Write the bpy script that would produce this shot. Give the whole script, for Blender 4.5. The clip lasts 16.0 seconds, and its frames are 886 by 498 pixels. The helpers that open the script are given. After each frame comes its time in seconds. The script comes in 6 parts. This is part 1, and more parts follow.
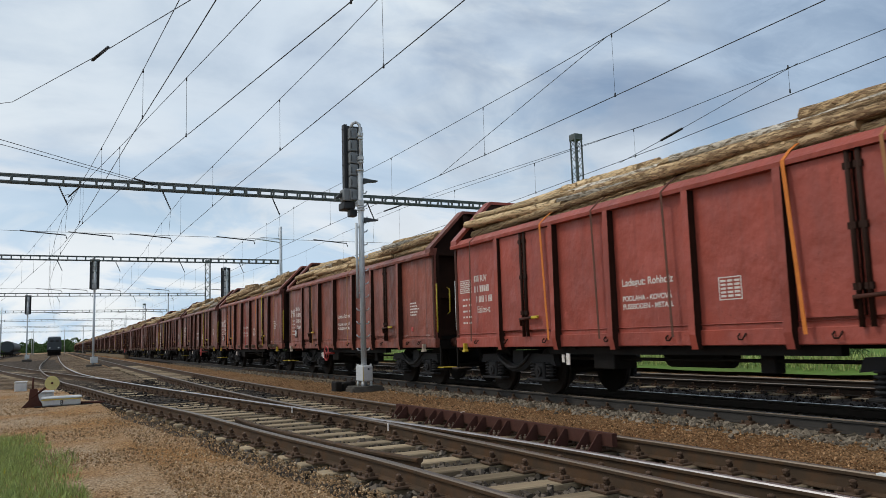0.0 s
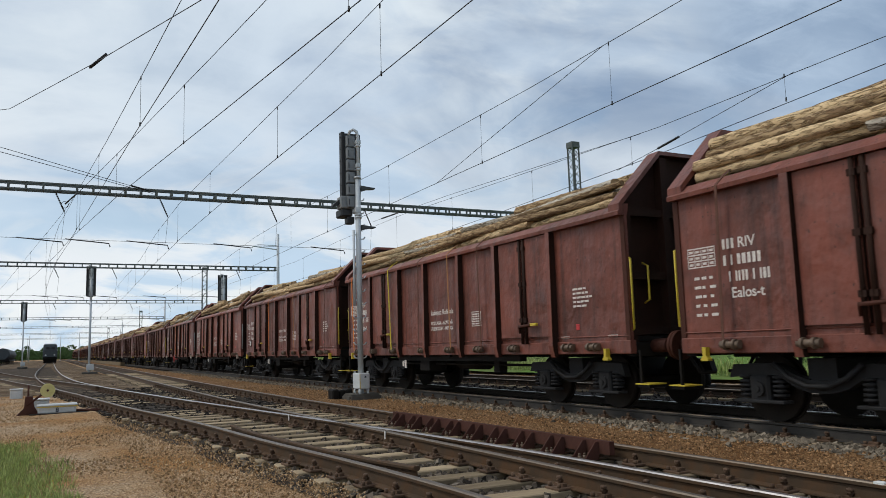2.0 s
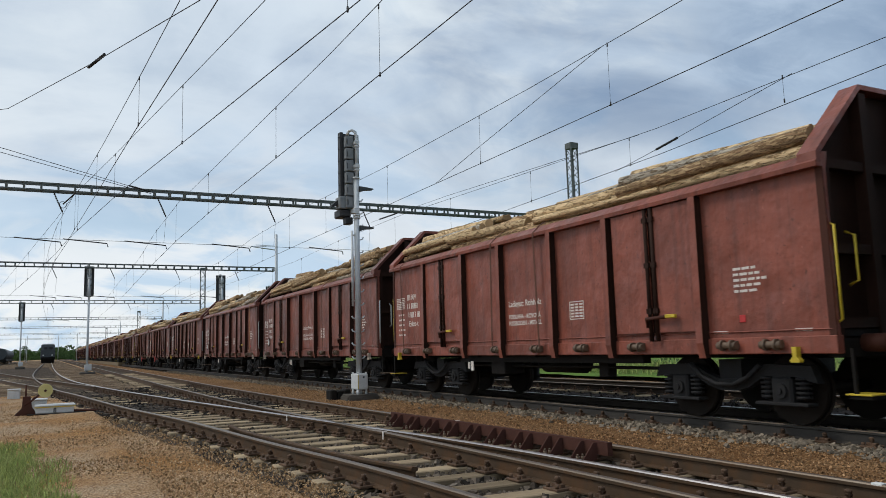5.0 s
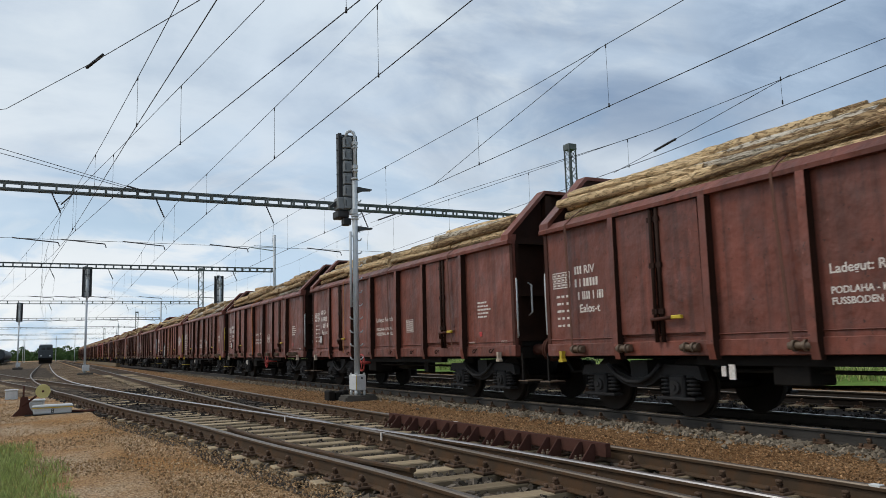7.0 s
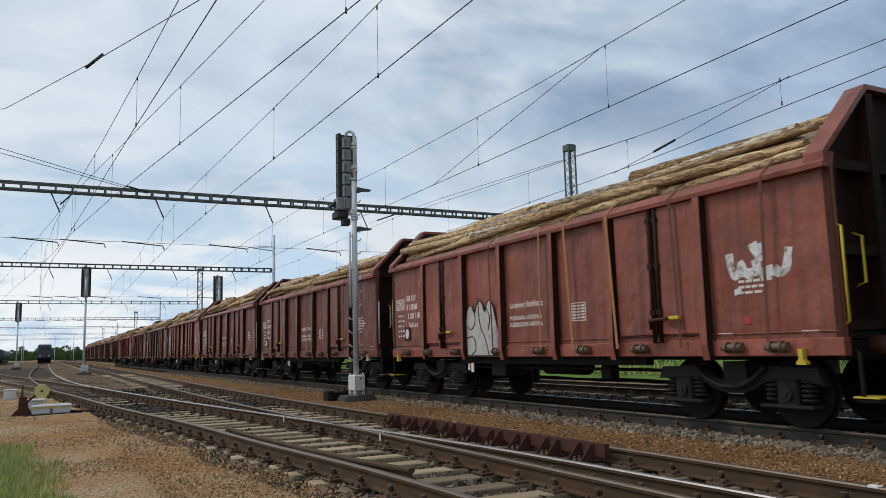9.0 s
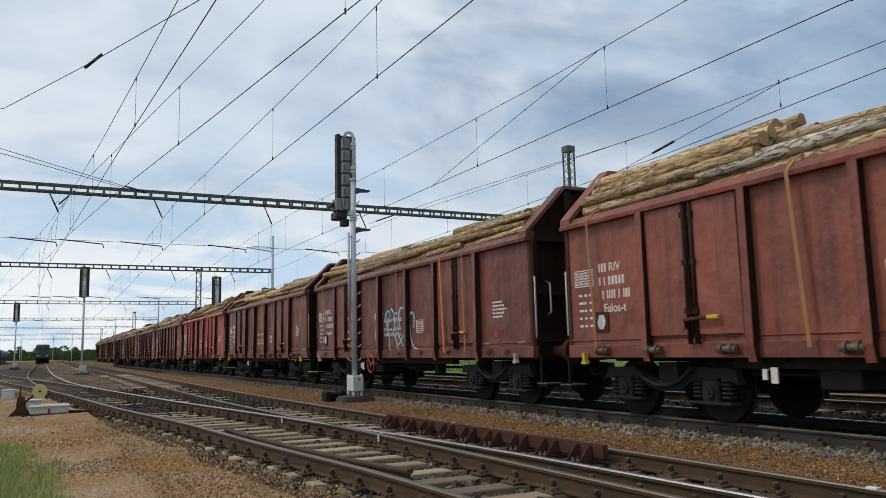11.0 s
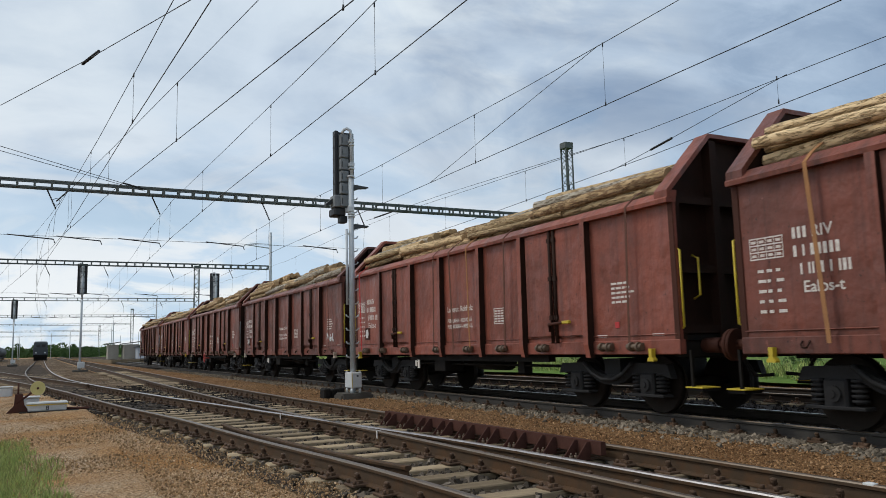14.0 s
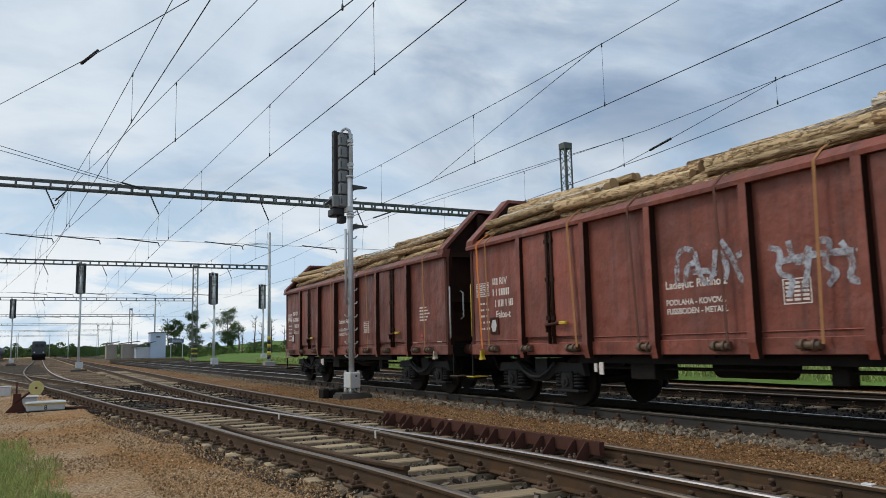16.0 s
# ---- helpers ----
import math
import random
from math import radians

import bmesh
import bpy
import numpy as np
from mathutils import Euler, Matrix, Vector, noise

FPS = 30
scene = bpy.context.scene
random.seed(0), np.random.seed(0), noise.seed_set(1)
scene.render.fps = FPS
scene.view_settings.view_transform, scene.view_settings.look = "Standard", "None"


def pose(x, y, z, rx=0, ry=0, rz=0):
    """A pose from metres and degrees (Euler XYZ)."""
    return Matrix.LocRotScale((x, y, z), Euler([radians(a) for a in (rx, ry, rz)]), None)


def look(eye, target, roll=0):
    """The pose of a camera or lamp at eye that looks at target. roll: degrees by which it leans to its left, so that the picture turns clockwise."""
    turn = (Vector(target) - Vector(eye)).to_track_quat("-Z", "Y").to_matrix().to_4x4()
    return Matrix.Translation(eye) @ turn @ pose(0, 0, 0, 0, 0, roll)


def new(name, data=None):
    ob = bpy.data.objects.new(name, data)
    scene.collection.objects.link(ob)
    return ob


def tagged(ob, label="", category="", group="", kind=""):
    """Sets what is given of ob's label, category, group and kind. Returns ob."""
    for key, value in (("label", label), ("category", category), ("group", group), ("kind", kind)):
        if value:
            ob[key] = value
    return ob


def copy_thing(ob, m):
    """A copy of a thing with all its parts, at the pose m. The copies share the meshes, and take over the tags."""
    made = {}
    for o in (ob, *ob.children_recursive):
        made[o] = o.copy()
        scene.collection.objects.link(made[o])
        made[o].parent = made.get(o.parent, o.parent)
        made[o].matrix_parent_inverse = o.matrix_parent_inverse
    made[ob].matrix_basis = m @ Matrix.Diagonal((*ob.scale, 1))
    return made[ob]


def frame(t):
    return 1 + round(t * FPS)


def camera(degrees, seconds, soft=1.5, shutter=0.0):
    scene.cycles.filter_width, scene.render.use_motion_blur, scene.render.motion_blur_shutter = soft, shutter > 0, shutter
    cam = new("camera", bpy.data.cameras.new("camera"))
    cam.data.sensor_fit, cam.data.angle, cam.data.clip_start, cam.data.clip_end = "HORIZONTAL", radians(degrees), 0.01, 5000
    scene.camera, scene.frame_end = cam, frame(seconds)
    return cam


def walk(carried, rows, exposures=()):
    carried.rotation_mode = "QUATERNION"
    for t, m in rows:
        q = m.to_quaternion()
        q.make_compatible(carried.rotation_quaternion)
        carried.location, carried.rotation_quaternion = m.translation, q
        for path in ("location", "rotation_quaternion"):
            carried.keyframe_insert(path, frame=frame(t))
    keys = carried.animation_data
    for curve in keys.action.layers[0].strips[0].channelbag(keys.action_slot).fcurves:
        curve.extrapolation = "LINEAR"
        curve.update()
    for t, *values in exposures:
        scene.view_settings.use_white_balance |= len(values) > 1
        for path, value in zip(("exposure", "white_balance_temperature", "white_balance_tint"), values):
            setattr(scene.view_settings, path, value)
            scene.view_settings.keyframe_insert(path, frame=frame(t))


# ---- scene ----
EYE_Z = 1.165  # above the rail tops, which lie at z = 0
cam = camera(60.66, 16.0, soft=0.8, shutter=0.03)
walk(cam, [
    (0.0, pose(0, 0, EYE_Z, 96.703, 1.806, -26.893)),
    (0.5, pose(0, 0, EYE_Z, 96.912, 1.810, -26.969)),
    (1.0, pose(0, 0, EYE_Z, 97.102, 1.774, -27.027)),
    (1.5, pose(0, 0, EYE_Z, 97.250, 1.781, -27.074)),
    (2.0, pose(0, 0, EYE_Z, 97.262, 1.752, -27.109)),
    (2.5, pose(0, 0, EYE_Z, 97.260, 1.747, -27.126)),
    (3.0, pose(0, 0, EYE_Z, 97.274, 1.709, -27.172)),
    (3.5, pose(0, 0, EYE_Z, 97.277, 1.696, -27.204)),
    (4.0, pose(0, 0, EYE_Z, 97.279, 1.697, -27.210)),
    (6.5, pose(0, 0, EYE_Z, 97.364, 1.628, -27.330)),
    (7.0, pose(0, 0, EYE_Z, 97.371, 1.623, -27.373)),
    (7.5, pose(0, 0, EYE_Z, 97.381, 1.586, -27.390)),
    (8.0, pose(0, 0, EYE_Z, 97.388, 1.577, -27.397)),
    (8.5, pose(0, 0, EYE_Z, 97.394, 1.575, -27.402)),
    (9.0, pose(0, 0, EYE_Z, 97.404, 1.536, -27.439)),
    (11.5, pose(0, 0, EYE_Z, 97.474, 1.418, -27.553)),
    (12.0, pose(0, 0, EYE_Z, 97.467, 1.435, -27.552)),
    (12.5, pose(0, 0, EYE_Z, 97.256, 1.477, -27.594)),
    (13.0, pose(0, 0, EYE_Z, 97.193, 1.539, -27.630)),
    (13.5, pose(0, 0, EYE_Z, 97.221, 1.484, -27.642)),
    (14.0, pose(0, 0, EYE_Z, 97.218, 1.469, -27.681)),
    (14.5, pose(0, 0, EYE_Z, 97.248, 1.461, -27.674)),
    (15.0, pose(0, 0, EYE_Z, 97.262, 1.420, -27.711)),
    (15.5, pose(0, 0, EYE_Z, 97.264, 1.417, -27.747)),
    (16.0, pose(0, 0, EYE_Z, 97.226, 1.391, -27.775)),
])

# ---- light ----
MASS_AT, GAP_AT = (0.784, 0.519, 0.341), (0.492, 0.776, 0.395)   # directions of two cloud forms
SUN_ELEVATION, SUN_TURN = 50, 300   # degrees; turn clockwise from +y
world = bpy.data.worlds.new("cloudy_sky")
scene.world = world
world.use_nodes = True


def sky():
    nt = world.node_tree
    nt.nodes.clear()
    N, L = nt.nodes.new, nt.links.new
    out, bg = N("ShaderNodeOutputWorld"), N("ShaderNodeBackground")
    air = N("ShaderNodeTexSky")
    air.sky_type, air.sun_disc = "NISHITA", False
    air.sun_elevation, air.sun_rotation = radians(SUN_ELEVATION), radians(SUN_TURN)
    air.air_density, air.dust_density = 1.0, 1.0
    dim = N("ShaderNodeMixRGB")
    dim.blend_type = "MULTIPLY"
    dim.inputs[0].default_value = 1
    dim.inputs[2].default_value = (0.105, 0.105, 0.105, 1)
    L(air.outputs[0], dim.inputs[1])
    # a layer of cloud: the direction is spread on a plane overhead
    tc, sep = N("ShaderNodeTexCoord"), N("ShaderNodeSeparateXYZ")
    L(tc.outputs["Generated"], sep.inputs[0])

    def math_node(op, a, b=None):
        m = N("ShaderNodeMath"); m.operation = op
        for k, v in enumerate((a, b)):
            if v is None:
                continue
            if isinstance(v, (int, float)):
                m.inputs[k].default_value = v
            else:
                L(v, m.inputs[k])
        return m.outputs[0]
    rise = math_node("MAXIMUM", sep.outputs[2], 0.0)
    flat = math_node("ADD", rise, 0.30)
    comb = N("ShaderNodeCombineXYZ")
    for i in (0, 1):
        L(math_node("DIVIDE", sep.outputs[i], flat), comb.inputs[i])
    turn = N("ShaderNodeMapping")
    turn.inputs["Rotation"].default_value = (0, 0, radians(20))
    turn.inputs["Scale"].default_value = (1.0, 1.25, 1)
    L(comb.outputs[0], turn.inputs[0])

    def cloud(scale, detail, rough, lo, hi, shift, twist=0.5):
        n = N("ShaderNodeTexNoise")
        n.inputs["Scale"].default_value, n.inputs["Detail"].default_value, n.inputs["Roughness"].default_value = scale, detail, rough
        n.inputs["Distortion"].default_value = twist
        mv = N("ShaderNodeMapping"); mv.inputs["Location"].default_value = shift
        L(turn.outputs[0], mv.inputs[0]); L(mv.outputs[0], n.inputs["Vector"])
        r = N("ShaderNodeMapRange"); r.interpolation_type = "SMOOTHSTEP"
        r.inputs["From Min"].default_value, r.inputs["From Max"].default_value = lo, hi
        L(n.outputs[0], r.inputs["Value"])
        return r.outputs[0]

    def mix(fac, a, b):
        m = N("ShaderNodeMixRGB")
        for k, v in enumerate((fac, a, b)):
            if isinstance(v, tuple):
                m.inputs[k].default_value = (*v, 1)
            else:
                L(v, m.inputs[k])
        return m.outputs[0]
    # the veil is brightest towards the hidden sun
    az, el = radians(SUN_TURN), radians(SUN_ELEVATION)
    dot = N("ShaderNodeVectorMath"); dot.operation = "DOT_PRODUCT"
    dot.inputs[1].default_value = (math.sin(az) * math.cos(el), math.cos(az) * math.cos(el), math.sin(el))
    L(tc.outputs["Generated"], dot.inputs[0])
    near = N("ShaderNodeMapRange"); near.interpolation_type = "SMOOTHSTEP"
    near.inputs["From Min"].default_value, near.inputs["From Max"].default_value = 0.16, 0.85
    L(dot.outputs["Value"], near.inputs["Value"])
    veil = cloud(1.3, 10, 0.52, 0.30, 0.58, (3.1, 1.7, 0))
    shade = cloud(1.15, 10, 0.55, 0.44, 0.68, (7.3, 4.4, 0), 0.8)
    wisps = cloud(3.2, 10, 0.6, 0.40, 0.75, (1.3, 9.4, 0), 1.0)


    def lobe(direction, lo, hi):
        d = N("ShaderNodeVectorMath"); d.operation = "DOT_PRODUCT"
        d.inputs[1].default_value = direction
        L(tc.outputs["Generated"], d.inputs[0])
        r = N("ShaderNodeMapRange"); r.interpolation_type = "SMOOTHSTEP"
        r.inputs["From Min"].default_value, r.inputs["From Max"].default_value = lo, hi
        L(d.outputs["Value"], r.inputs["Value"])
        return r.outputs[0]
    # the grey mass of the layer lies to the north-east, a thin bright gap before it
    torn = cloud(5.0, 10, 0.62, 0.34, 0.66, (2.2, 6.1, 0), 0.7)
    mass = lobe(MASS_AT, 0.84, 0.985)
    gap = math_node("MULTIPLY", lobe(GAP_AT, 0.955, 0.998), math_node("ADD", math_node("MULTIPLY", torn, 0.75), 0.25))
    shade = math_node("MULTIPLY", shade, 0.68)
    shade = math_node("MINIMUM", math_node("ADD", shade, math_node("MULTIPLY", mass, math_node("ADD", math_node("MULTIPLY", torn, 0.45), 0.25))), 1.0)
    shade = math_node("MULTIPLY", shade, math_node("SUBTRACT", 1.0, math_node("MULTIPLY", gap, 0.9)))
    bright = mix(near.outputs[0], (0.50, 0.62, 0.77), (0.84, 0.90, 0.93))
    dull = mix(near.outputs[0], (0.23, 0.33, 0.48), (0.52, 0.64, 0.78))
    body = mix(shade, bright, dull)
    body = mix(math_node("MULTIPLY", wisps, 0.35), body, mix(near.outputs[0], (0.62, 0.74, 0.88), (0.86, 0.91, 0.95)))
    body = mix(math_node("MULTIPLY", gap, 0.7), body, (0.80, 0.87, 0.91))
    lowsky = N("ShaderNodeMapRange"); lowsky.interpolation_type = "SMOOTHSTEP"
    lowsky.inputs["From Min"].default_value, lowsky.inputs["From Max"].default_value = 0.36, 0.03
    L(sep.outputs[2], lowsky.inputs["Value"])
    heaps = cloud(2.6, 10, 0.55, 0.40, 0.58, (5.5, 2.2, 0), 0.6)
    low = mix(heaps, (0.56, 0.72, 0.88), (0.92, 0.95, 0.96))
    full = mix(veil, dim.outputs[0], body)
    L(mix(math_node("MULTIPLY", lowsky.outputs[0], 0.85), full, low), bg.inputs[0])
    bg.inputs[1].default_value = 1.0
    L(bg.outputs[0], out.inputs[0])


sky()
sun = new("sun", bpy.data.lights.new("sun", "SUN"))
sun.data.energy, sun.data.angle, sun.data.color = 1.3, radians(14), (1.0, 0.95, 0.88)
sun.matrix_world = look((math.sin(radians(SUN_TURN)) * 50, math.cos(radians(SUN_TURN)) * 50, 50 * math.tan(radians(SUN_ELEVATION))), (0, 0, 0))
scene.view_settings.exposure = 0.0

# ---- materials ----


def material(name, base, rough=0.7, metal=0.0, second=None, scale=4.0, amount=0.5, grain=40.0, grain_amount=0.25, bump=0.3, bump_scale=None, third=None, third_scale=1.2, lo=0.45, hi=0.65, per_object=0.0, stretch=(1, 1, 1), world_space=False, bump_dist=0.01, spec=None, island=0.0):
    """Procedural surface: base and second colour by large noise, third colour in stains, fine grain, bump."""
    m = bpy.data.materials.new(name)
    m.use_nodes = True
    nt = m.node_tree
    N, L = nt.nodes.new, nt.links.new
    b = nt.nodes["Principled BSDF"]
    tc = N("ShaderNodeTexCoord")
    mp = N("ShaderNodeMapping")
    mp.inputs["Scale"].default_value = stretch
    if world_space:
        g = N("ShaderNodeNewGeometry")
        L(g.outputs["Position"], mp.inputs[0])
    else:
        L(tc.outputs["Object"], mp.inputs[0])
    info = N("ShaderNodeObjectInfo")
    shift = N("ShaderNodeVectorMath"); shift.operation = "ADD"
    L(mp.outputs[0], shift.inputs[0])
    if per_object:
        mul = N("ShaderNodeMath"); mul.operation = "MULTIPLY"; mul.inputs[1].default_value = 37.0
        L(info.outputs["Random"], mul.inputs[0]); L(mul.outputs[0], shift.inputs[1])

    def noise_fac(sc, lo_, hi_, detail=6):
        n = N("ShaderNodeTexNoise")
        n.inputs["Scale"].default_value, n.inputs["Detail"].default_value, n.inputs["Roughness"].default_value = sc, detail, 0.6
        L(shift.outputs[0], n.inputs["Vector"])
        r = N("ShaderNodeMapRange")
        r.inputs["From Min"].default_value, r.inputs["From Max"].default_value = lo_, hi_
        L(n.outputs[0], r.inputs["Value"])
        return n.outputs[0], r.outputs[0]

    def mixc(fac, a, c2, k=1.0):
        mx = N("ShaderNodeMixRGB")
        if k != 1.0:
            mm = N("ShaderNodeMath"); mm.operation = "MULTIPLY"; mm.inputs[1].default_value = k
            L(fac, mm.inputs[0]); fac = mm.outputs[0]
        L(fac, mx.inputs[0])
        for i, v in ((1, a), (2, c2)):
            if isinstance(v, tuple):
                mx.inputs[i].default_value = (*v, 1)
            else:
                L(v, mx.inputs[i])
        return mx.outputs[0]
    second = second or tuple(v * 0.7 for v in base)
    _, f = noise_fac(scale, 0.35, 0.65)
    col = mixc(f, base, second, amount)
    if third:
        _, f3 = noise_fac(third_scale, lo, hi, 8)
        col = mixc(f3, col, third)
    raw, fg = noise_fac(grain, 0.3, 0.7, 3)
    col = mixc(fg, col, mixc(fg, col, tuple(v * 0.45 for v in base)), grain_amount)
    if per_object:
        hsv = N("ShaderNodeHueSaturation")
        mr = N("ShaderNodeMapRange")
        mr.inputs["To Min"].default_value, mr.inputs["To Max"].default_value = 1 - per_object, 1 + per_object
        L(info.outputs["Random"], mr.inputs["Value"]); L(mr.outputs[0], hsv.inputs["Value"])
        L(col, hsv.inputs["Color"])
        col = hsv.outputs[0]
    if island:
        geo, tone, span_v = N("ShaderNodeNewGeometry"), N("ShaderNodeHueSaturation"), N("ShaderNodeMapRange")
        span_v.inputs["To Min"].default_value, span_v.inputs["To Max"].default_value = 1 - island, 1 + island
        L(geo.outputs["Random Per Island"], span_v.inputs["Value"]); L(span_v.outputs[0], tone.inputs["Value"])
        L(col, tone.inputs["Color"])
        col = tone.outputs[0]
    L(col, b.inputs["Base Color"])
    b.inputs["Roughness"].default_value, b.inputs["Metallic"].default_value = rough, metal
    if spec is not None or rough >= 0.6:
        b.inputs["Specular IOR Level"].default_value = 0.12 if spec is None else spec
    if bump:
        bp = N("ShaderNodeBump")
        bp.inputs["Strength"].default_value, bp.inputs["Distance"].default_value = bump, bump_dist
        hraw, _ = noise_fac(bump_scale or grain, 0.3, 0.7, 5)
        L(hraw, bp.inputs["Height"]); L(bp.outputs[0], b.inputs["Normal"])
    return m


def weathered_paint(name, base, deep, streak, chip, wear):
    """Old wagon paint: broad fading, rain streaks down the plate, fine chips, dented sheet."""
    m = bpy.data.materials.new(name)
    m.use_nodes = True
    nt = m.node_tree
    N, L = nt.nodes.new, nt.links.new
    b = nt.nodes["Principled BSDF"]
    tc, info = N("ShaderNodeTexCoord"), N("ShaderNodeObjectInfo")
    mul = N("ShaderNodeMath"); mul.operation = "MULTIPLY"; mul.inputs[1].default_value = 53.0
    L(info.outputs["Random"], mul.inputs[0])
    shift = N("ShaderNodeVectorMath"); shift.operation = "ADD"
    L(tc.outputs["Object"], shift.inputs[0]); L(mul.outputs[0], shift.inputs[1])

    def field(scale, stretch, lo, hi, detail=6, rough=0.6):
        mp = N("ShaderNodeMapping"); mp.inputs["Scale"].default_value = stretch
        L(shift.outputs[0], mp.inputs[0])
        n = N("ShaderNodeTexNoise")
        n.inputs["Scale"].default_value, n.inputs["Detail"].default_value, n.inputs["Roughness"].default_value = scale, detail, rough
        L(mp.outputs[0], n.inputs["Vector"])
        r = N("ShaderNodeMapRange"); r.inputs["From Min"].default_value, r.inputs["From Max"].default_value = lo, hi
        L(n.outputs[0], r.inputs["Value"])
        return n.outputs[0], r.outputs[0]

    def over(col, fac, top, k):
        mm = N("ShaderNodeMath"); mm.operation = "MULTIPLY"; mm.inputs[1].default_value = k
        L(fac, mm.inputs[0])
        mx = N("ShaderNodeMixRGB"); L(mm.outputs[0], mx.inputs[0])
        if isinstance(col, tuple):
            mx.inputs[1].default_value = (*col, 1)
        else:
            L(col, mx.inputs[1])
        mx.inputs[2].default_value = (*top, 1)
        return mx.outputs[0]
    col = over(base, field(0.7, (1, 1, 1), 0.38, 0.64)[1], deep, 0.85)
    col = over(col, field(1.0, (3, 6.5, 0.22), 0.49, 0.72, 5)[1], streak, 0.7 * wear)
    col = over(col, field(2.6, (1, 1, 0.8), 0.52, 0.72, 8, 0.7)[1], streak, 0.6 * wear)
    col = over(col, field(16, (1, 1, 0.7), 0.64, 0.68, 4, 0.7)[1], chip, 0.85 * wear)
    col = over(col, field(9, (1, 1, 0.5), 0.66, 0.70, 6, 0.7)[1], tuple(min(1, v * 1.7 + 0.05) for v in base), 0.45)
    hsv, mr = N("ShaderNodeHueSaturation"), N("ShaderNodeMapRange")
    mr.inputs["To Min"].default_value, mr.inputs["To Max"].default_value = 0.88, 1.12
    L(info.outputs["Random"], mr.inputs["Value"]); L(mr.outputs[0], hsv.inputs["Value"]); L(col, hsv.inputs["Color"])
    L(hsv.outputs[0], b.inputs["Base Color"])
    rg = N("ShaderNodeMapRange"); rg.inputs["To Min"].default_value, rg.inputs["To Max"].default_value = 0.36, 0.62
    L(field(3.0, (1, 1, 0.4), 0.35, 0.65)[1], rg.inputs["Value"]); L(rg.outputs[0], b.inputs["Roughness"])
    b.inputs["Specular IOR Level"].default_value = 0.42
    big, fine = N("ShaderNodeBump"), N("ShaderNodeBump")
    big.inputs["Strength"].default_value, big.inputs["Distance"].default_value = 0.8, 0.09
    fine.inputs["Strength"].default_value, fine.inputs["Distance"].default_value = 0.5, 0.012
    L(field(2.4, (1, 1, 0.8), 0, 1, 3, 0.45)[0], big.inputs["Height"])
    L(field(13, (1, 1, 1), 0, 1, 5, 0.6)[0], fine.inputs["Height"])
    L(big.outputs[0], fine.inputs["Normal"]); L(fine.outputs[0], b.inputs["Normal"])
    return m


M_BROWN = weathered_paint("red_brown_paint", (0.225, 0.066, 0.042), (0.120, 0.042, 0.029), (0.050, 0.021, 0.016), (0.030, 0.017, 0.013), 1.0)
M_MID = weathered_paint("faded_red_paint", (0.285, 0.080, 0.050), (0.165, 0.052, 0.035), (0.070, 0.027, 0.020), (0.035, 0.018, 0.014), 0.8)
M_RED = weathered_paint("bright_red_paint", (0.370, 0.074, 0.048), (0.260, 0.056, 0.038), (0.130, 0.040, 0.030), (0.055, 0.022, 0.017), 0.4)
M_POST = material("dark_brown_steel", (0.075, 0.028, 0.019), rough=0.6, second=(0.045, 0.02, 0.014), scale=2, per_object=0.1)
# dark rusted steel; also carries painted shade on post flanks and wagon ends
M_GRIME_SHADE = material("grimy_rusted_steel", (0.026, 0.013, 0.009), rough=0.7, second=(0.045, 0.02, 0.013), scale=3, per_object=0.1)
M_UNDER = material("grimy_black_steel", (0.010, 0.009, 0.008), rough=0.7, second=(0.02, 0.016, 0.013), scale=5, per_object=0.15)
M_BOGIE = material("grey_cast_steel", (0.027, 0.027, 0.028), rough=0.6, second=(0.022, 0.02, 0.018), scale=6, per_object=0.1)
M_TREAD = material("grimy_wheel_steel", (0.016, 0.013, 0.011), rough=0.7, second=(0.03, 0.022, 0.016), scale=4)
M_WINCH = material("worn_winch_steel", (0.17, 0.12, 0.08), rough=0.55, metal=0.3, second=(0.09, 0.055, 0.04), scale=15)
M_YELLOW = material("yellow_paint", (0.62, 0.46, 0.03), rough=0.5, second=(0.45, 0.33, 0.03))
M_WORNHOOK = material("worn_pale_paint", (0.52, 0.45, 0.36), rough=0.6, second=(0.28, 0.2, 0.14), scale=14)
M_WHITE = material("white_lettering", (0.80, 0.76, 0.70), rough=0.7, second=(0.58, 0.50, 0.44), scale=22, amount=0.8, bump=0)
M_GALV = material("galvanised_steel", (0.55, 0.585, 0.60), rough=0.5, metal=0.15, second=(0.42, 0.45, 0.46), scale=6)
M_GREY = material("pale_grey_paint", (0.60, 0.61, 0.60), rough=0.55, second=(0.48, 0.49, 0.48), scale=5)
M_BLACK = material("matt_black_paint", (0.015, 0.016, 0.017), rough=0.55, second=(0.025, 0.026, 0.028))
M_DARKGREY = material("dark_grey_paint", (0.075, 0.085, 0.09), rough=0.6, second=(0.05, 0.055, 0.06))
M_GANTRY = material("weathered_green_grey_steel", (0.13, 0.15, 0.145), rough=0.6, second=(0.08, 0.09, 0.085), scale=3)
M_WIRE = material("bronze_wire", (0.035, 0.04, 0.045), rough=0.5, metal=0.4, bump=0)
M_RAIL = material("rusted_rail_steel", (0.092, 0.060, 0.037), rough=0.72, second=(0.048, 0.035, 0.024), scale=3, grain=80, third=(0.105, 0.058, 0.03), third_scale=5, world_space=True)
M_RAILDARK = material("dark_oily_rail", (0.04, 0.033, 0.027), rough=0.7, second=(0.025, 0.02, 0.017), scale=3, world_space=True)
M_RAILGREY = material("grey_rail_steel", (0.066, 0.060, 0.053), rough=0.7, second=(0.042, 0.038, 0.034), scale=3, grain=80, world_space=True)
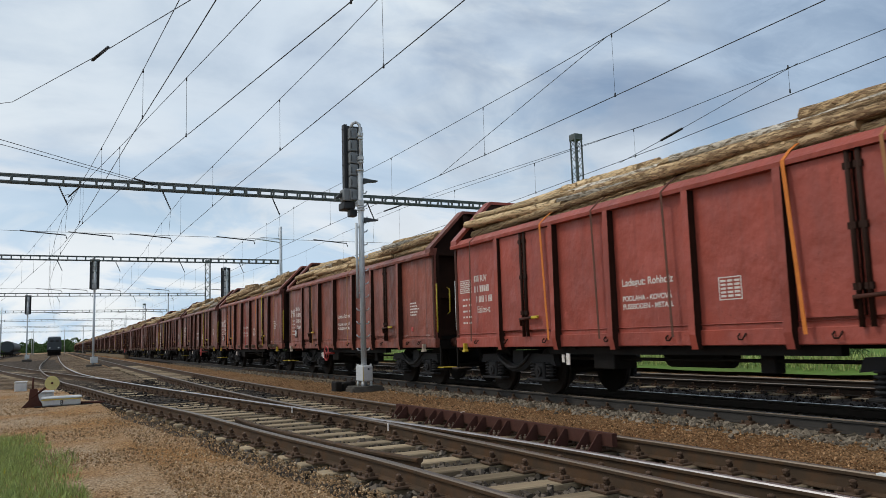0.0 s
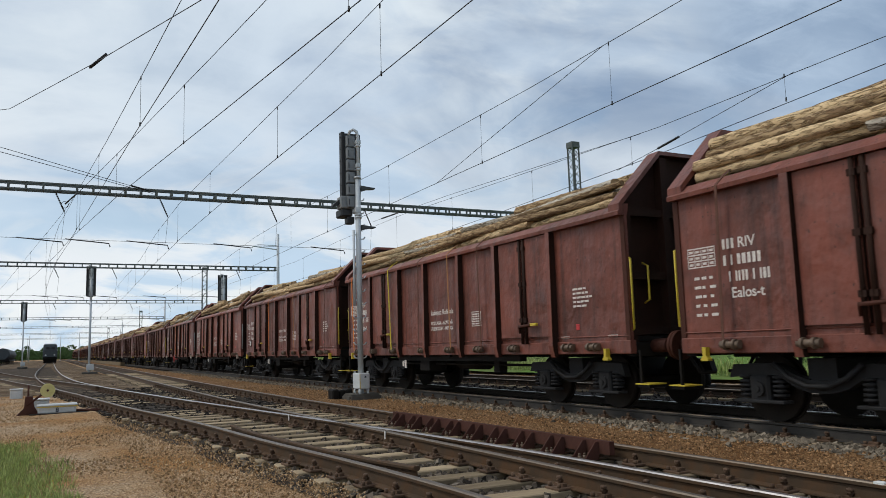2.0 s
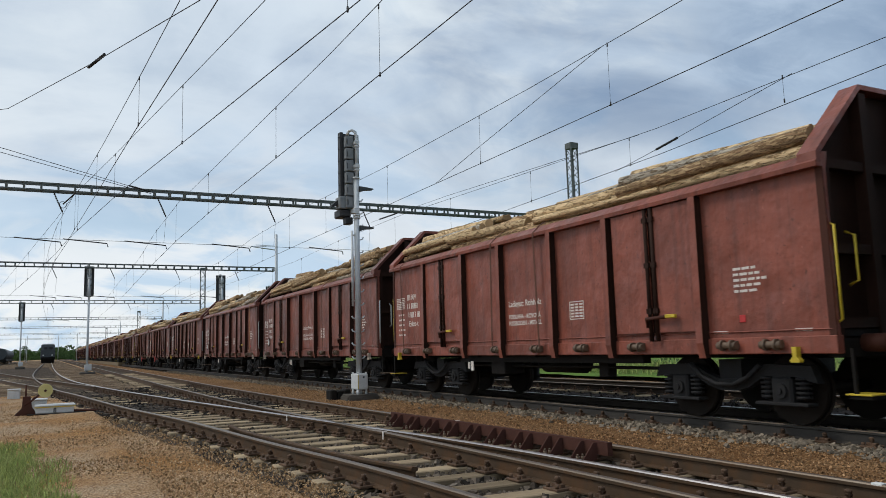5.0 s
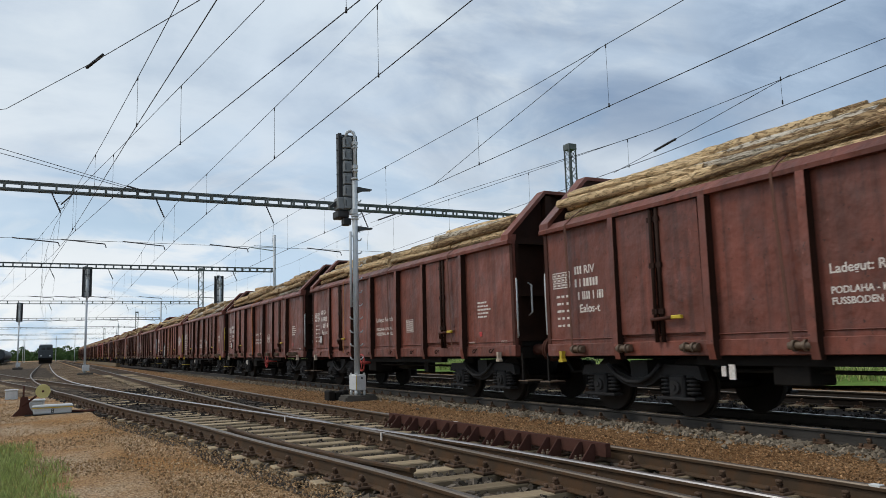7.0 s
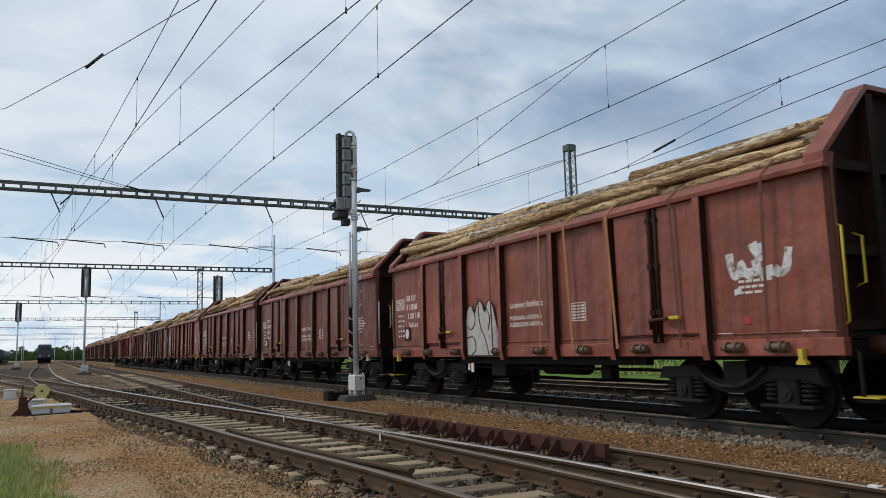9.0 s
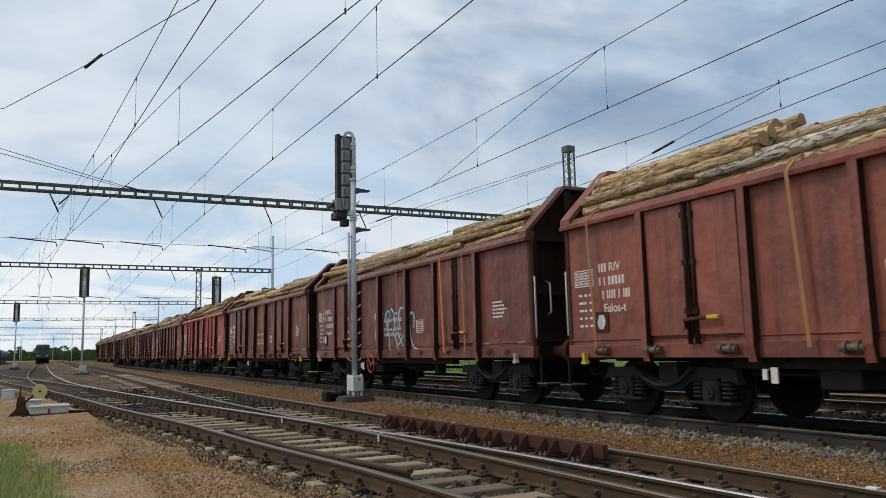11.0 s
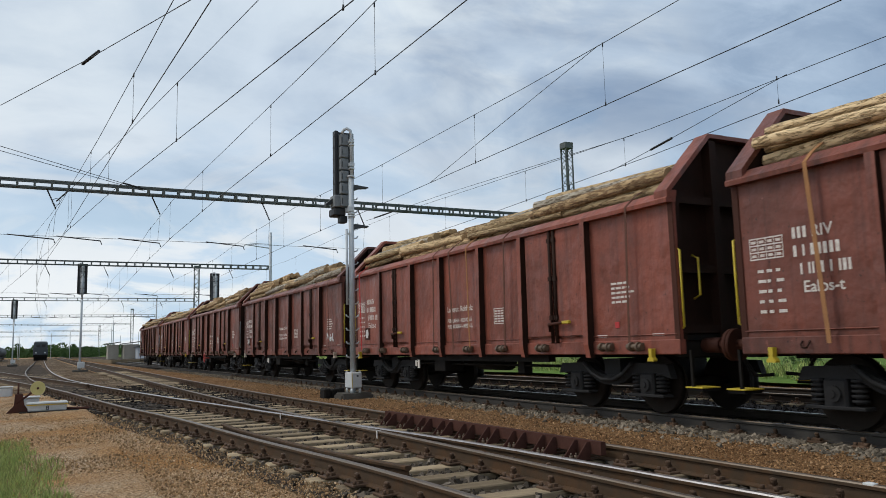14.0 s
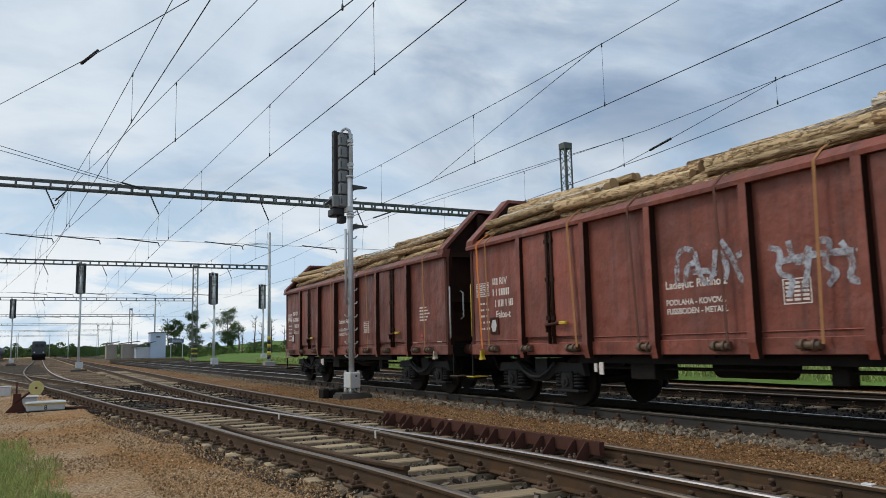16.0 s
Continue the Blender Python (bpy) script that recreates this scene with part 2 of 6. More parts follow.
M_SHINE = material("worn_rail_head", (0.46, 0.44, 0.42), rough=0.36, metal=0.9, second=(0.25, 0.22, 0.2), scale=6, grain=200, bump=0.05, world_space=True)
M_DULLHEAD = material("dull_rail_head", (0.19, 0.155, 0.12), rough=0.48, metal=0.75, second=(0.15, 0.11, 0.08), scale=5, grain=120, bump=0.1, world_space=True)
M_RUSTY = material("red_rusted_steel", (0.090, 0.038, 0.028), rough=0.8, second=(0.05, 0.024, 0.018), scale=7, grain=70, world_space=True)
M_SLEEPER = material("weathered_timber", (0.42, 0.32, 0.20), rough=0.9, second=(0.10, 0.072, 0.046), scale=3, grain=35, grain_amount=0.5, stretch=(0.25, 3, 3), bump=0.6, per_object=0.45)
M_CONCRETE = material("concrete", (0.36, 0.34, 0.31), rough=0.9, second=(0.26, 0.24, 0.21), scale=4, grain=60, bump=0.4)


def bark_material(name, wood, pale, bark, crack, cover):
    """Logs stripped in patches: pale wood, flakes of bark left on it, dark cracks along the grain."""
    m = bpy.data.materials.new(name)
    m.use_nodes = True
    nt = m.node_tree
    N, L = nt.nodes.new, nt.links.new
    b = nt.nodes["Principled BSDF"]
    tc, info = N("ShaderNodeTexCoord"), N("ShaderNodeObjectInfo")
    mul = N("ShaderNodeMath"); mul.operation = "MULTIPLY"; mul.inputs[1].default_value = 61.0
    L(info.outputs["Random"], mul.inputs[0])
    shift = N("ShaderNodeVectorMath"); shift.operation = "ADD"
    L(tc.outputs["Object"], shift.inputs[0]); L(mul.outputs[0], shift.inputs[1])

    def field(scale, stretch, lo, hi, detail=6):
        mp = N("ShaderNodeMapping"); mp.inputs["Scale"].default_value = stretch
        L(shift.outputs[0], mp.inputs[0])
        n = N("ShaderNodeTexNoise")
        n.inputs["Scale"].default_value, n.inputs["Detail"].default_value, n.inputs["Roughness"].default_value = scale, detail, 0.65
        n.inputs["Distortion"].default_value = 0.4
        L(mp.outputs[0], n.inputs["Vector"])
        r = N("ShaderNodeMapRange"); r.inputs["From Min"].default_value, r.inputs["From Max"].default_value = lo, hi
        L(n.outputs[0], r.inputs["Value"])
        return r.outputs[0]

    def over(col, fac, top):
        mx = N("ShaderNodeMixRGB"); L(fac, mx.inputs[0])
        if isinstance(col, tuple):
            mx.inputs[1].default_value = (*col, 1)
        else:
            L(col, mx.inputs[1])
        mx.inputs[2].default_value = (*top, 1)
        return mx.outputs[0]
    flakes = field(2.6, (1, 8, 1), cover - 0.03, cover + 0.05, 8)
    cracks = field(6.5, (1, 3.2, 1), 0.57, 0.66, 6)
    col = over(wood, field(0.9, (1, 3, 1), 0.36, 0.64), pale)
    col = over(col, flakes, bark)
    col = over(col, cracks, crack)
    hsv, mr = N("ShaderNodeHueSaturation"), N("ShaderNodeMapRange")
    mr.inputs["To Min"].default_value, mr.inputs["To Max"].default_value = 0.68, 1.22
    L(info.outputs["Random"], mr.inputs["Value"]); L(mr.outputs[0], hsv.inputs["Value"]); L(col, hsv.inputs["Color"])
    L(hsv.outputs[0], b.inputs["Base Color"])
    b.inputs["Roughness"].default_value, b.inputs["Specular IOR Level"].default_value = 0.9, 0.1
    one, two = N("ShaderNodeBump"), N("ShaderNodeBump")
    one.inputs["Strength"].default_value, one.inputs["Distance"].default_value = 0.9, 0.03
    two.inputs["Strength"].default_value, two.inputs["Distance"].default_value = 0.9, 0.03
    two.invert = True
    L(flakes, one.inputs["Height"]); L(cracks, two.inputs["Height"])
    L(one.outputs[0], two.inputs["Normal"]); L(two.outputs[0], b.inputs["Normal"])
    return m


M_BARK = bark_material("log_bark", (0.54, 0.37, 0.20), (0.64, 0.46, 0.265), (0.32, 0.205, 0.115), (0.15, 0.095, 0.055), 0.51)
M_PEEL = bark_material("peeled_log", (0.62, 0.445, 0.25), (0.70, 0.525, 0.31), (0.42, 0.28, 0.15), (0.20, 0.13, 0.075), 0.55)
M_GREYLOG = bark_material("grey_weathered_log", (0.52, 0.45, 0.35), (0.64, 0.58, 0.48), (0.26, 0.20, 0.135), (0.13, 0.10, 0.07), 0.54)
M_LOGEND = material("sawn_log_end", (0.40, 0.27, 0.14), rough=0.9, second=(0.2, 0.13, 0.08), scale=9, per_object=0.35)


def mix_materials(name, ground_cols):
    """Gravel ground: stones by cells in several tones, with broad patches of tint, by world place."""
    m = bpy.data.materials.new(name)
    m.use_nodes = True
    nt = m.node_tree
    N, L = nt.nodes.new, nt.links.new
    b = nt.nodes["Principled BSDF"]
    g = N("ShaderNodeNewGeometry")
    vor = N("ShaderNodeTexVoronoi"); vor.inputs["Scale"].default_value = ground_cols.get("cells", 42)
    L(g.outputs["Position"], vor.inputs["Vector"])
    ramp = N("ShaderNodeValToRGB")
    els = ramp.color_ramp.elements
    cols = ground_cols["stones"]
    els[0].color, els[0].position = (*cols[0], 1), 0.0
    els[1].color, els[1].position = (*cols[-1], 1), 1.0
    for i, c in enumerate(cols[1:-1]):
        e = els.new((i + 1) / (len(cols) - 1)); e.color = (*c, 1)
    sep = N("ShaderNodeSeparateColor")
    L(vor.outputs["Color"], sep.inputs[0]); L(sep.outputs[0], ramp.inputs[0])
    n = N("ShaderNodeTexNoise"); n.inputs["Scale"].default_value, n.inputs["Detail"].default_value = ground_cols.get("patch", 0.5), 8
    L(g.outputs["Position"], n.inputs["Vector"])
    r = N("ShaderNodeMapRange"); r.inputs["From Min"].default_value, r.inputs["From Max"].default_value = 0.38, 0.62
    L(n.outputs[0], r.inputs["Value"])
    mx = N("ShaderNodeMixRGB"); mx.blend_type = "MULTIPLY"; mx.inputs[2].default_value = (*ground_cols["tint"], 1)
    L(r.outputs[0], mx.inputs[0]); L(ramp.outputs[0], mx.inputs[1])
    L(mx.outputs[0], b.inputs["Base Color"])
    b.inputs["Roughness"].default_value = 0.92
    b.inputs["Specular IOR Level"].default_value = 0.08
    bp = N("ShaderNodeBump"); bp.inputs["Strength"].default_value = 0.9; bp.inputs["Distance"].default_value = ground_cols.get("deep", 0.012); bp.invert = True
    L(vor.outputs["Distance"], bp.inputs["Height"]); L(bp.outputs[0], b.inputs["Normal"])
    return m


M_GRAVEL = mix_materials("orange_brown_gravel", dict(stones=[(0.13, 0.085, 0.05), (0.48, 0.325, 0.19), (0.62, 0.445, 0.275), (0.21, 0.13, 0.07), (0.78, 0.62, 0.44)], tint=(0.88, 0.66, 0.42), cells=62, deep=0.022))
M_GRAVEL_DARK = mix_materials("dark_orange_gravel", dict(stones=[(0.05, 0.028, 0.013), (0.24, 0.13, 0.058), (0.36, 0.205, 0.095), (0.12, 0.064, 0.028), (0.50, 0.33, 0.18)], tint=(0.78, 0.7, 0.62), cells=58, deep=0.022))
M_YARD = mix_materials("grey_brown_gravel", dict(stones=[(0.04, 0.029, 0.018), (0.18, 0.125, 0.075), (0.28, 0.205, 0.13), (0.08, 0.056, 0.036), (0.42, 0.33, 0.235)], tint=(0.45, 0.36, 0.27), cells=24, patch=0.45, deep=0.03))
M_BALLAST = mix_materials("grey_brown_ballast", dict(stones=[(0.025, 0.02, 0.016), (0.07, 0.055, 0.04), (0.13, 0.10, 0.075), (0.05, 0.038, 0.028)], tint=(0.7, 0.65, 0.6), cells=16, deep=0.03))
# dark ballast, taken near black because the train's shade is painted in
M_SHADEBED = mix_materials("black_oily_ballast", dict(stones=[(0.012, 0.010, 0.009), (0.035, 0.029, 0.024), (0.07, 0.058, 0.048), (0.022, 0.018, 0.015)], tint=(0.7, 0.65, 0.6), cells=16, deep=0.03))
M_STONE = material("ballast_stone", (0.26, 0.215, 0.16), island=0.55, rough=0.95, second=(0.12, 0.095, 0.07), scale=8, per_object=0.2, world_space=True)
M_FIELD = material("far_grass", (0.13, 0.22, 0.045), rough=0.95, second=(0.08, 0.15, 0.03), scale=0.3, third=(0.13, 0.16, 0.05), third_scale=0.15, grain=3, grain_amount=0.5, world_space=True, bump=0.6, bump_dist=0.1)
M_GRASS = material("grass_blade", (0.31, 0.39, 0.12), rough=0.8, island=0.5, second=(0.48, 0.46, 0.20), scale=4, bump=0, world_space=True)
M_LEAF = material("leaf_green", (0.05, 0.095, 0.028), rough=0.8, second=(0.085, 0.13, 0.035), scale=1.5, bump=0, world_space=True)
M_TRUNK = material("tree_bark", (0.10, 0.08, 0.06), rough=0.95, scale=5)

# ---- mesh tools ----


def part(name, bm, mat, parent=None, label=""):
    """One bmesh as one mesh object, under a thing or part."""
    me = bpy.data.meshes.new(name)
    bm.to_mesh(me)
    bm.free()
    for one in (mat if isinstance(mat, (list, tuple)) else (mat,)):
        me.materials.append(one)
    ob = new(name, me)
    if parent is not None:
        ob.parent = parent
    if label:
        ob["label"] = label
    return ob


def again(ob, m, parent=None):
    """The same mesh once more as an object of its own, at the local pose m."""
    o = new(ob.name.split(".")[0], ob.data)
    o.parent = parent if parent is not None else ob.parent
    o.matrix_local = m
    for key in ("label",):
        if key in ob:
            o[key] = ob[key]
    return o


def thing(name, label, category, m=None, group="", kind=""):
    ob = tagged(new(name), label, category, group, kind)
    ob.empty_display_size = 0.1
    if m is not None:
        ob.matrix_world = m
    return ob


def box(bm, x0, x1, y0, y1, z0, z1, bevel=0.0, index=0):
    vs = [bm.verts.new(c) for c in ((x0, y0, z0), (x1, y0, z0), (x1, y1, z0), (x0, y1, z0), (x0, y0, z1), (x1, y0, z1), (x1, y1, z1), (x0, y1, z1))]
    fs = [bm.faces.new([vs[i] for i in q]) for q in ((3, 2, 1, 0), (4, 5, 6, 7), (0, 1, 5, 4), (1, 2, 6, 5), (2, 3, 7, 6), (3, 0, 4, 7))]
    for f in fs:
        f.material_index = index
    if bevel:
        es = list({e for f in fs for e in f.edges})
        bmesh.ops.bevel(bm, geom=es, offset=bevel, segments=1, affect="EDGES")
    return vs


def boxed(bevel=0.0, *spans):
    bm = bmesh.new()
    for s in spans:
        box(bm, *s, bevel=bevel)
    return bm


def rod(bm, a, b, r, r2=None, n=8, index=0):
    """A round bar from a to b."""
    a, b = Vector(a), Vector(b)
    q = (b - a).to_track_quat("Z", "Y").to_matrix()
    r2 = r if r2 is None else r2
    rings = []
    for p, rr in ((a, r), (b, r2)):
        rings.append([bm.verts.new(p + q @ Vector((math.cos(i * math.tau / n) * rr, math.sin(i * math.tau / n) * rr, 0))) for i in range(n)])
    for i in range(n):
        f = bm.faces.new((rings[0][i], rings[0][(i + 1) % n], rings[1][(i + 1) % n], rings[1][i]))
        f.smooth, f.material_index = True, index
    for ring in (rings[0][::-1], rings[1]):
        bm.faces.new(ring).material_index = index


def rods(r, *ends, n=8):
    bm = bmesh.new()
    for a, b in ends:
        rod(bm, a, b, r, n=n)
    return bm


def chain(bm, pts, r, n=6):
    """One bent round bar through the points."""
    pts = [Vector(q) for q in pts]
    rings = []
    for i, c in enumerate(pts):
        d = (pts[min(i + 1, len(pts) - 1)] - pts[max(i - 1, 0)]).normalized()
        u = d.cross(Vector((0, 0, 1)) if abs(d.z) < 0.9 else Vector((1, 0, 0))).normalized()
        v = d.cross(u)
        if rings and u.dot(last) < 0:
            u, v = -u, -v
        last = u
        rings.append([bm.verts.new(c + (u * math.cos(k * math.tau / n) + v * math.sin(k * math.tau / n)) * r) for k in range(n)])
    for a, b in zip(rings, rings[1:]):
        for k in range(n):
            bm.faces.new((a[k], a[(k + 1) % n], b[(k + 1) % n], b[k])).smooth = True
    bm.faces.new(rings[0][::-1])
    bm.faces.new(rings[-1])
    bmesh.ops.recalc_face_normals(bm, faces=bm.faces)


def prism(bm, outline, axis, lo, hi, index=0):
    """An outline (pairs) pushed along an axis from lo to hi."""
    def at(p, w):
        return {"x": (w, p[0], p[1]), "y": (p[0], w, p[1]), "z": (p[0], p[1], w)}[axis]
    a, b = [bm.verts.new(at(p, lo)) for p in outline], [bm.verts.new(at(p, hi)) for p in outline]
    n = len(outline)
    for i in range(n):
        bm.faces.new((a[i], a[(i + 1) % n], b[(i + 1) % n], b[i])).material_index = index
    bm.faces.new(a[::-1]).material_index = index
    bm.faces.new(b).material_index = index
    bmesh.ops.recalc_face_normals(bm, faces=bm.faces)

# ---- ground ----


def sheet(name, xs, ys, height, mat, label, category, parent=None):
    me = bpy.data.meshes.new(name)
    vs = [(x, y, height(x, y)) for y in ys for x in xs]
    n = len(xs)
    fs = [(j * n + i, j * n + i + 1, (j + 1) * n + i + 1, (j + 1) * n + i) for j in range(len(ys) - 1) for i in range(n - 1)]
    me.from_pydata(vs, [], fs)
    me.materials.append(mat)
    for p in me.polygons:
        p.use_smooth = True
    return tagged(new(name, me), label, category, kind="structure")


def span(a, b, n):
    return [a + (b - a) * i / n for i in range(n + 1)]


GROUND = -0.20


def ground_z(x, y):
    near = max(0.0, 1 - abs(y - 12) / 60)
    z = GROUND + near * (0.035 * noise.noise((x * 0.6, y * 0.6, 0)) + 0.012 * noise.noise((x * 3, y * 3, 5)))
    if 1.0 < x < 18.7:
        z -= 0.09
    if x > 18.5:
        z += min(0.65, (x - 18.5) * 0.16)
    return z


sheet("ground", [-2500, -800, -200, -60, -20, -8] + span(-6, 18, 96) + [19, 20, 22, 24, 30, 60, 200, 800, 2500],
      [-600, -100, -30, -8] + span(-4, 40, 150) + span(42, 120, 39) + [150, 200, 300, 500, 900, 2500, 4500],
      ground_z, M_GRAVEL, "orange-brown fine gravel of a station yard", "ground")


def polyline(pts, y):
    """x at y on a smooth path given by (y, x) knots."""
    ys, xs = [p[0] for p in pts], [p[1] for p in pts]
    i = max(1, min(len(ys) - 1, next((k for k, v in enumerate(ys) if v > y), len(ys) - 1)))

    def slope(k):
        a, b = max(0, k - 1), min(len(ys) - 1, k + 1)
        return (xs[b] - xs[a]) / (ys[b] - ys[a])
    h = ys[i] - ys[i - 1]
    s = (y - ys[i - 1]) / h
    return ((2 * s**3 - 3 * s**2 + 1) * xs[i - 1] + (s**3 - 2 * s**2 + s) * h * slope(i - 1)
            + (-2 * s**3 + 3 * s**2) * xs[i] + (s**3 - s**2) * h * slope(i))


A_RIGHT = [(-12, 5.95), (2, 5.8), (7, 5.73), (13, 5.5), (20, 5.33), (30, 5.33), (45, 5.5), (75, 5.75), (130, 5.9), (600, 5.9)]
A_LEFT = [(-12, 4.45), (2, 4.35), (8, 4.27), (13, 4.12), (20, 3.95), (30, 3.95), (45, 4.03), (75, 4.2), (130, 4.35), (600, 4.4)]
B_RIGHT = [(-12, 5.2), (3, 4.88), (5, 4.8), (7.5, 4.66), (9.3, 4.48), (11.5, 4.2), (14.4, 3.84), (17, 3.5), (22, 2.86), (33, 1.70), (44, 0.98), (66, 0.56), (120, 0.42), (600, 0.42)]
B_LEFT = [(-12, 3.3), (3, 3.08), (5.3, 3.0), (7.4, 2.86), (10, 2.56), (14, 2.2), (19, 1.55), (27, 0.74), (31.5, 0.25), (46, -0.56), (66, -1.05), (120, -1.08), (600, -1.08)]
D_RIGHT = [(33, 1.62), (47, -0.27), (66, -2.7), (90, -5.2), (140, -8.5), (300, -10)]
D_LEFT = [(31.5, 0.20), (36, -0.42), (46, -1.85), (66, -4.3), (90, -6.8), (140, -10.1), (300, -11.6)]
TRAIN_X = 9.56
T_LEFT, T_RIGHT = [(-60, TRAIN_X - 0.752), (700, TRAIN_X - 0.752)], [(-60, TRAIN_X + 0.752), (700, TRAIN_X + 0.752)]
F_LEFT, F_RIGHT = [(-60, 13.6), (30, 13.4), (120, 12.7), (700, 12.7)], [(-60, 15.1), (30, 14.9), (120, 14.2), (700, 14.2)]
RAIL_PROFILE = [(-0.075, -0.172), (0.075, -0.172), (0.075, -0.160), (0.012, -0.145), (0.009, -0.05), (0.034, -0.038), (0.036, -0.012), (0.026, 0.0), (-0.026, 0.0), (-0.036, -0.012), (-0.034, -0.038), (-0.009, -0.05), (-0.012, -0.145), (-0.075, -0.160)]


def stations(y0, y1):
    ys, y = [], y0
    while y < y1:
        ys.append(y)
        y += 0.8 if y < 60 else 6.0
    return ys + [y1]


def rail(parent, path, y0, y1, head, label="", dz=0.0, profile=RAIL_PROFILE, name="rail", web=None):
    me = bpy.data.meshes.new(name)
    n = len(profile)
    vs, fs, mi = [], [], []
    ys = stations(y0, y1)
    for y in ys:
        x = polyline(path, y)
        vs += [(x + px, y, pz + dz) for px, pz in profile]
    for j in range(len(ys) - 1):
        for i in range(n):
            k = (i + 1) % n
            fs.append((j * n + i, j * n + k, (j + 1) * n + k, (j + 1) * n + i))
            mi.append(1 if i in (7,) or (n == len(RAIL_PROFILE) and i in (6, 8)) else 0)
    fs += [tuple(range(n))[::-1], tuple((len(ys) - 1) * n + i for i in range(n))]
    mi += [0, 0]
    me.from_pydata(vs, [], fs)
    me.materials.append(web or M_RAIL)
    me.materials.append(head)
    me.polygons.foreach_set("material_index", mi)
    ob = new(name, me)
    ob.parent = parent
    if label:
        ob["label"] = label
    return ob


def stones(name, count, place, size, mat, label, seed, parent=None):
    """Loose stones as one joined mesh: small crooked blocks, each its own tone."""
    rng = np.random.default_rng(seed)
    base = np.array([(-1, -1, -1), (1, -1, -1), (1, 1, -1), (-1, 1, -1), (-1, -1, 1), (1, -1, 1), (1, 1, 1), (-1, 1, 1)], float)
    quads = np.array([(3, 2, 1, 0), (4, 5, 6, 7), (0, 1, 5, 4), (1, 2, 6, 5), (2, 3, 7, 6), (3, 0, 4, 7)])
    vs, fs = np.empty((count * 8, 3)), np.empty((count * 6, 4), int)
    for i in range(count):
        x, y, z = place(rng)
        s = size[0] + (size[1] - size[0]) * rng.random() ** 2
        v = (base + rng.uniform(-0.45, 0.45, (8, 3))) * np.array([1, rng.uniform(0.6, 1), rng.uniform(0.45, 0.8)]) * s * 0.5
        e = Euler(rng.uniform(0, 6.28, 3) * (0.25, 0.25, 1)).to_matrix()
        vs[i * 8:i * 8 + 8] = v @ np.array(e).T + (x, y, z)
        fs[i * 6:i * 6 + 6] = quads + i * 8
    me = bpy.data.meshes.new(name)
    me.from_pydata(vs.tolist(), [], fs.tolist())
    me.materials.append(mat)
    ob = new(name, me)
    return tagged(ob, label, "ballast", kind="stuff")


main_track = thing("railway_track", "main line track of worn steel rails in stone ballast", "track", kind="structure")
rail(main_track, T_LEFT, -40, 620, M_DULLHEAD, web=M_RAILGREY)
rail(main_track, T_RIGHT, -40, 620, M_SHINE, web=M_RAILDARK)
far_track = thing("railway_track", "further main line track with dark rusted rails", "track", kind="structure")
rail(far_track, F_LEFT, -40, 620, M_DULLHEAD, web=M_RAILDARK)
rail(far_track, F_RIGHT, -40, 620, M_DULLHEAD, web=M_RAILDARK)
turnout = thing("railway_turnout", "worn yard turnout with rusty rails on timber sleepers", "track", kind="structure")
rail(turnout, A_RIGHT, -8, 600, M_DULLHEAD)
rail(turnout, A_LEFT, -8, 600, M_DULLHEAD)
rail(turnout, B_RIGHT, -8, 600, M_SHINE)
rail(turnout, B_LEFT, -8, 600, M_DULLHEAD)
branch = thing("railway_track", "rusty yard track curving away from a turnout", "track", kind="structure")
rail(branch, D_RIGHT, 33, 300, M_DULLHEAD)
rail(branch, D_LEFT, 31.5, 300, M_DULLHEAD)

# ---- log wagons ----
SPACING = 14.04
HALF = 6.47          # half the body's length
SIDE = 1.36          # the side wall's outer face
POSTS = (0.90, 2.49, 4.45)
DOOR_MID = 3.50
SILL, RIM = 0.94, 3.37


M_REFLECT = material("red_reflector", (0.55, 0.03, 0.03), rough=0.3, bump=0)


def wagon_wall(side):
    bm = bmesh.new()
    box(bm, *sorted((side * SIDE, side * (SIDE - 0.05))), -HALF, HALF, 1.12, RIM - 0.1)
    return bm


def end_wall_bm():
    """End wall with a trapezoid head that rises over the load; its outer face looks to +y."""
    bm = bmesh.new()
    prism(bm, [(-1.34, 1.0), (1.34, 1.0), (1.34, RIM - 0.16), (1.40, RIM - 0.02), (0.50, 4.28), (-0.50, 4.28), (-1.40, RIM - 0.02), (-1.34, RIM - 0.16)], "y", -0.24, -0.19)
    return bm


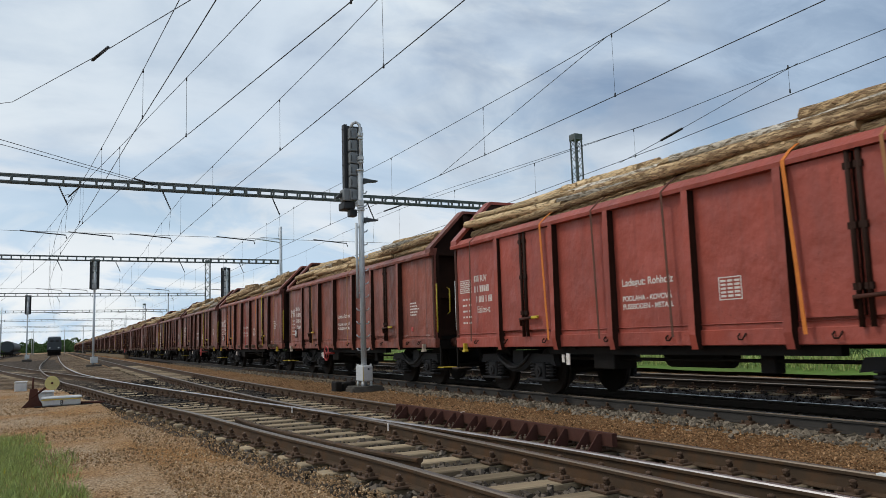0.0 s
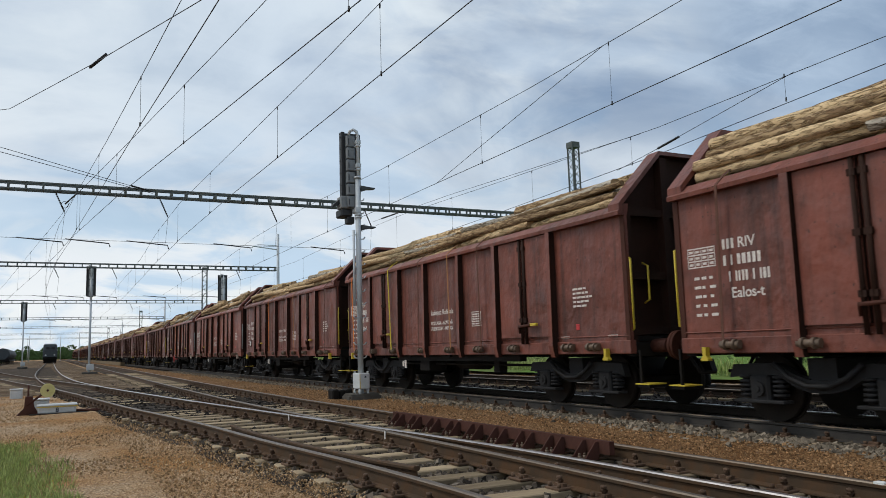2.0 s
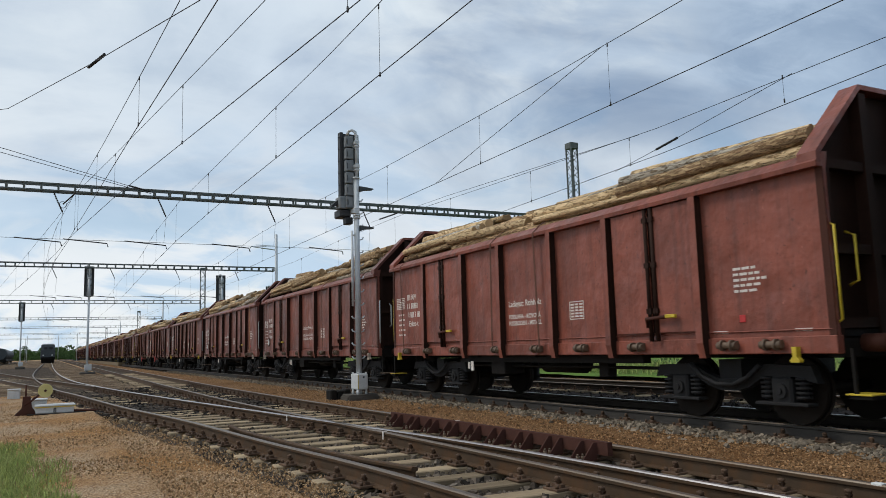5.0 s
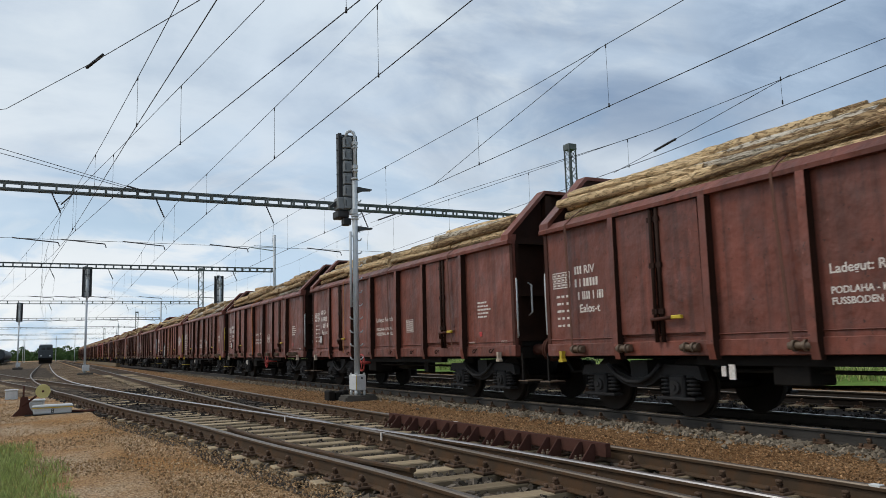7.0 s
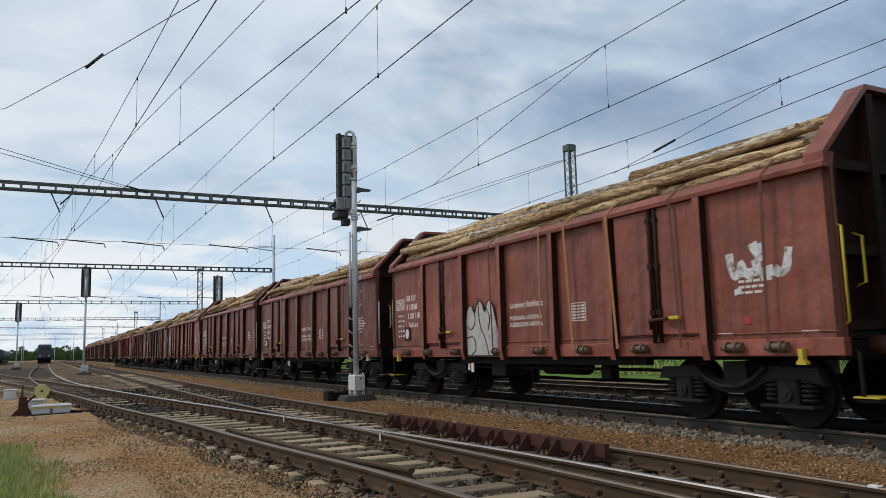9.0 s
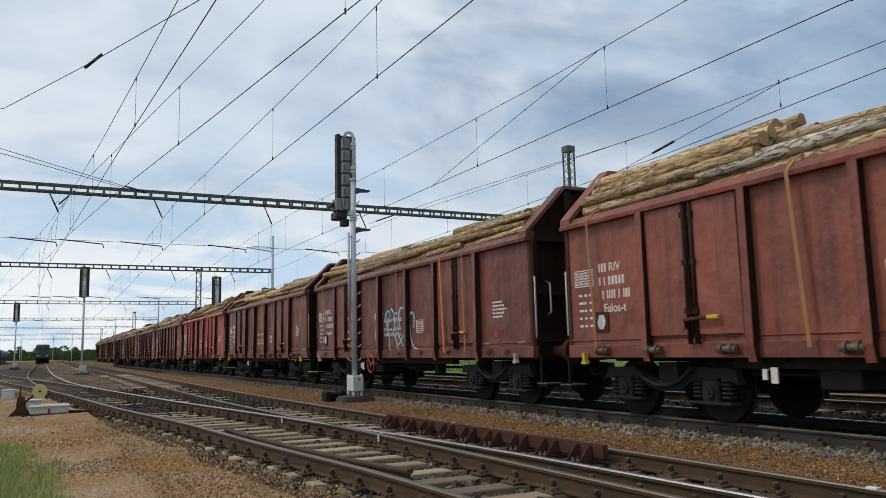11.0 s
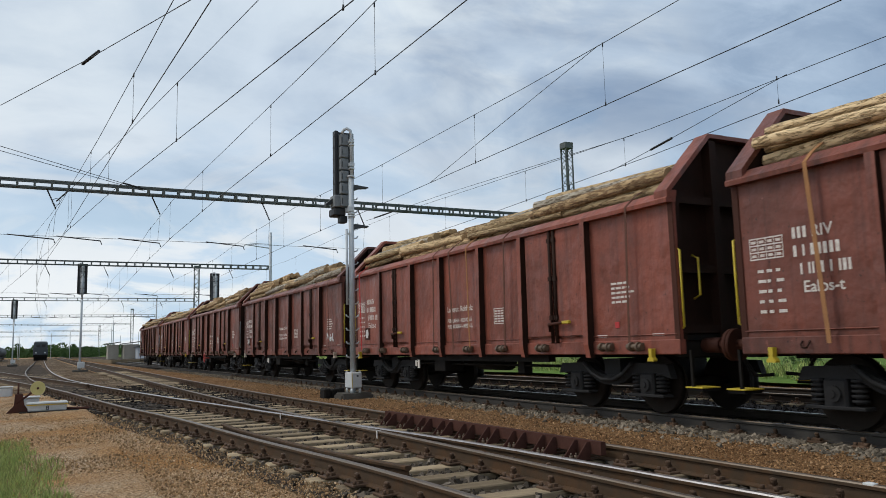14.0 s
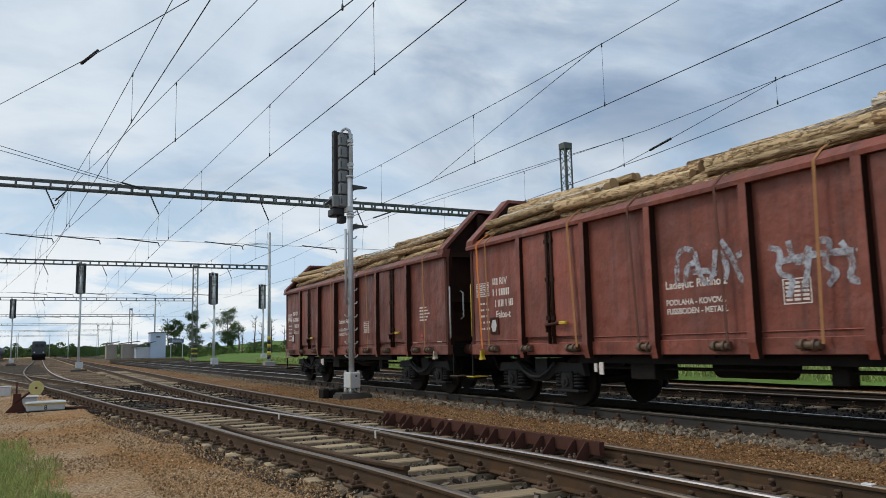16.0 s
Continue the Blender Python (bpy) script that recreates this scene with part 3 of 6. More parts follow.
def build_wagon():
    w = thing("freight_wagon", "red-brown four-axle high-sided open freight wagon loaded with logs", "freight wagon", group="wagons of the train")
    paint = []

    def p(name, bm, mat, label="", parent=w):
        ob = part(name, bm, mat, parent, label)
        if mat in (M_BROWN, M_POST):
            paint.append(ob.name)
        return ob
    for s in (-1, 1):
        p("side_wall", wagon_wall(s), M_BROWN, "dented red-brown steel side wall")
        # sill plate along the bottom, and the rim along the top
        bm = boxed(0.012, (*sorted((s * (SIDE + 0.03), s * (SIDE - 0.10))), -HALF, HALF, SILL, 1.16))
        p("sill", bm, M_BROWN)
        bm = bmesh.new()
        prism(bm, [(s * (SIDE - 0.06), RIM - 0.19), (s * (SIDE + 0.12), RIM - 0.19), (s * (SIDE + 0.13), RIM - 0.13), (s * (SIDE - 0.02), RIM), (s * (SIDE - 0.1), RIM)], "y", -HALF, HALF)
        p("top_rail", bm, M_BROWN)
        bm = boxed(0.008, (*sorted((s * (SIDE + 0.02), s * SIDE)), -HALF + 0.05, HALF - 0.05, 1.225, 1.245))
        p("seam", bm, M_BROWN)
        first = None
        for y in [v for q in POSTS for v in (-q, q)]:
            if first is None:
                bm = bmesh.new()
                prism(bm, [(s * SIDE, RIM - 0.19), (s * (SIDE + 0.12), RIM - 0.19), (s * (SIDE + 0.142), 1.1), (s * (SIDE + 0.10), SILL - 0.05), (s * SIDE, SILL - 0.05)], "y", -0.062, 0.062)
                # both flanks get the dark slot: their shade is put into the colour
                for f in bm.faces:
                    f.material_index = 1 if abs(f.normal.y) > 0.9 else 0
                first = p("side_post", bm, (M_BROWN, M_GRIME_SHADE))
                first.location.y = y
            else:
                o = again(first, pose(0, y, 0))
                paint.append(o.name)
        for y in (-HALF + 0.05, HALF - 0.05):
            bm = boxed(0.004, (*sorted((s * SIDE, s * (SIDE + 0.018))), y - 0.05, y + 0.05, SILL + 0.01, RIM - 0.1))
            p("corner_post", bm, M_POST)
        if s > 0:
            continue
        for d in (-1, 1):
            # double door: frame, two lock bars with brackets, a handle
            c = d * DOOR_MID
            x = s * (SIDE + 0.012)
            for a, b in ((c - 0.87, c - 0.03), (c + 0.03, c + 0.87)):
                bm = bmesh.new()
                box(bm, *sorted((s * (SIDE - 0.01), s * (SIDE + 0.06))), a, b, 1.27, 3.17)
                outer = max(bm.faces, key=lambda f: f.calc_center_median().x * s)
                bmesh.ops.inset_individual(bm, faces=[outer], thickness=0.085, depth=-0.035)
                # frame and recess edges darker; only the inset panel keeps the wagon paint
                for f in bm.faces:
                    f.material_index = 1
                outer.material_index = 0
                p("door", bm, (M_BROWN, M_GRIME_SHADE))
            for k in (-0.07, 0.07):
                bm = bmesh.new()
                rod(bm, (s * (SIDE + 0.07), c + k, 1.14), (s * (SIDE + 0.07), c + k, 3.2), 0.034)
                for z in (1.6, 2.3, 3.0):
                    box(bm, *sorted((s * SIDE, s * (SIDE + 0.1))), c + k - 0.05, c + k + 0.05, z - 0.04, z + 0.04)
                p("lock_bar", bm, M_GRIME_SHADE)
            bm = bmesh.new()
            chain(bm, [(s * (SIDE + 0.1), c + 0.1, 1.35), (s * (SIDE + 0.13), c + 0.1, 1.48), (s * (SIDE + 0.13), c - 0.35, 1.5)], 0.03)
            handle = p("door_handle", bm, M_POST)
            bm = boxed(0.01, (*sorted((s * (SIDE + 0.1), s * (SIDE + 0.16))), c - 0.52, c - 0.32, 1.475, 1.53))
            p("handle_grip", bm, M_YELLOW, "yellow painted grip", handle)
        winch = None
        for y in (-5.6, -4.9, -3.1, -1.7, -0.35, 1.1, 2.9, 4.3, 5.5):
            if winch is None:
                bm = bmesh.new()
                rod(bm, (s * (SIDE + 0.1), -0.16, 1.06), (s * (SIDE + 0.1), 0.16, 1.06), 0.05, n=10)
                rod(bm, (s * (SIDE + 0.1), -0.1, 1.06), (s * (SIDE + 0.1), -0.06, 1.06), 0.075, n=10)
                rod(bm, (s * (SIDE + 0.1), 0.06, 1.06), (s * (SIDE + 0.1), 0.1, 1.06), 0.075, n=10)
                box(bm, *sorted((s * SIDE, s * (SIDE + 0.08))), -0.13, -0.09, 1.0, 1.12)
                box(bm, *sorted((s * SIDE, s * (SIDE + 0.08))), 0.09, 0.13, 1.0, 1.12)
                winch = p("strap_winch", bm, M_WINCH)
                winch.location.y = y
            else:
                again(winch, pose(0, y, 0))
        for y in (-5.95, 5.95):
            bm = bmesh.new()
            prism(bm, [(y - 0.035, 1.03), (y + 0.035, 1.03), (y + 0.028, 0.91), (y + 0.07, 0.865), (y + 0.06, 0.84), (y - 0.06, 0.84), (y - 0.07, 0.865), (y - 0.028, 0.91)], "x", *sorted((s * (SIDE + 0.05), s * (SIDE + 0.13))))
            p("rope_hook", bm, M_YELLOW, "yellow rope hook")
    for d in (-1, 1):
        y = d * HALF
        turn = pose(0, y, 0, 0, 0, 0 if d > 0 else 180)
        # end wall and frame: shade from the next wagon put into their colour
        ew = p("end_wall", end_wall_bm(), M_GRIME_SHADE, "trapezoid-headed steel end wall")
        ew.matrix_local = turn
        # broad slanted cap along the head's edge, and the outer frame
        bm = bmesh.new()
        edge = [(-1.46, RIM - 0.14), (-1.46, RIM), (-0.52, 4.32), (0.52, 4.32), (1.46, RIM), (1.46, RIM - 0.14), (1.39, RIM - 0.14), (1.39, RIM - 0.03), (0.49, 4.255), (-0.49, 4.255), (-1.39, RIM - 0.03), (-1.39, RIM - 0.14)]
        half = len(edge) // 2
        for i in range(half - 1):
            q = [edge[i], edge[i + 1], edge[-2 - i], edge[-1 - i]]
            prism(bm, q, "y", -0.27, 0.0)
        o = p("end_cap", bm, M_BROWN)
        o.matrix_local = turn
        bm = bmesh.new()
        for x in (-1.27, -0.42, 0.42, 1.27):
            box(bm, x - 0.07, x + 0.07, -0.19, -0.03, 1.0, RIM if abs(x) > 1 else 4.22)
        for z in (1.3, 2.2, 3.25):
            box(bm, -1.345, 1.345, -0.188, -0.05, z - 0.06, z + 0.06)
        o = p("end_frame", bm, M_GRIME_SHADE)
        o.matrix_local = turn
        for s in (-1, 1):
            for pts in ([(s * 1.30, -0.04, 1.3), (s * 1.34, 0.06, 1.34), (s * 1.34, 0.06, 2.46), (s * 1.30, -0.04, 2.5)], [(s * 1.0, -0.04, 1.75), (s * 1.0, 0.08, 1.8), (s * 1.0, 0.08, 2.35), (s * 1.0, -0.04, 2.4)]):
                bm = bmesh.new()
                chain(bm, pts, 0.018)
                o = p("grab_rail", bm, M_GREY, "tubular grab rail")
                o.matrix_local = turn
        for s in (-1, 1):
            bm = bmesh.new()
            rod(bm, (s * 0.875, 0.0, 1.06), (s * 0.875, 0.32, 1.06), 0.11, n=12)
            rod(bm, (s * 0.875, 0.25, 1.06), (s * 0.875, 0.50, 1.06), 0.08, n=12)
            rod(bm, (s * 0.875, 0.49, 1.06), (s * 0.875, 0.545, 1.06), 0.23, n=16)
            o = p("buffer", bm, M_POST)
            o.matrix_local = turn
            if s < 0 or d < 0:
                o = p("step_plate", boxed(0.004, (*sorted((s * 1.0, s * 1.36)), 0.02, 0.34, 0.462, 0.482)), M_WINCH, "worn step plate")
                o.matrix_local = turn
            bm = boxed(0.0, (*sorted((s * 1.0, s * 1.34)), 0.05, 0.33, 0.42, 0.46), (s * 1.3 - 0.02, s * 1.3 + 0.02, 0.1, 0.14, 0.44, 1.0))
            o = p("foot_step", bm, M_UNDER)
            o.matrix_local = turn
        bm = bmesh.new()
        box(bm, -0.1, 0.1, 0.0, 0.3, 0.95, 1.12)
        chain(bm, [(0, 0.3, 1.03), (0, 0.62, 0.98)], 0.05)
        chain(bm, [(0.3, 0.1, 0.95), (0.28, 0.35, 0.6), (0.22, 0.62, 0.62)], 0.03)
        o = p("coupling", bm, M_UNDER)
        o.matrix_local = turn
    p("reflector", boxed(0.004, (-SIDE - 0.012, -SIDE - 0.001, -5.16, -5.06, 1.36, 1.46)), M_REFLECT, "small red reflector")
    # underframe, floor and brake gear
    p("floor", boxed(0, (-SIDE + 0.06, SIDE - 0.06, -HALF + 0.06, HALF - 0.06, 1.14, 1.22)), M_UNDER)
    bm = boxed(0.01, (-0.35, -0.2, -HALF, HALF, 0.86, 1.12), (0.2, 0.35, -HALF, HALF, 0.86, 1.12))
    for y in (-HALF + 0.1, -4.5, -2.2, 0, 2.2, 4.5, HALF - 0.1):
        box(bm, -1.3, 1.3, y - 0.09, y + 0.09, 0.9, 1.12)
    box(bm, -1.24, -1.08, -3.0, 3.0, 0.80, 0.93)
    p("underframe", bm, M_UNDER)
    bm = bmesh.new()
    rod(bm, (-0.75, -0.9, 0.78), (-0.75, 0.3, 0.78), 0.19, n=14)
    rod(bm, (-0.75, -0.95, 0.78), (-0.75, -0.9, 0.78), 0.12, n=10)
    p("air_tank", bm, M_UNDER)
    bm = boxed(0.015, (-1.2, -0.7, 1.2, 1.75, 0.55, 0.92), (-1.05, -0.85, -1.9, -1.65, 0.55, 0.92))
    chain(bm, [(-1.0, -3.2, 0.72), (-1.0, 2.9, 0.72)], 0.03)
    p("brake_gear", bm, M_UNDER)
    bm = boxed(0.0, (-1.38, -1.36, 2.2, 2.3, 0.62, 0.82), (-1.38, -1.36, 2.36, 2.43, 0.66, 0.8))
    p("brake_plate", bm, M_WHITE, "small white plate on a brake lever")
    for d in (-1, 1):
        yb = d * 4.5
        bm = bmesh.new()
        for s in (-1, 1):
            prism(bm, [(yb - 1.42, 0.56), (yb - 1.34, 0.78), (yb - 0.62, 0.80), (yb - 0.38, 0.66), (yb - 0.14, 0.59), (yb + 0.14, 0.59), (yb + 0.38, 0.66), (yb + 0.62, 0.80), (yb + 1.34, 0.78), (yb + 1.42, 0.60), (yb + 1.1, 0.64), (yb + 0.62, 0.64), (yb + 0.36, 0.49), (yb + 0.14, 0.43), (yb - 0.14, 0.43), (yb - 0.36, 0.49), (yb - 0.62, 0.64), (yb - 1.1, 0.64)], "x", *sorted((s * 0.93, s * 1.06)))
        box(bm, -1.0, 1.0, yb - 0.2, yb + 0.2, 0.45, 0.86)
        frame_part = p("bogie", bm, M_BOGIE, "grey cast steel bogie frame")
        bm = bmesh.new()
        chain(bm, [(-1.12, yb - 0.62, 0.80), (-1.13, yb - 0.4, 0.62), (-1.13, yb - 0.15, 0.52), (-1.13, yb + 0.15, 0.52), (-1.13, yb + 0.4, 0.62), (-1.12, yb + 0.62, 0.80)], 0.035)
        p("equaliser_bar", bm, M_BOGIE, "", frame_part)
        for ya in (yb - 0.9, yb + 0.9):
            bm = bmesh.new()
            rod(bm, (-0.75, ya, 0.46), (0.75, ya, 0.46), 0.075, n=10)
            axle = p("wheelset", bm, M_TREAD, "grimy steel axle with two wheels")
            for s in (-1, 1):
                bm = bmesh.new()
                rod(bm, (s * 0.70, ya, 0.46), (s * 0.82, ya, 0.46), 0.455, n=28)
                rod(bm, (s * 0.68, ya, 0.46), (s * 0.705, ya, 0.46), 0.485, n=28)
                p("wheel", bm, M_TREAD, "", axle)
            for s in (-1, 1):
                bm = bmesh.new()
                box(bm, *sorted((s * 0.92, s * 1.10)), ya - 0.16, ya + 0.16, 0.28, 0.64, bevel=0.03)
                rod(bm, (s * 1.08, ya, 0.46), (s * 1.14, ya, 0.46), 0.10, n=12)
                rod(bm, (s * 1.14, ya, 0.46), (s * 1.16, ya, 0.46), 0.045, n=8)
                box(bm, *sorted((s * 0.92, s * 1.13)), ya - 0.40, ya + 0.40, 0.27, 0.315, bevel=0.01)
                if s > 0:
                    for k in (-0.27, 0.27):
                        rod(bm, (s * 1.0, ya + k, 0.31), (s * 1.0, ya + k, 0.66), 0.095, n=10)
                p("axle_box", bm, M_BOGIE, "", frame_part)
                if s > 0:
                    continue
                for k in (-0.27, 0.27):
                    bm = bmesh.new()
                    for i in range(5):
                        z = 0.36 + i * 0.06
                        rod(bm, (s * 1.0, ya + k, z), (s * 1.0, ya + k, z + 0.035), 0.10, n=10)
                    rod(bm, (s * 1.0, ya + k, 0.34), (s * 1.0, ya + k, 0.66), 0.055, n=8)
                    p("spring", bm, M_BOGIE, "", frame_part)
    # lettering blocks: rows of white bars for numbers, a ruled panel, small plates
    for s in (-1,):
        x0, x1 = sorted((s * (SIDE + 0.001), s * (SIDE + 0.004)))

        def bars(name, *spans, label="white painted lettering"):
            bm = bmesh.new()
            for a, b, z0, z1 in spans:
                box(bm, x0, x1, *sorted((-s * a, -s * b)), z0, z1)
            p(name, bm, M_WHITE, label)
        rng = random.Random(5)
        rows = []
        for i, (a, b) in enumerate(((5.60, 5.44), (5.60, 5.46), (5.52, 4.85))):
            z = 2.36 - i * 0.225
            at = a
            while at > b:
                wdt = rng.choice((0.028, 0.036, 0.045))
                rows.append((at, at - wdt, z, z + 0.14))
                at -= wdt + rng.choice((0.022, 0.03, 0.085))
        at = 5.36
        while at > 4.96:
            wdt = rng.choice((0.05, 0.06))
            rows.append((at, at - wdt, 2.135, 2.275))
            at -= wdt + 0.03
        bars("number_lettering", *rows)
        grid = [(6.25, 5.74, 2.42 - 0.09 * i, 2.425 - 0.09 * i + 0.012) for i in range(4)] + [(6.25 - 0.125 * i, 6.24 - 0.125 * i, 2.16, 2.43) for i in range(5)]
        grid += [(6.22 - 0.125 * i, 6.15 - 0.125 * i, 2.185 + 0.09 * j, 2.22 + 0.09 * j) for i in range(4) for j in range(3)]
        bars("load_table", *grid, label="white ruled load table")
        small = []
        for i in range(5):
            for q in range(3):
                a = 6.15 - q * 0.14
                small.append((a, a - rng.uniform(0.05, 0.12), 1.98 - 0.13 * i, 2.02 - 0.13 * i))
        bars("small_lettering", *small)
        rows = []
        for i in range(5):
            a = -5.0
            for q in range(rng.choice((3, 4, 5))):
                wdt = rng.uniform(0.05, 0.13)
                rows.append((a, a - wdt, 2.06 - i * 0.075, 2.095 - i * 0.075))
                a -= wdt + 0.025
        bars("small_lettering", *rows)
        plate = [(-1.32, -1.72, 1.56, 1.575), (-1.32, -1.72, 1.865, 1.88), (-1.32, -1.335, 1.56, 1.88), (-1.705, -1.72, 1.56, 1.88)]
        plate += [(-1.355 - 0.12 * i, -1.445 - 0.12 * i, 1.60 + 0.052 * j, 1.63 + 0.052 * j) for i in range(3) for j in range(5)]
        bars("inspection_panel", *plate, label="white framed inspection panel")
        for a, z in ((4.0, 1.09), (1.9, 1.09), (-0.9, 1.10), (-4.6, 1.22), (-5.9, 1.22)):
            bars("stencil", (a, a - 0.24, z, z + 0.035))
        for words, a, z, size in (("Ladegut: Rohholz", 0.70, 1.90, 0.165), ("RIV", 5.34, 2.36, 0.2), ("Ealos-t", 5.50, 1.69, 0.2), ("PODLAHA - KOVOVÁ", 0.70, 1.66, 0.115), ("FUSSBODEN - METALL", 0.70, 1.53, 0.115)):
            cu = bpy.data.curves.new("lettering", "FONT")
            cu.body, cu.size, cu.extrude, cu.offset = words, size, 0.0, 0.003
            tmp = new("lettering_draft", cu)
            me = bpy.data.meshes.new_from_object(tmp.evaluated_get(bpy.context.evaluated_depsgraph_get()))
            bpy.data.objects.remove(tmp)
            me.materials.clear()
            me.materials.append(M_WHITE)
            o = new("lettering", me)
            o.parent = w
            o["label"] = "white painted words"
            o.matrix_local = Matrix.Translation((s * (SIDE + 0.004), -s * a, z)) @ pose(0, 0, 0, 90, 0, 90 * s)
    return w


def log_mesh(i, mat):
    """A rough log one metre long and one in radius: knots, flattened sides, torn bark."""
    rng = random.Random(40 + i)
    bm = bmesh.new()
    n, k = 12, 17
    rings = []
    bend = rng.uniform(-0.05, 0.05)
    for j in range(k):
        u = j / (k - 1)
        taper = 1.0 - 0.16 * u
        ring = []
        for a in range(n):
            t = a * math.tau / n
            c, d = math.cos(t), math.sin(t)
            r = taper * (1 + 0.16 * noise.noise((c * 1.3, u * 7, d * 1.3 + i * 9)) + 0.13 * noise.noise((c * 3, u * 26, d * 3 + i * 5)) + rng.uniform(-0.04, 0.04))
            ring.append(bm.verts.new((c * r + bend * 6 * u * (1 - u), u - 0.5, d * r)))
        rings.append(ring)
    for r0, r1 in zip(rings, rings[1:]):
        for a in range(n):
            bm.faces.new((r0[a], r1[a], r1[(a + 1) % n], r0[(a + 1) % n])).smooth = True
    bm.faces.new(rings[0]).material_index = 1
    bm.faces.new(rings[-1][::-1]).material_index = 1
    bmesh.ops.recalc_face_normals(bm, faces=bm.faces)
    me = bpy.data.meshes.new("log")
    bm.to_mesh(me)
    bm.free()
    me.materials.append(mat)
    me.materials.append(M_LOGEND)
    return me


LOGS = [log_mesh(i, (M_BARK, M_PEEL, M_BARK, M_GREYLOG, M_PEEL, M_BARK)[i]) for i in range(6)]


def build_load(i, label):
    """A heap of logs that lies in the wagon and swells above its rim."""
    rng = random.Random(300 + i)
    load = thing("log_load", label, "log pile", group="log loads")
    for bay, (yc, length) in enumerate(((-4.5, 3.7), (-1.5, 3.5), (1.5, 3.5), (4.5, 3.7))):
        crown = rng.uniform(0.6, 0.95)
        x = -1.24
        tops = []
        while x < 1.2:
            r = rng.uniform(0.06, 0.115) if x < 0.1 else rng.uniform(0.14, 0.17)
            x += r
            tops.append((x, r))
            x += r * (0.75 if x < 0.1 else 0.95)

        def lay(x, r, z, y, long):
            o = new("log", LOGS[rng.randrange(6)])
            o.parent = load
            y = max(-HALF + 0.3 + long / 2, min(HALF - 0.3 - long / 2, y))
            o.matrix_local = pose(x, y, z, rng.uniform(-1.8, 1.8), 0, rng.uniform(-2.4, 2.4) + (180 if rng.random() < 0.5 else 0))
            o.scale = (r, long, r)
        for x, r in tops:
            lift = crown * max(0.0, 1 - (x / 1.32) ** 2) ** 0.5
            z = RIM - 0.14 + lift + rng.uniform(-0.07, 0.08)
            lay(x, r, z, yc + rng.uniform(-0.5, 0.5), length + rng.uniform(-0.5, 0.1))
            if x < -0.72:
                lay(x + 0.07, r, z - 0.15, yc + rng.uniform(-0.3, 0.3), length)
            if rng.random() < 0.08 and abs(x) < 0.8:
                lay(x + 0.08, r, z + r + 0.02, yc + rng.uniform(-0.6, 0.6), rng.uniform(1.6, 2.8))
    return load


WAGONS = 31
TAIL = 422.67        # where the last wagon's rear corner stands at the start
wagon = build_wagon()
loads = [build_load(i, lab) for i, lab in enumerate(("pale stripped spruce logs heaped above the wagon rim", "rough brown pine logs heaped above the wagon rim", "mixed bark-covered logs piled unevenly above the rim", "straight tan logs stacked lengthwise above the rim"))]
train = []
for k in range(WAGONS):
    y = TAIL - HALF - SPACING * k
    w = wagon if k == 0 else copy_thing(wagon, pose(TRAIN_X, y, 0))
    ld = loads[k] if k < 4 else copy_thing(loads[(k * 7 + 1) % 4], pose(TRAIN_X, y, 0))
    train.append((w, ld, y))

# paint: a few wagons are brighter, some faded
RED, MID = (29, 7), (28, 27, 23, 13, 10, 20, 1, 4)
for k, (w, ld, y) in enumerate(train):
    m = M_RED if k in RED else M_MID if k in MID else None
    if m:
        for o in w.children_recursive:
            if o.type == "MESH" and o.data.materials[0] == M_BROWN:
                o.material_slots[0].link = "OBJECT"
                o.material_slots[0].material = m
for k, (w, ld, y) in enumerate(train):
    if k in (3, 4, 5, 6, 8, 13, 14, 20, 21, 24, 25, 26, 27, 28, 1):
        for o in w.children_recursive:
            if o.type == "MESH" and o.name.startswith(("grab_rail", "step_plate")):
                o.material_slots[0].link = "OBJECT"
                o.material_slots[0].material = M_YELLOW
                o["label"] = "yellow tubular grab rail" if o.name.startswith("grab") else "yellow step plate"

# some wagons have plain rope eyes in place of the strap winches
bm = bmesh.new()
chain(bm, [(-SIDE - 0.03, -0.05, 1.10), (-SIDE - 0.07, -0.055, 1.06), (-SIDE - 0.08, -0.03, 1.02), (-SIDE - 0.08, 0.03, 1.02), (-SIDE - 0.07, 0.055, 1.06), (-SIDE - 0.03, 0.05, 1.10)], 0.012, n=5)
EYE_MESH = bpy.data.meshes.new("rope_eye")
bm.to_mesh(EYE_MESH)
bm.free()
EYE_MESH.materials.append(M_GRIME_SHADE)
for k in (29, 28, 22, 21, 16, 9, 6, 5, 3):
    for o in train[k][0].children_recursive:
        if o.type == "MESH" and o.name.startswith("strap_winch"):
            o.data = EYE_MESH
            o.name = "rope_eye"

# worn rope hooks where the paint has gone
for k in (0, 2, 3, 6, 9, 11, 12, 15, 16, 18, 19, 21, 22, 23, 28, 30):
    for o in train[k][0].children_recursive:
        if o.type == "MESH" and o.name.startswith("rope_hook"):
            o.material_slots[0].link = "OBJECT"
            o.material_slots[0].material = M_WORNHOOK
            o["label"] = "worn pale rope hook"

# ---- overhead line ----


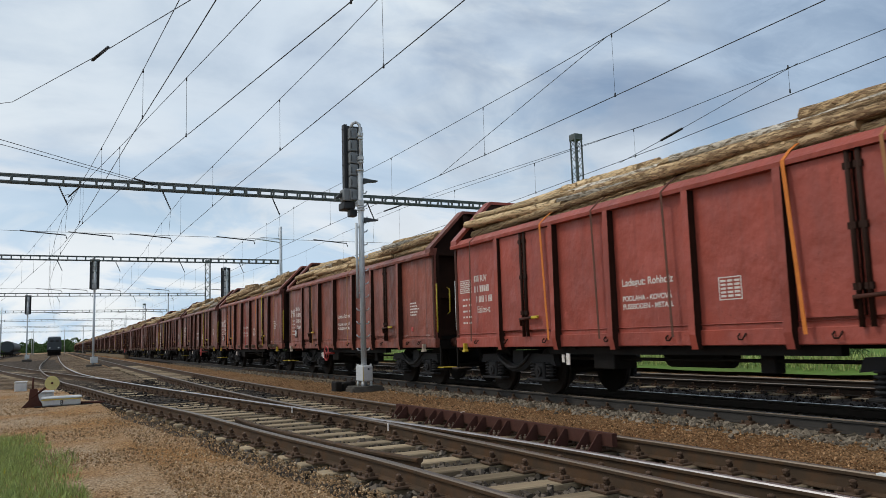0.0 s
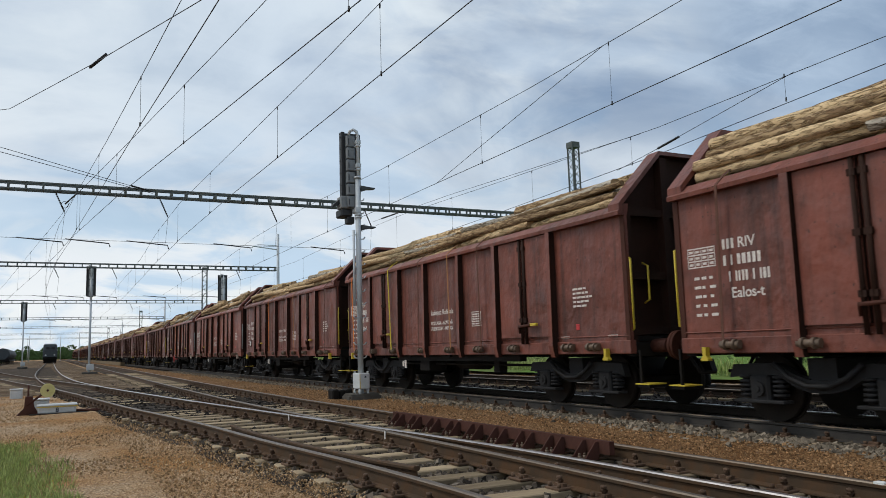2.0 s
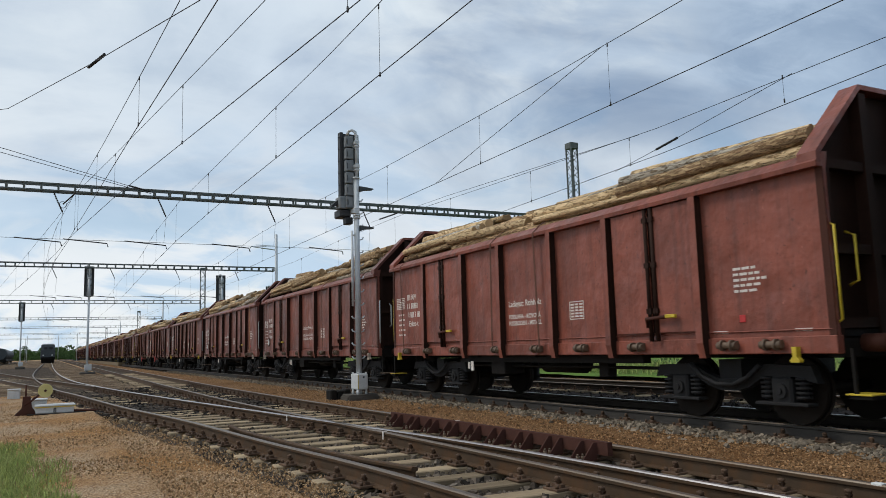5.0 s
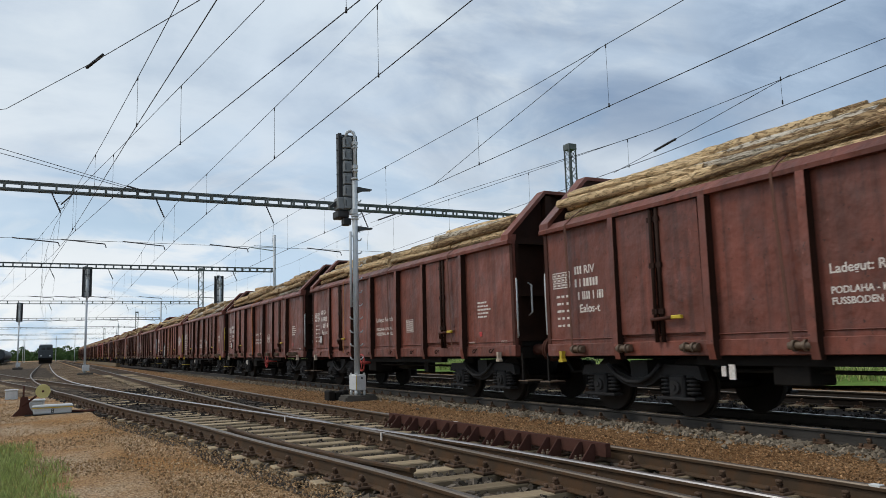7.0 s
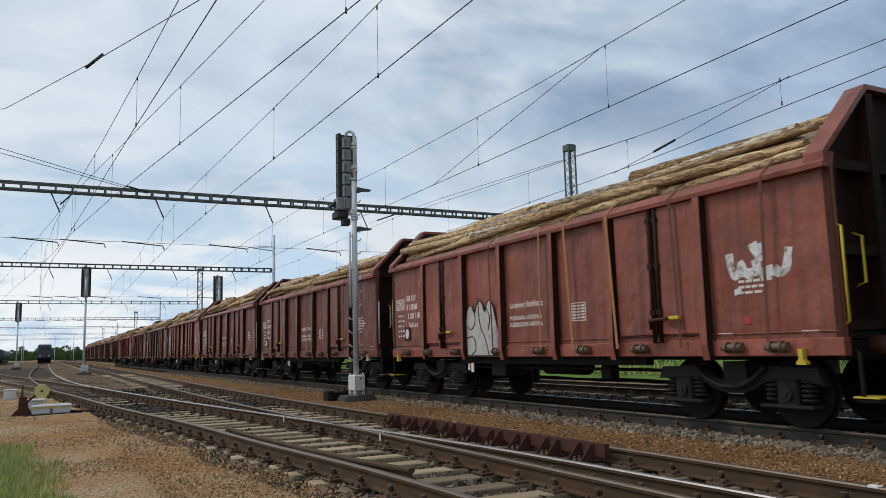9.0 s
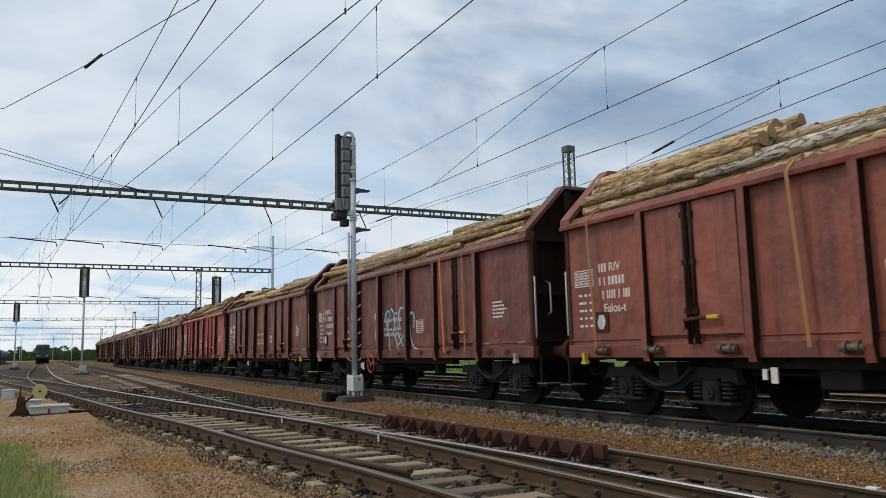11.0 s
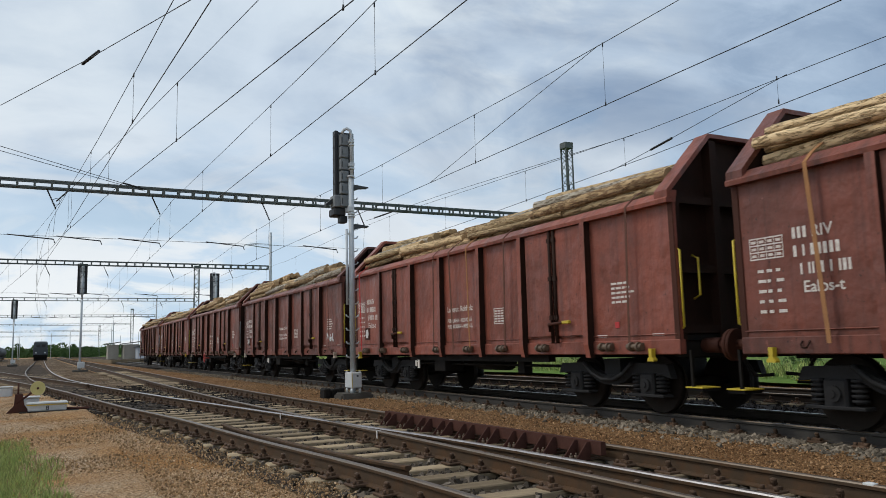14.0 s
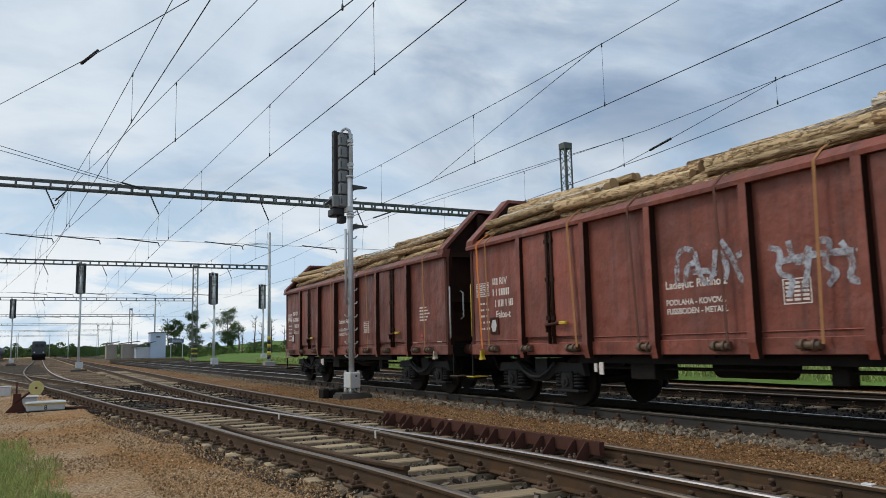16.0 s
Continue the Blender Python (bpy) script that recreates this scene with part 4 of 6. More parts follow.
def gantry(y, x0, x1, z, deep, label):
    """A light lattice beam across the tracks: two chords and uprights on both faces."""
    g = thing("catenary_gantry", label, "gantry")
    for dy in (-0.2, 0.2):
        for dz in (0.0, deep):
            part("chord", boxed(0.0, (x0, x1, y + dy - 0.04, y + dy + 0.04, z + dz - 0.033, z + dz + 0.033)), M_GANTRY, g)
    first = None
    n = int((x1 - x0) / (0.64 if y < 70 else 1.2))
    for i in range(n + 1):
        x = x0 + 0.05 + (x1 - x0 - 0.1) * i / n
        if first is None:
            bm = bmesh.new()
            for dy in (-0.2, 0.2):
                box(bm, -0.04, 0.04, dy - 0.03, dy + 0.03, 0.033, deep - 0.033)
            box(bm, -0.03, 0.03, -0.155, 0.155, -0.03, 0.03)
            first = part("batten", bm, M_GANTRY, g)
            first.matrix_local = pose(x, y, z)
        else:
            again(first, pose(x, y, z))
    return g


gantry(35.4, -14, 27, 8.13, 0.29, "weathered green-grey lattice gantry beam across the tracks")
gantry(65.6, -16, 17.3, 8.12, 0.30, "weathered green-grey lattice gantry beam across the tracks")
gantry(109, -18, 18.4, 8.05, 0.36, "weathered lattice gantry beam further along the line")
for yy in (155, 200, 255, 320):
    gantry(yy, -18, 19, 8.0, 0.36, "distant lattice gantry beam over the yard")



def lattice_mast(m, height, wide, label, striped=False):
    """Four corner angles with crossed lacing on each face."""
    s = thing("catenary_mast", label, "mast", m)
    part("footing", boxed(0.03, (-0.5, 0.5, -0.5, 0.5, -0.6, 0.15)), M_CONCRETE, s)
    h = wide / 2
    for x in (-h, h):
        for y in (-h, h):
            part("corner_angle", boxed(0.0, (x - 0.035, x + 0.035, y - 0.035, y + 0.035, 0.15, height)), M_GANTRY, s)
    bm = bmesh.new()
    z, flip = 0.3, 1
    while z < height - wide:
        for a in (-h, h):
            rod(bm, (-h * flip, a, z), (h * flip, a, z + wide), 0.022, n=4)
            rod(bm, (a, -h * flip, z), (a, h * flip, z + wide), 0.022, n=4)
        z += wide
        flip = -flip
    part("lacing", bm, M_GANTRY, s)
    part("head_plate", boxed(0.0, (-h - 0.05, h + 0.05, -h - 0.05, h + 0.05, height - 0.35, height)), M_GANTRY, s)
    if striped:
        for i in range(5):
            part("warning_band", boxed(0.0, (-h - 0.045, h + 0.045, -h - 0.045, h + 0.045, 0.4 + i * 0.34, 0.57 + i * 0.34)), M_YELLOW if i % 2 else M_BLACK, s, "yellow and black warning band")
    return s


def tube_mast(m, height, r, label, striped=True):
    s = thing("catenary_mast", label, "mast", m)
    part("footing", boxed(0.03, (-0.45, 0.45, -0.45, 0.45, -0.6, 0.12)), M_CONCRETE, s)
    bm = bmesh.new()
    rod(bm, (0, 0, 0.1), (0, 0, height), r, r * 0.8, n=12)
    part("tube", bm, M_GALV, s)
    if striped:
        for i in range(6):
            bm = bmesh.new()
            rod(bm, (0, 0, 0.35 + i * 0.32), (0, 0, 0.67 + i * 0.32), r * 1.06, n=12)
            part("warning_band", bm, M_YELLOW if i % 2 else M_BLACK, s, "yellow and black warning band")
    return s


lattice_mast(pose(27.2, 35.4, 0.3), 12.6, 0.46, "grey lattice catenary mast rising behind the train")
lattice_mast(pose(-14.2, 35.4, -0.2), 12.0, 0.46, "grey lattice catenary mast beside the yard")
tube_mast(pose(17.5, 65.6, 0.0), 11.4, 0.15, "tubular steel catenary mast with striped foot")
tube_mast(pose(-16.2, 65.6, -0.2), 10.5, 0.15, "tubular steel catenary mast beside the yard")
lattice_mast(pose(18.7, 109, 0.0), 13.0, 0.62, "tall lattice catenary mast with striped foot", True)
lattice_mast(pose(-18.2, 109, -0.2), 12.0, 0.5, "lattice catenary mast beside the yard")
for i, yy in enumerate((155, 200, 255, 320)):
    for x in (-18.2, 19.2):
        if (i + (x > 0)) % 2:
            tube_mast(pose(x, yy, -0.1), 11.5, 0.16, "distant tubular catenary mast", False)
        else:
            lattice_mast(pose(x, yy, -0.1), 12.0, 0.6, "distant lattice catenary mast")
for x, yy, hh in ((-7, 300, 9), (3, 340, 10), (8.0, 280, 9), (15, 380, 10), (22, 300, 11), (-14, 250, 14), (-15.5, 255, 14), (27, 260, 8), (-10, 400, 10), (30, 360, 9)):
    tube_mast(pose(x, yy, -0.2), hh, 0.13, "distant thin lamp mast over the yard", False)


def overhead(label, xs, contact_z, mess, y0, y1, droppers):
    """Contact wire and messenger wire on one path, joined by droppers."""
    w = thing("overhead_wire", label, "catenary wire")

    def at(path, y):
        return polyline(path, y)
    ys = [y0 + (y1 - y0) * i / 40 for i in range(41)]
    bm = bmesh.new()
    chain(bm, [(at(xs, y), y, contact_z) for y in ys], 0.0085, n=5)
    part("contact_wire", bm, M_WIRE, w)
    bm = bmesh.new()
    chain(bm, [(at(xs, y), y, at(mess, y)) for y in ys], 0.0075, n=5)
    part("messenger_wire", bm, M_WIRE, w)
    for y in droppers:
        x, z = at(xs, y), at(mess, y)
        bm = bmesh.new()
        rod(bm, (x, y, contact_z), (x, y, z), 0.004, n=4)
        rod(bm, (x, y, contact_z - 0.02), (x, y, contact_z + 0.06), 0.016, n=5)
        rod(bm, (x, y, z - 0.06), (x, y, z + 0.02), 0.014, n=5)
        part("dropper", bm, M_WIRE, w)
    return w


SAG = [(-30, 7.3), (11, 6.94), (18, 6.93), (27, 7.06), (35.4, 7.26), (50, 6.95), (65.6, 7.2), (87, 6.9), (109, 7.2), (155, 7.2), (200, 7.2), (320, 7.2)]
overhead("taut contact and messenger wires over the main track", [(-30, 9.4), (10, 9.5), (20, 9.5), (35.4, 9.4), (65.6, 9.7), (109, 9.4), (155, 9.7), (320, 9.5)], 5.70, SAG, -30, 320, (-4, 2, 6, 11.07, 16.1, 22, 28, 33, 38, 44, 50, 56, 62, 70, 80, 90, 100))
overhead("taut contact and messenger wires over the further track", [(-30, 10.5), (7.3, 12.35), (15, 13.35), (26, 13.9), (35.4, 14.2), (65.6, 14.0), (109, 13.4), (320, 13.4)], 5.70, [(-30, 6.0), (7.3, 6.1), (9.4, 6.21), (14.9, 6.42), (26, 6.95), (35.4, 7.26), (50, 6.95), (65.6, 7.2), (109, 7.2), (320, 7.2)], -30, 320, (5, 9.6, 14.9, 20, 26, 32, 40, 47, 54, 61, 70, 80, 90))
overhead("contact and messenger wires over the yard track", [(-30, 5.4), (8.9, 4.83), (16.9, 4.62), (24, 4.48), (35.4, 4.42), (65.6, 4.9), (109, 4.9), (320, 5.1)], 5.70, SAG, -30, 320, (0, 6, 11.3, 17.3, 25.2, 32, 39, 46, 53, 60, 70, 82, 94))
overhead("contact and messenger wires over the diverging track", [(-10, 5.9), (9, 3.46), (11.3, 3.14), (16.9, 2.4), (24.1, 1.43), (35.4, 0.3), (65.6, -0.6), (109, -0.4), (320, -0.3)], 5.70, [(-10, 7.2), (12, 7.04), (17, 7.0), (24, 6.98), (35.4, 7.3), (65.6, 7.2), (109, 7.2), (320, 7.2)], -10, 320, (4, 9.2, 16.8, 23.4, 30, 40, 48, 56, 70, 85))
overhead("contact and messenger wires over the outer siding", [(-10, 2.9), (9.6, 1.8), (16, 1.42), (29.5, 0.68), (35.4, 0.3), (65.6, -3.0), (109, -7.5), (200, -10.5)], 5.72, [(-10, 7.1), (12, 6.72), (16, 6.72), (23, 6.86), (35.4, 7.3), (65.6, 7.2), (109, 7.2), (200, 7.2)], -10, 200, (4, 9.4, 15.8, 23.2, 30, 42, 50, 58))


def single_wire(label, pts, r, rods_at=()):
    w = thing("span_wire", label, "catenary wire")
    bm = bmesh.new()
    chain(bm, pts, r, n=5)
    part("wire", bm, M_WIRE, w)
    for a, b, rr in rods_at:
        bm = bmesh.new()
        a, b = Vector(a), Vector(b)
        for i in range(9):
            rod(bm, a.lerp(b, i / 9), a.lerp(b, (i + 0.6) / 9), rr, n=8)
        rod(bm, a, b, rr * 0.6, n=6)
        part("insulator", bm, M_BLACK, w, "dark ribbed rod insulator")
    return w


single_wire("slanting wire from the messenger down to the contact wire", [(9.5, 11.2, 6.945), (9.5, 16.12, 6.14), (9.5, 18.6, 5.71)], 0.007)
single_wire("slanting wire with a rod insulator", [(12.63, 9.4, 6.215), (13.0, 13.65, 5.76), (13.42, 15.6, 5.70)], 0.007, [((12.93, 12.8, 5.85), (13.0, 13.6, 5.765), 0.03)])
single_wire("second messenger wire tied to the gantry", [(14.3, 35.3, 7.5), (13.85, 26, 7.08), (13.3, 14.5, 6.41)], 0.008, [((14.22, 34.0, 7.44), (14.1, 31.6, 7.33), 0.035)])
single_wire("guy wire with a rod insulator high above the yard", [(3.6, 6.5, 6.4), (1.89, 12.0, 6.73), (0.63, 16.0, 7.0), (-1.06, 20.0, 7.02), (-14, 35.4, 8.4)], 0.008, [((0.78, 15.75, 7.08), (0.5, 16.2, 6.92), 0.032)])
single_wire("paired guy wire tied to the gantry", [(3.78, 35.2, 8.33), (2.64, 34.0, 8.32), (-1.53, 30.0, 8.46), (-14, 20, 9.2)], 0.012, [((3.7, 35.1, 8.33), (2.75, 34.1, 8.32), 0.04)])
single_wire("paired guy wire tied to the gantry", [(3.78, 35.2, 8.25), (2.64, 34.0, 8.24), (-1.53, 30.0, 8.30), (-14, 20, 8.9)], 0.012)
for yy, z, x0, x1 in ((35.4, 6.06, -14, 17), (65.6, 5.84, -16, 17.4), (109, 5.9, -18, 18.4)):
    arms = []
    for xa in (-0.6, 1.2, 3.6, 7.3, 11.9):
        arms.append(((xa - 0.85, yy, z + 0.06), (xa + 0.85, yy, z - 0.08)))
    span_wire = single_wire("cross span wire with dark steady arms", [(x0, yy, z + 0.08), (x1, yy, z)], 0.009)
    for a, b in arms:
        bm = bmesh.new()
        chain(bm, [a, b, (b[0] + 0.05, yy, b[2] - 0.16)], 0.026, n=6)
        part("steady_arm", bm, M_BLACK, span_wire, "dark tubular steady arm")


def pendant(x, yy, top):
    """Insulator pendant from the gantry to the messenger, and the tie below."""
    p = thing("insulator_pendant", "dark rod insulator hanging from the gantry", "insulator")
    bm = bmesh.new()
    for i in range(10):
        a, b = Vector((x - 0.38, yy, top)), Vector((x, yy, 7.26))
        rod(bm, a.lerp(b, i / 10), a.lerp(b, (i + 0.6) / 10), 0.035, n=8)
    rod(bm, (x - 0.38, yy, top), (x, yy, 7.26), 0.02, n=6)
    part("insulator", bm, M_BLACK, p)
    bm = bmesh.new()
    rod(bm, (x, yy, 7.26), (x - 0.08, yy, 6.1), 0.006, n=4)
    part("tie", bm, M_WIRE, p)


for yy in (35.4, 65.6, 109):
    for x in (0.3, 4.45, 9.4, 14.25):
        pendant(x, yy, 8.12)
v = thing("insulator_pendant", "paired rod insulator and ring under the gantry", "insulator")
bm = bmesh.new()
rod(bm, (0.77, 35.4, 8.12), (0.3, 35.4, 7.6), 0.03, n=8)
part("insulator", bm, M_BLACK, v)
bm = bmesh.new()
chain(bm, [(0.3 + 0.14 * math.cos(a * math.tau / 14), 35.4, 7.58 + 0.14 * math.sin(a * math.tau / 14)) for a in range(15)], 0.012)
part("ring", bm, M_BLACK, v)

# ---- signals ----


def signal_mast(m, height, head, wide, label, group=""):
    """A light signal seen from behind: mast, rear boxes, back board, hoods, cable box, footing."""
    off = wide * 0.28
    s = thing("railway_signal", label, "railway signal", m, group)
    part("footing", boxed(0.05, (-0.5, 0.62, -0.4, 0.4, -0.15, 0.12)), M_OLDCONCRETE, s)
    bm = bmesh.new()
    rod(bm, (0, 0, 0.1), (0, 0, height - head - 0.1), 0.085, n=14)
    rod(bm, (0, 0, height - head - 0.1), (0, 0, height - 1.0), 0.075, n=14)
    rod(bm, (0, 0, height - 1.0), (0, 0, height - 0.18), 0.05, n=12)
    for z in (height - head - 0.15, height - 1.05):
        rod(bm, (0, 0, z), (0, 0, z + 0.1), 0.1, n=14)
    chain(bm, [(0.0, 0.0, height - 0.2), (-0.03, 0.02, height - 0.06), (-0.12, 0.08, height), (-0.22, 0.14, height - 0.06), (-0.24, 0.16, height - 0.3)], 0.045, n=8)
    part("mast", bm, M_GALV, s, "galvanised tubular mast")
    part("back_board", boxed(0.01, (-wide * 0.78 + off, wide * 0.22 + off, 0.38, 0.42, height - head + 0.25, height - 0.04)), M_BLACK, s, "black back board")
    n = 5
    step = (head - 0.45) / n
    bm = boxed(0.015, (-wide * 0.62 + off, -wide * 0.05 + off, 0.2, 0.38, height - head + 0.2, height - 0.2))
    part("lamp_housing", bm, M_DARKGREY, s)
    for i in range(n):
        z = height - 0.26 - i * step
        part("lamp_door", boxed(0.02, (-wide * 0.5 + off, -wide * 0.06 + off, 0.1, 0.215, z - step * 0.88, z)), M_LIGHTBOX, s, "grey lamp access door")
        bm = bmesh.new()
        prism(bm, [(0.42, z - 0.3), (0.72, z - 0.22), (0.66, z - 0.02), (0.42, z + 0.02)], "x", -wide * 0.5 + off, -wide * 0.1 + off)
        part("hood", bm, M_BLACK, s)
    part("cable_box", boxed(0.025, (-0.18, 0.34, -0.2, 0.2, 0.22, 0.70)), M_GREY, s, "pale grey steel cable box")
    return s


M_OLDCONCRETE = material("blackened_concrete", (0.11, 0.10, 0.085), rough=0.95, second=(0.06, 0.055, 0.048), scale=5, grain=50, bump=0.6, bump_dist=0.02)
M_LIGHTBOX = material("light_grey_lamp_door", (0.42, 0.44, 0.45), rough=0.6, second=(0.3, 0.32, 0.33), scale=5)
M_GREYBOX = material("mid_grey_paint", (0.20, 0.22, 0.23), rough=0.55, second=(0.15, 0.165, 0.17), scale=4)


def main_signal(m, label):
    """The tall signal by the main track, its head turned away: six lamp doors, black board, hook pipe, footholds, pegs."""
    s = thing("railway_signal", label, "railway signal", m)
    bm = bmesh.new()
    prism(bm, [(-0.46, -0.4), (-0.1, -0.5), (0.42, -0.42), (0.5, 0.1), (0.36, 0.5), (-0.3, 0.48), (-0.5, 0.1)], "z", -0.3, 0.1)
    bmesh.ops.bevel(bm, geom=bm.edges[:], offset=0.05, segments=2, affect="EDGES")
    part("footing", bm, M_OLDCONCRETE, s, "blackened rough concrete footing")
    bm = bmesh.new()
    rod(bm, (0, 0, 0.6), (0, 0, 6.0), 0.077, 0.074, n=16)
    for z in (4.86, 4.93, 5.98):
        rod(bm, (0, 0, z), (0, 0, z + 0.05), 0.1, n=16)
    part("mast", bm, M_GALV, s, "galvanised tubular mast")
    bm = bmesh.new()
    chain(bm, [(0.02, 0, 5.95), (0.02, 0, 7.22), (0.0, 0.02, 7.33), (-0.08, 0.06, 7.39), (-0.17, 0.1, 7.35), (-0.2, 0.12, 7.24)], 0.044, n=10)
    part("hook_pipe", bm, M_GALV, s, "bent cable pipe over the head")
    for z in (7.02, 6.35):
        part("pipe_clamp", boxed(0.012, (-0.05, 0.09, -0.07, 0.1, z - 0.055, z + 0.055), (-0.05, 0.09, -0.07, 0.1, z - 0.14, z - 0.085)), M_GALV, s)
    part("back_board", boxed(0.012, (-0.37, 0.25, 0.40, 0.44, 5.46, 7.37)), M_BLACK, s, "black back board")
    part("board_wing", boxed(0.01, (-0.37, -0.27, 0.25, 0.399, 5.5, 7.36)), M_BLACK, s)
    part("lamp_housing", boxed(0.015, (-0.27, -0.02, 0.22, 0.398, 5.2, 7.26)), M_DARKGREY, s)
    for i in range(6):
        z = 7.22 - i * 0.345
        door = part("lamp_door", boxed(0.018, (-0.265, -0.035, 0.07, 0.22, z - 0.315, z)), M_GREYBOX, s, "grey lamp access door")
        part("door_latch", boxed(0.003, (-0.235, -0.215, 0.05, 0.071, z - 0.25, z - 0.09)), M_DARKGREY, door)
        bm = bmesh.new()
        prism(bm, [(0.44, z - 0.28), (0.74, z - 0.22), (0.70, z - 0.04), (0.44, z - 0.01)], "x", -0.26, 0.1)
        part("hood", bm, M_BLACK, s)
        part("board_clip", boxed(0.0, (-0.41, -0.37, 0.30, 0.33, z - 0.02, z + 0.0)), M_BLACK, s)
    part("lower_housing", boxed(0.02, (-0.43, -0.15, 0.14, 0.52, 5.16, 5.5)), M_GREYBOX, s, "light grey housing")
    part("lower_lamp", boxed(0.03, (-0.41, -0.08, 0.2, 0.7, 4.94, 5.158)), M_BLACK, s)
    part("indicator", boxed(0.02, (-0.24, -0.03, 0.2, 0.45, 4.74, 4.938)), M_BLACK, s)
    bm = bmesh.new()
    prism(bm, [(-0.43, 5.28), (-0.62, 5.2), (-0.62, 5.26), (-0.43, 5.42)], "y", 0.3, 0.5)
    part("side_hood", bm, M_BLACK, s)
    part("head_bracket", boxed(0.01, (-0.1, 0.0, 0.05, 0.24, 5.02, 5.14), (-0.1, 0.06, -0.09, 0.05, 5.0, 5.16)), M_GALV, s)
    for z in (5.68, 4.58):
        bm = bmesh.new()
        prism(bm, [(0.07, z + 0.09), (0.48, z + 0.05), (0.48, z + 0.02), (0.26, z - 0.0), (0.07, z - 0.07)], "y", -0.09, 0.09)
        part("foothold", bm, M_DARKGREY, s)
    bm = bmesh.new()
    rod(bm, (-0.14, 0, 2.45), (-0.14, 0, 4.52), 0.036, n=10)
    for z in (2.6, 3.5, 4.4):
        rod(bm, (-0.14, 0, z), (0, 0, z), 0.025, n=6)
    part("cable_pipe", bm, M_GALV, s)
    for i in range(14):
        z = 1.05 + i * 0.36
        for d in (-1, 1):
            if d < 0 and 2.3 < z:
                continue
            bm = bmesh.new()
            chain(bm, [(d * 0.06, 0, z - 0.02), (d * 0.15, 0, z + 0.0), (d * 0.185, 0, z + 0.055)], 0.019)
            part("step_peg", bm, M_GALV, s)
    cable_box = part("cable_box", boxed(0.025, (-0.135, 0.155, -0.27, 0.27, 0.22, 0.64)), M_GREY, s, "pale grey steel cable box")
    part("box_edge", boxed(0.0, (-0.136, -0.118, -0.2745, -0.2705, 0.24, 0.62)), M_YELLOW, cable_box, "narrow yellow edge")
    part("box_lock", boxed(0.004, (0.0, 0.05, -0.285, -0.2705, 0.52, 0.57)), M_DARKGREY, cable_box)
    for x, y in ((-0.1, -0.2), (0.12, -0.2), (-0.1, 0.2), (0.12, 0.2)):
        bm = bmesh.new()
        rod(bm, (x, y, 0.08), (x, y, 0.22), 0.035, n=8)
        rod(bm, (x, y, 0.64), (x, y, 0.68), 0.03, n=8)
        part("foot_bolt", bm, M_GREY, s)
    bm = bmesh.new()
    rod(bm, (0, 0, 0.1), (0, 0, 0.22), 0.08, n=14)
    part("mast_foot", bm, M_GALV, s)
    return s


main_signal(pose(7.42, 19.4, -0.14), "tall galvanised light signal seen from behind beside the main track")
for x, y, z0, h, label in ((2.62, 66, -0.15, 8.5, "galvanised light signal with black head between yard tracks"), (11.72, 60, -0.1, 7.3, "galvanised light signal with black head between main tracks"), (19.4, 75, 0.05, 7.6, "galvanised light signal with black head beside the grass bank"), (-3.3, 110, 0.0, 8.3, "distant light signal with black head in the yard")):
    signal_mast(pose(x, y, z0), h, 2.7, 0.72, label, "signals further along the line")
blocks = thing("cable_block", "dark weathered concrete cable blocks beside the signal footing", "concrete block", pose(7.06, 19.95, GROUND))
for i in range(3):
    part("block", boxed(0.03, (-0.32 + i * 0.2, -0.14 + i * 0.2, -0.2, 0.2, -0.05, 0.28 - 0.03 * (i % 2))), M_UNDER, blocks)

arm = thing("cantilever_arm", "galvanised cantilever tube on the mast", "cantilever")
bm = bmesh.new()
chain(bm, [(17.4, 65.6, 10.0), (15.3, 65.6, 10.25), (15.2, 65.6, 10.1)], 0.05)
part("tube", bm, M_GALV, arm)
bm = bmesh.new()
chain(bm, [(17.4, 65.6, 10.35), (15.7, 65.6, 10.4)], 0.03)
part("stay", bm, M_GALV, arm)

# ---- yard things ----
M_DISC = material("faded_yellow_disc", (0.62, 0.56, 0.24), rough=0.6, second=(0.52, 0.46, 0.18), scale=8)
lever = thing("point_lever", "rusty point lever with round yellow and white weight", "point lever", pose(-0.42, 21.4, GROUND))
bm = bmesh.new()
prism(bm, [(-0.34, -0.05), (0.22, -0.05), (0.08, 0.18), (0.04, 0.44), (-0.12, 0.44), (-0.14, 0.16)], "y", -0.12, 0.12)
part("lever_stand", bm, M_RUSTY, lever)
bm = bmesh.new()
chain(bm, [(-0.08, -0.1, 0.22), (0.34, -0.12, 0.56)], 0.03)
part("lever_arm", bm, M_RUSTY, lever)
bm = bmesh.new()
rod(bm, (-0.06, 0, 0.3), (-0.06, 0, 0.72), 0.022)
part("indicator_rod", bm, M_RUSTY, lever)
bm = bmesh.new()
rod(bm, (0.36, -0.24, 0.57), (0.36, -0.12, 0.57), 0.165, n=24)
part("weight", bm, M_DISC, lever, "faded yellow round weight")
bm = bmesh.new()
rod(bm, (0.36, -0.255, 0.57), (0.36, -0.23, 0.57), 0.03, n=8)
part("weight_bolt", bm, M_RUSTY, lever)
machine = thing("point_machine", "white painted steel point machine box beside the rail", "point machine", pose(0.16, 21.3, GROUND))
part("housing", boxed(0.02, (-0.42, 0.42, -0.24, 0.24, 0.02, 0.18)), M_GREY, machine)
part("lid", boxed(0.02, (-0.45, 0.45, -0.27, 0.27, 0.18, 0.23)), M_GREY, machine)
part("lid_edge", boxed(0.0, (-0.452, 0.452, -0.274, -0.268, 0.165, 0.185)), M_YELLOW, machine, "narrow yellow edge")
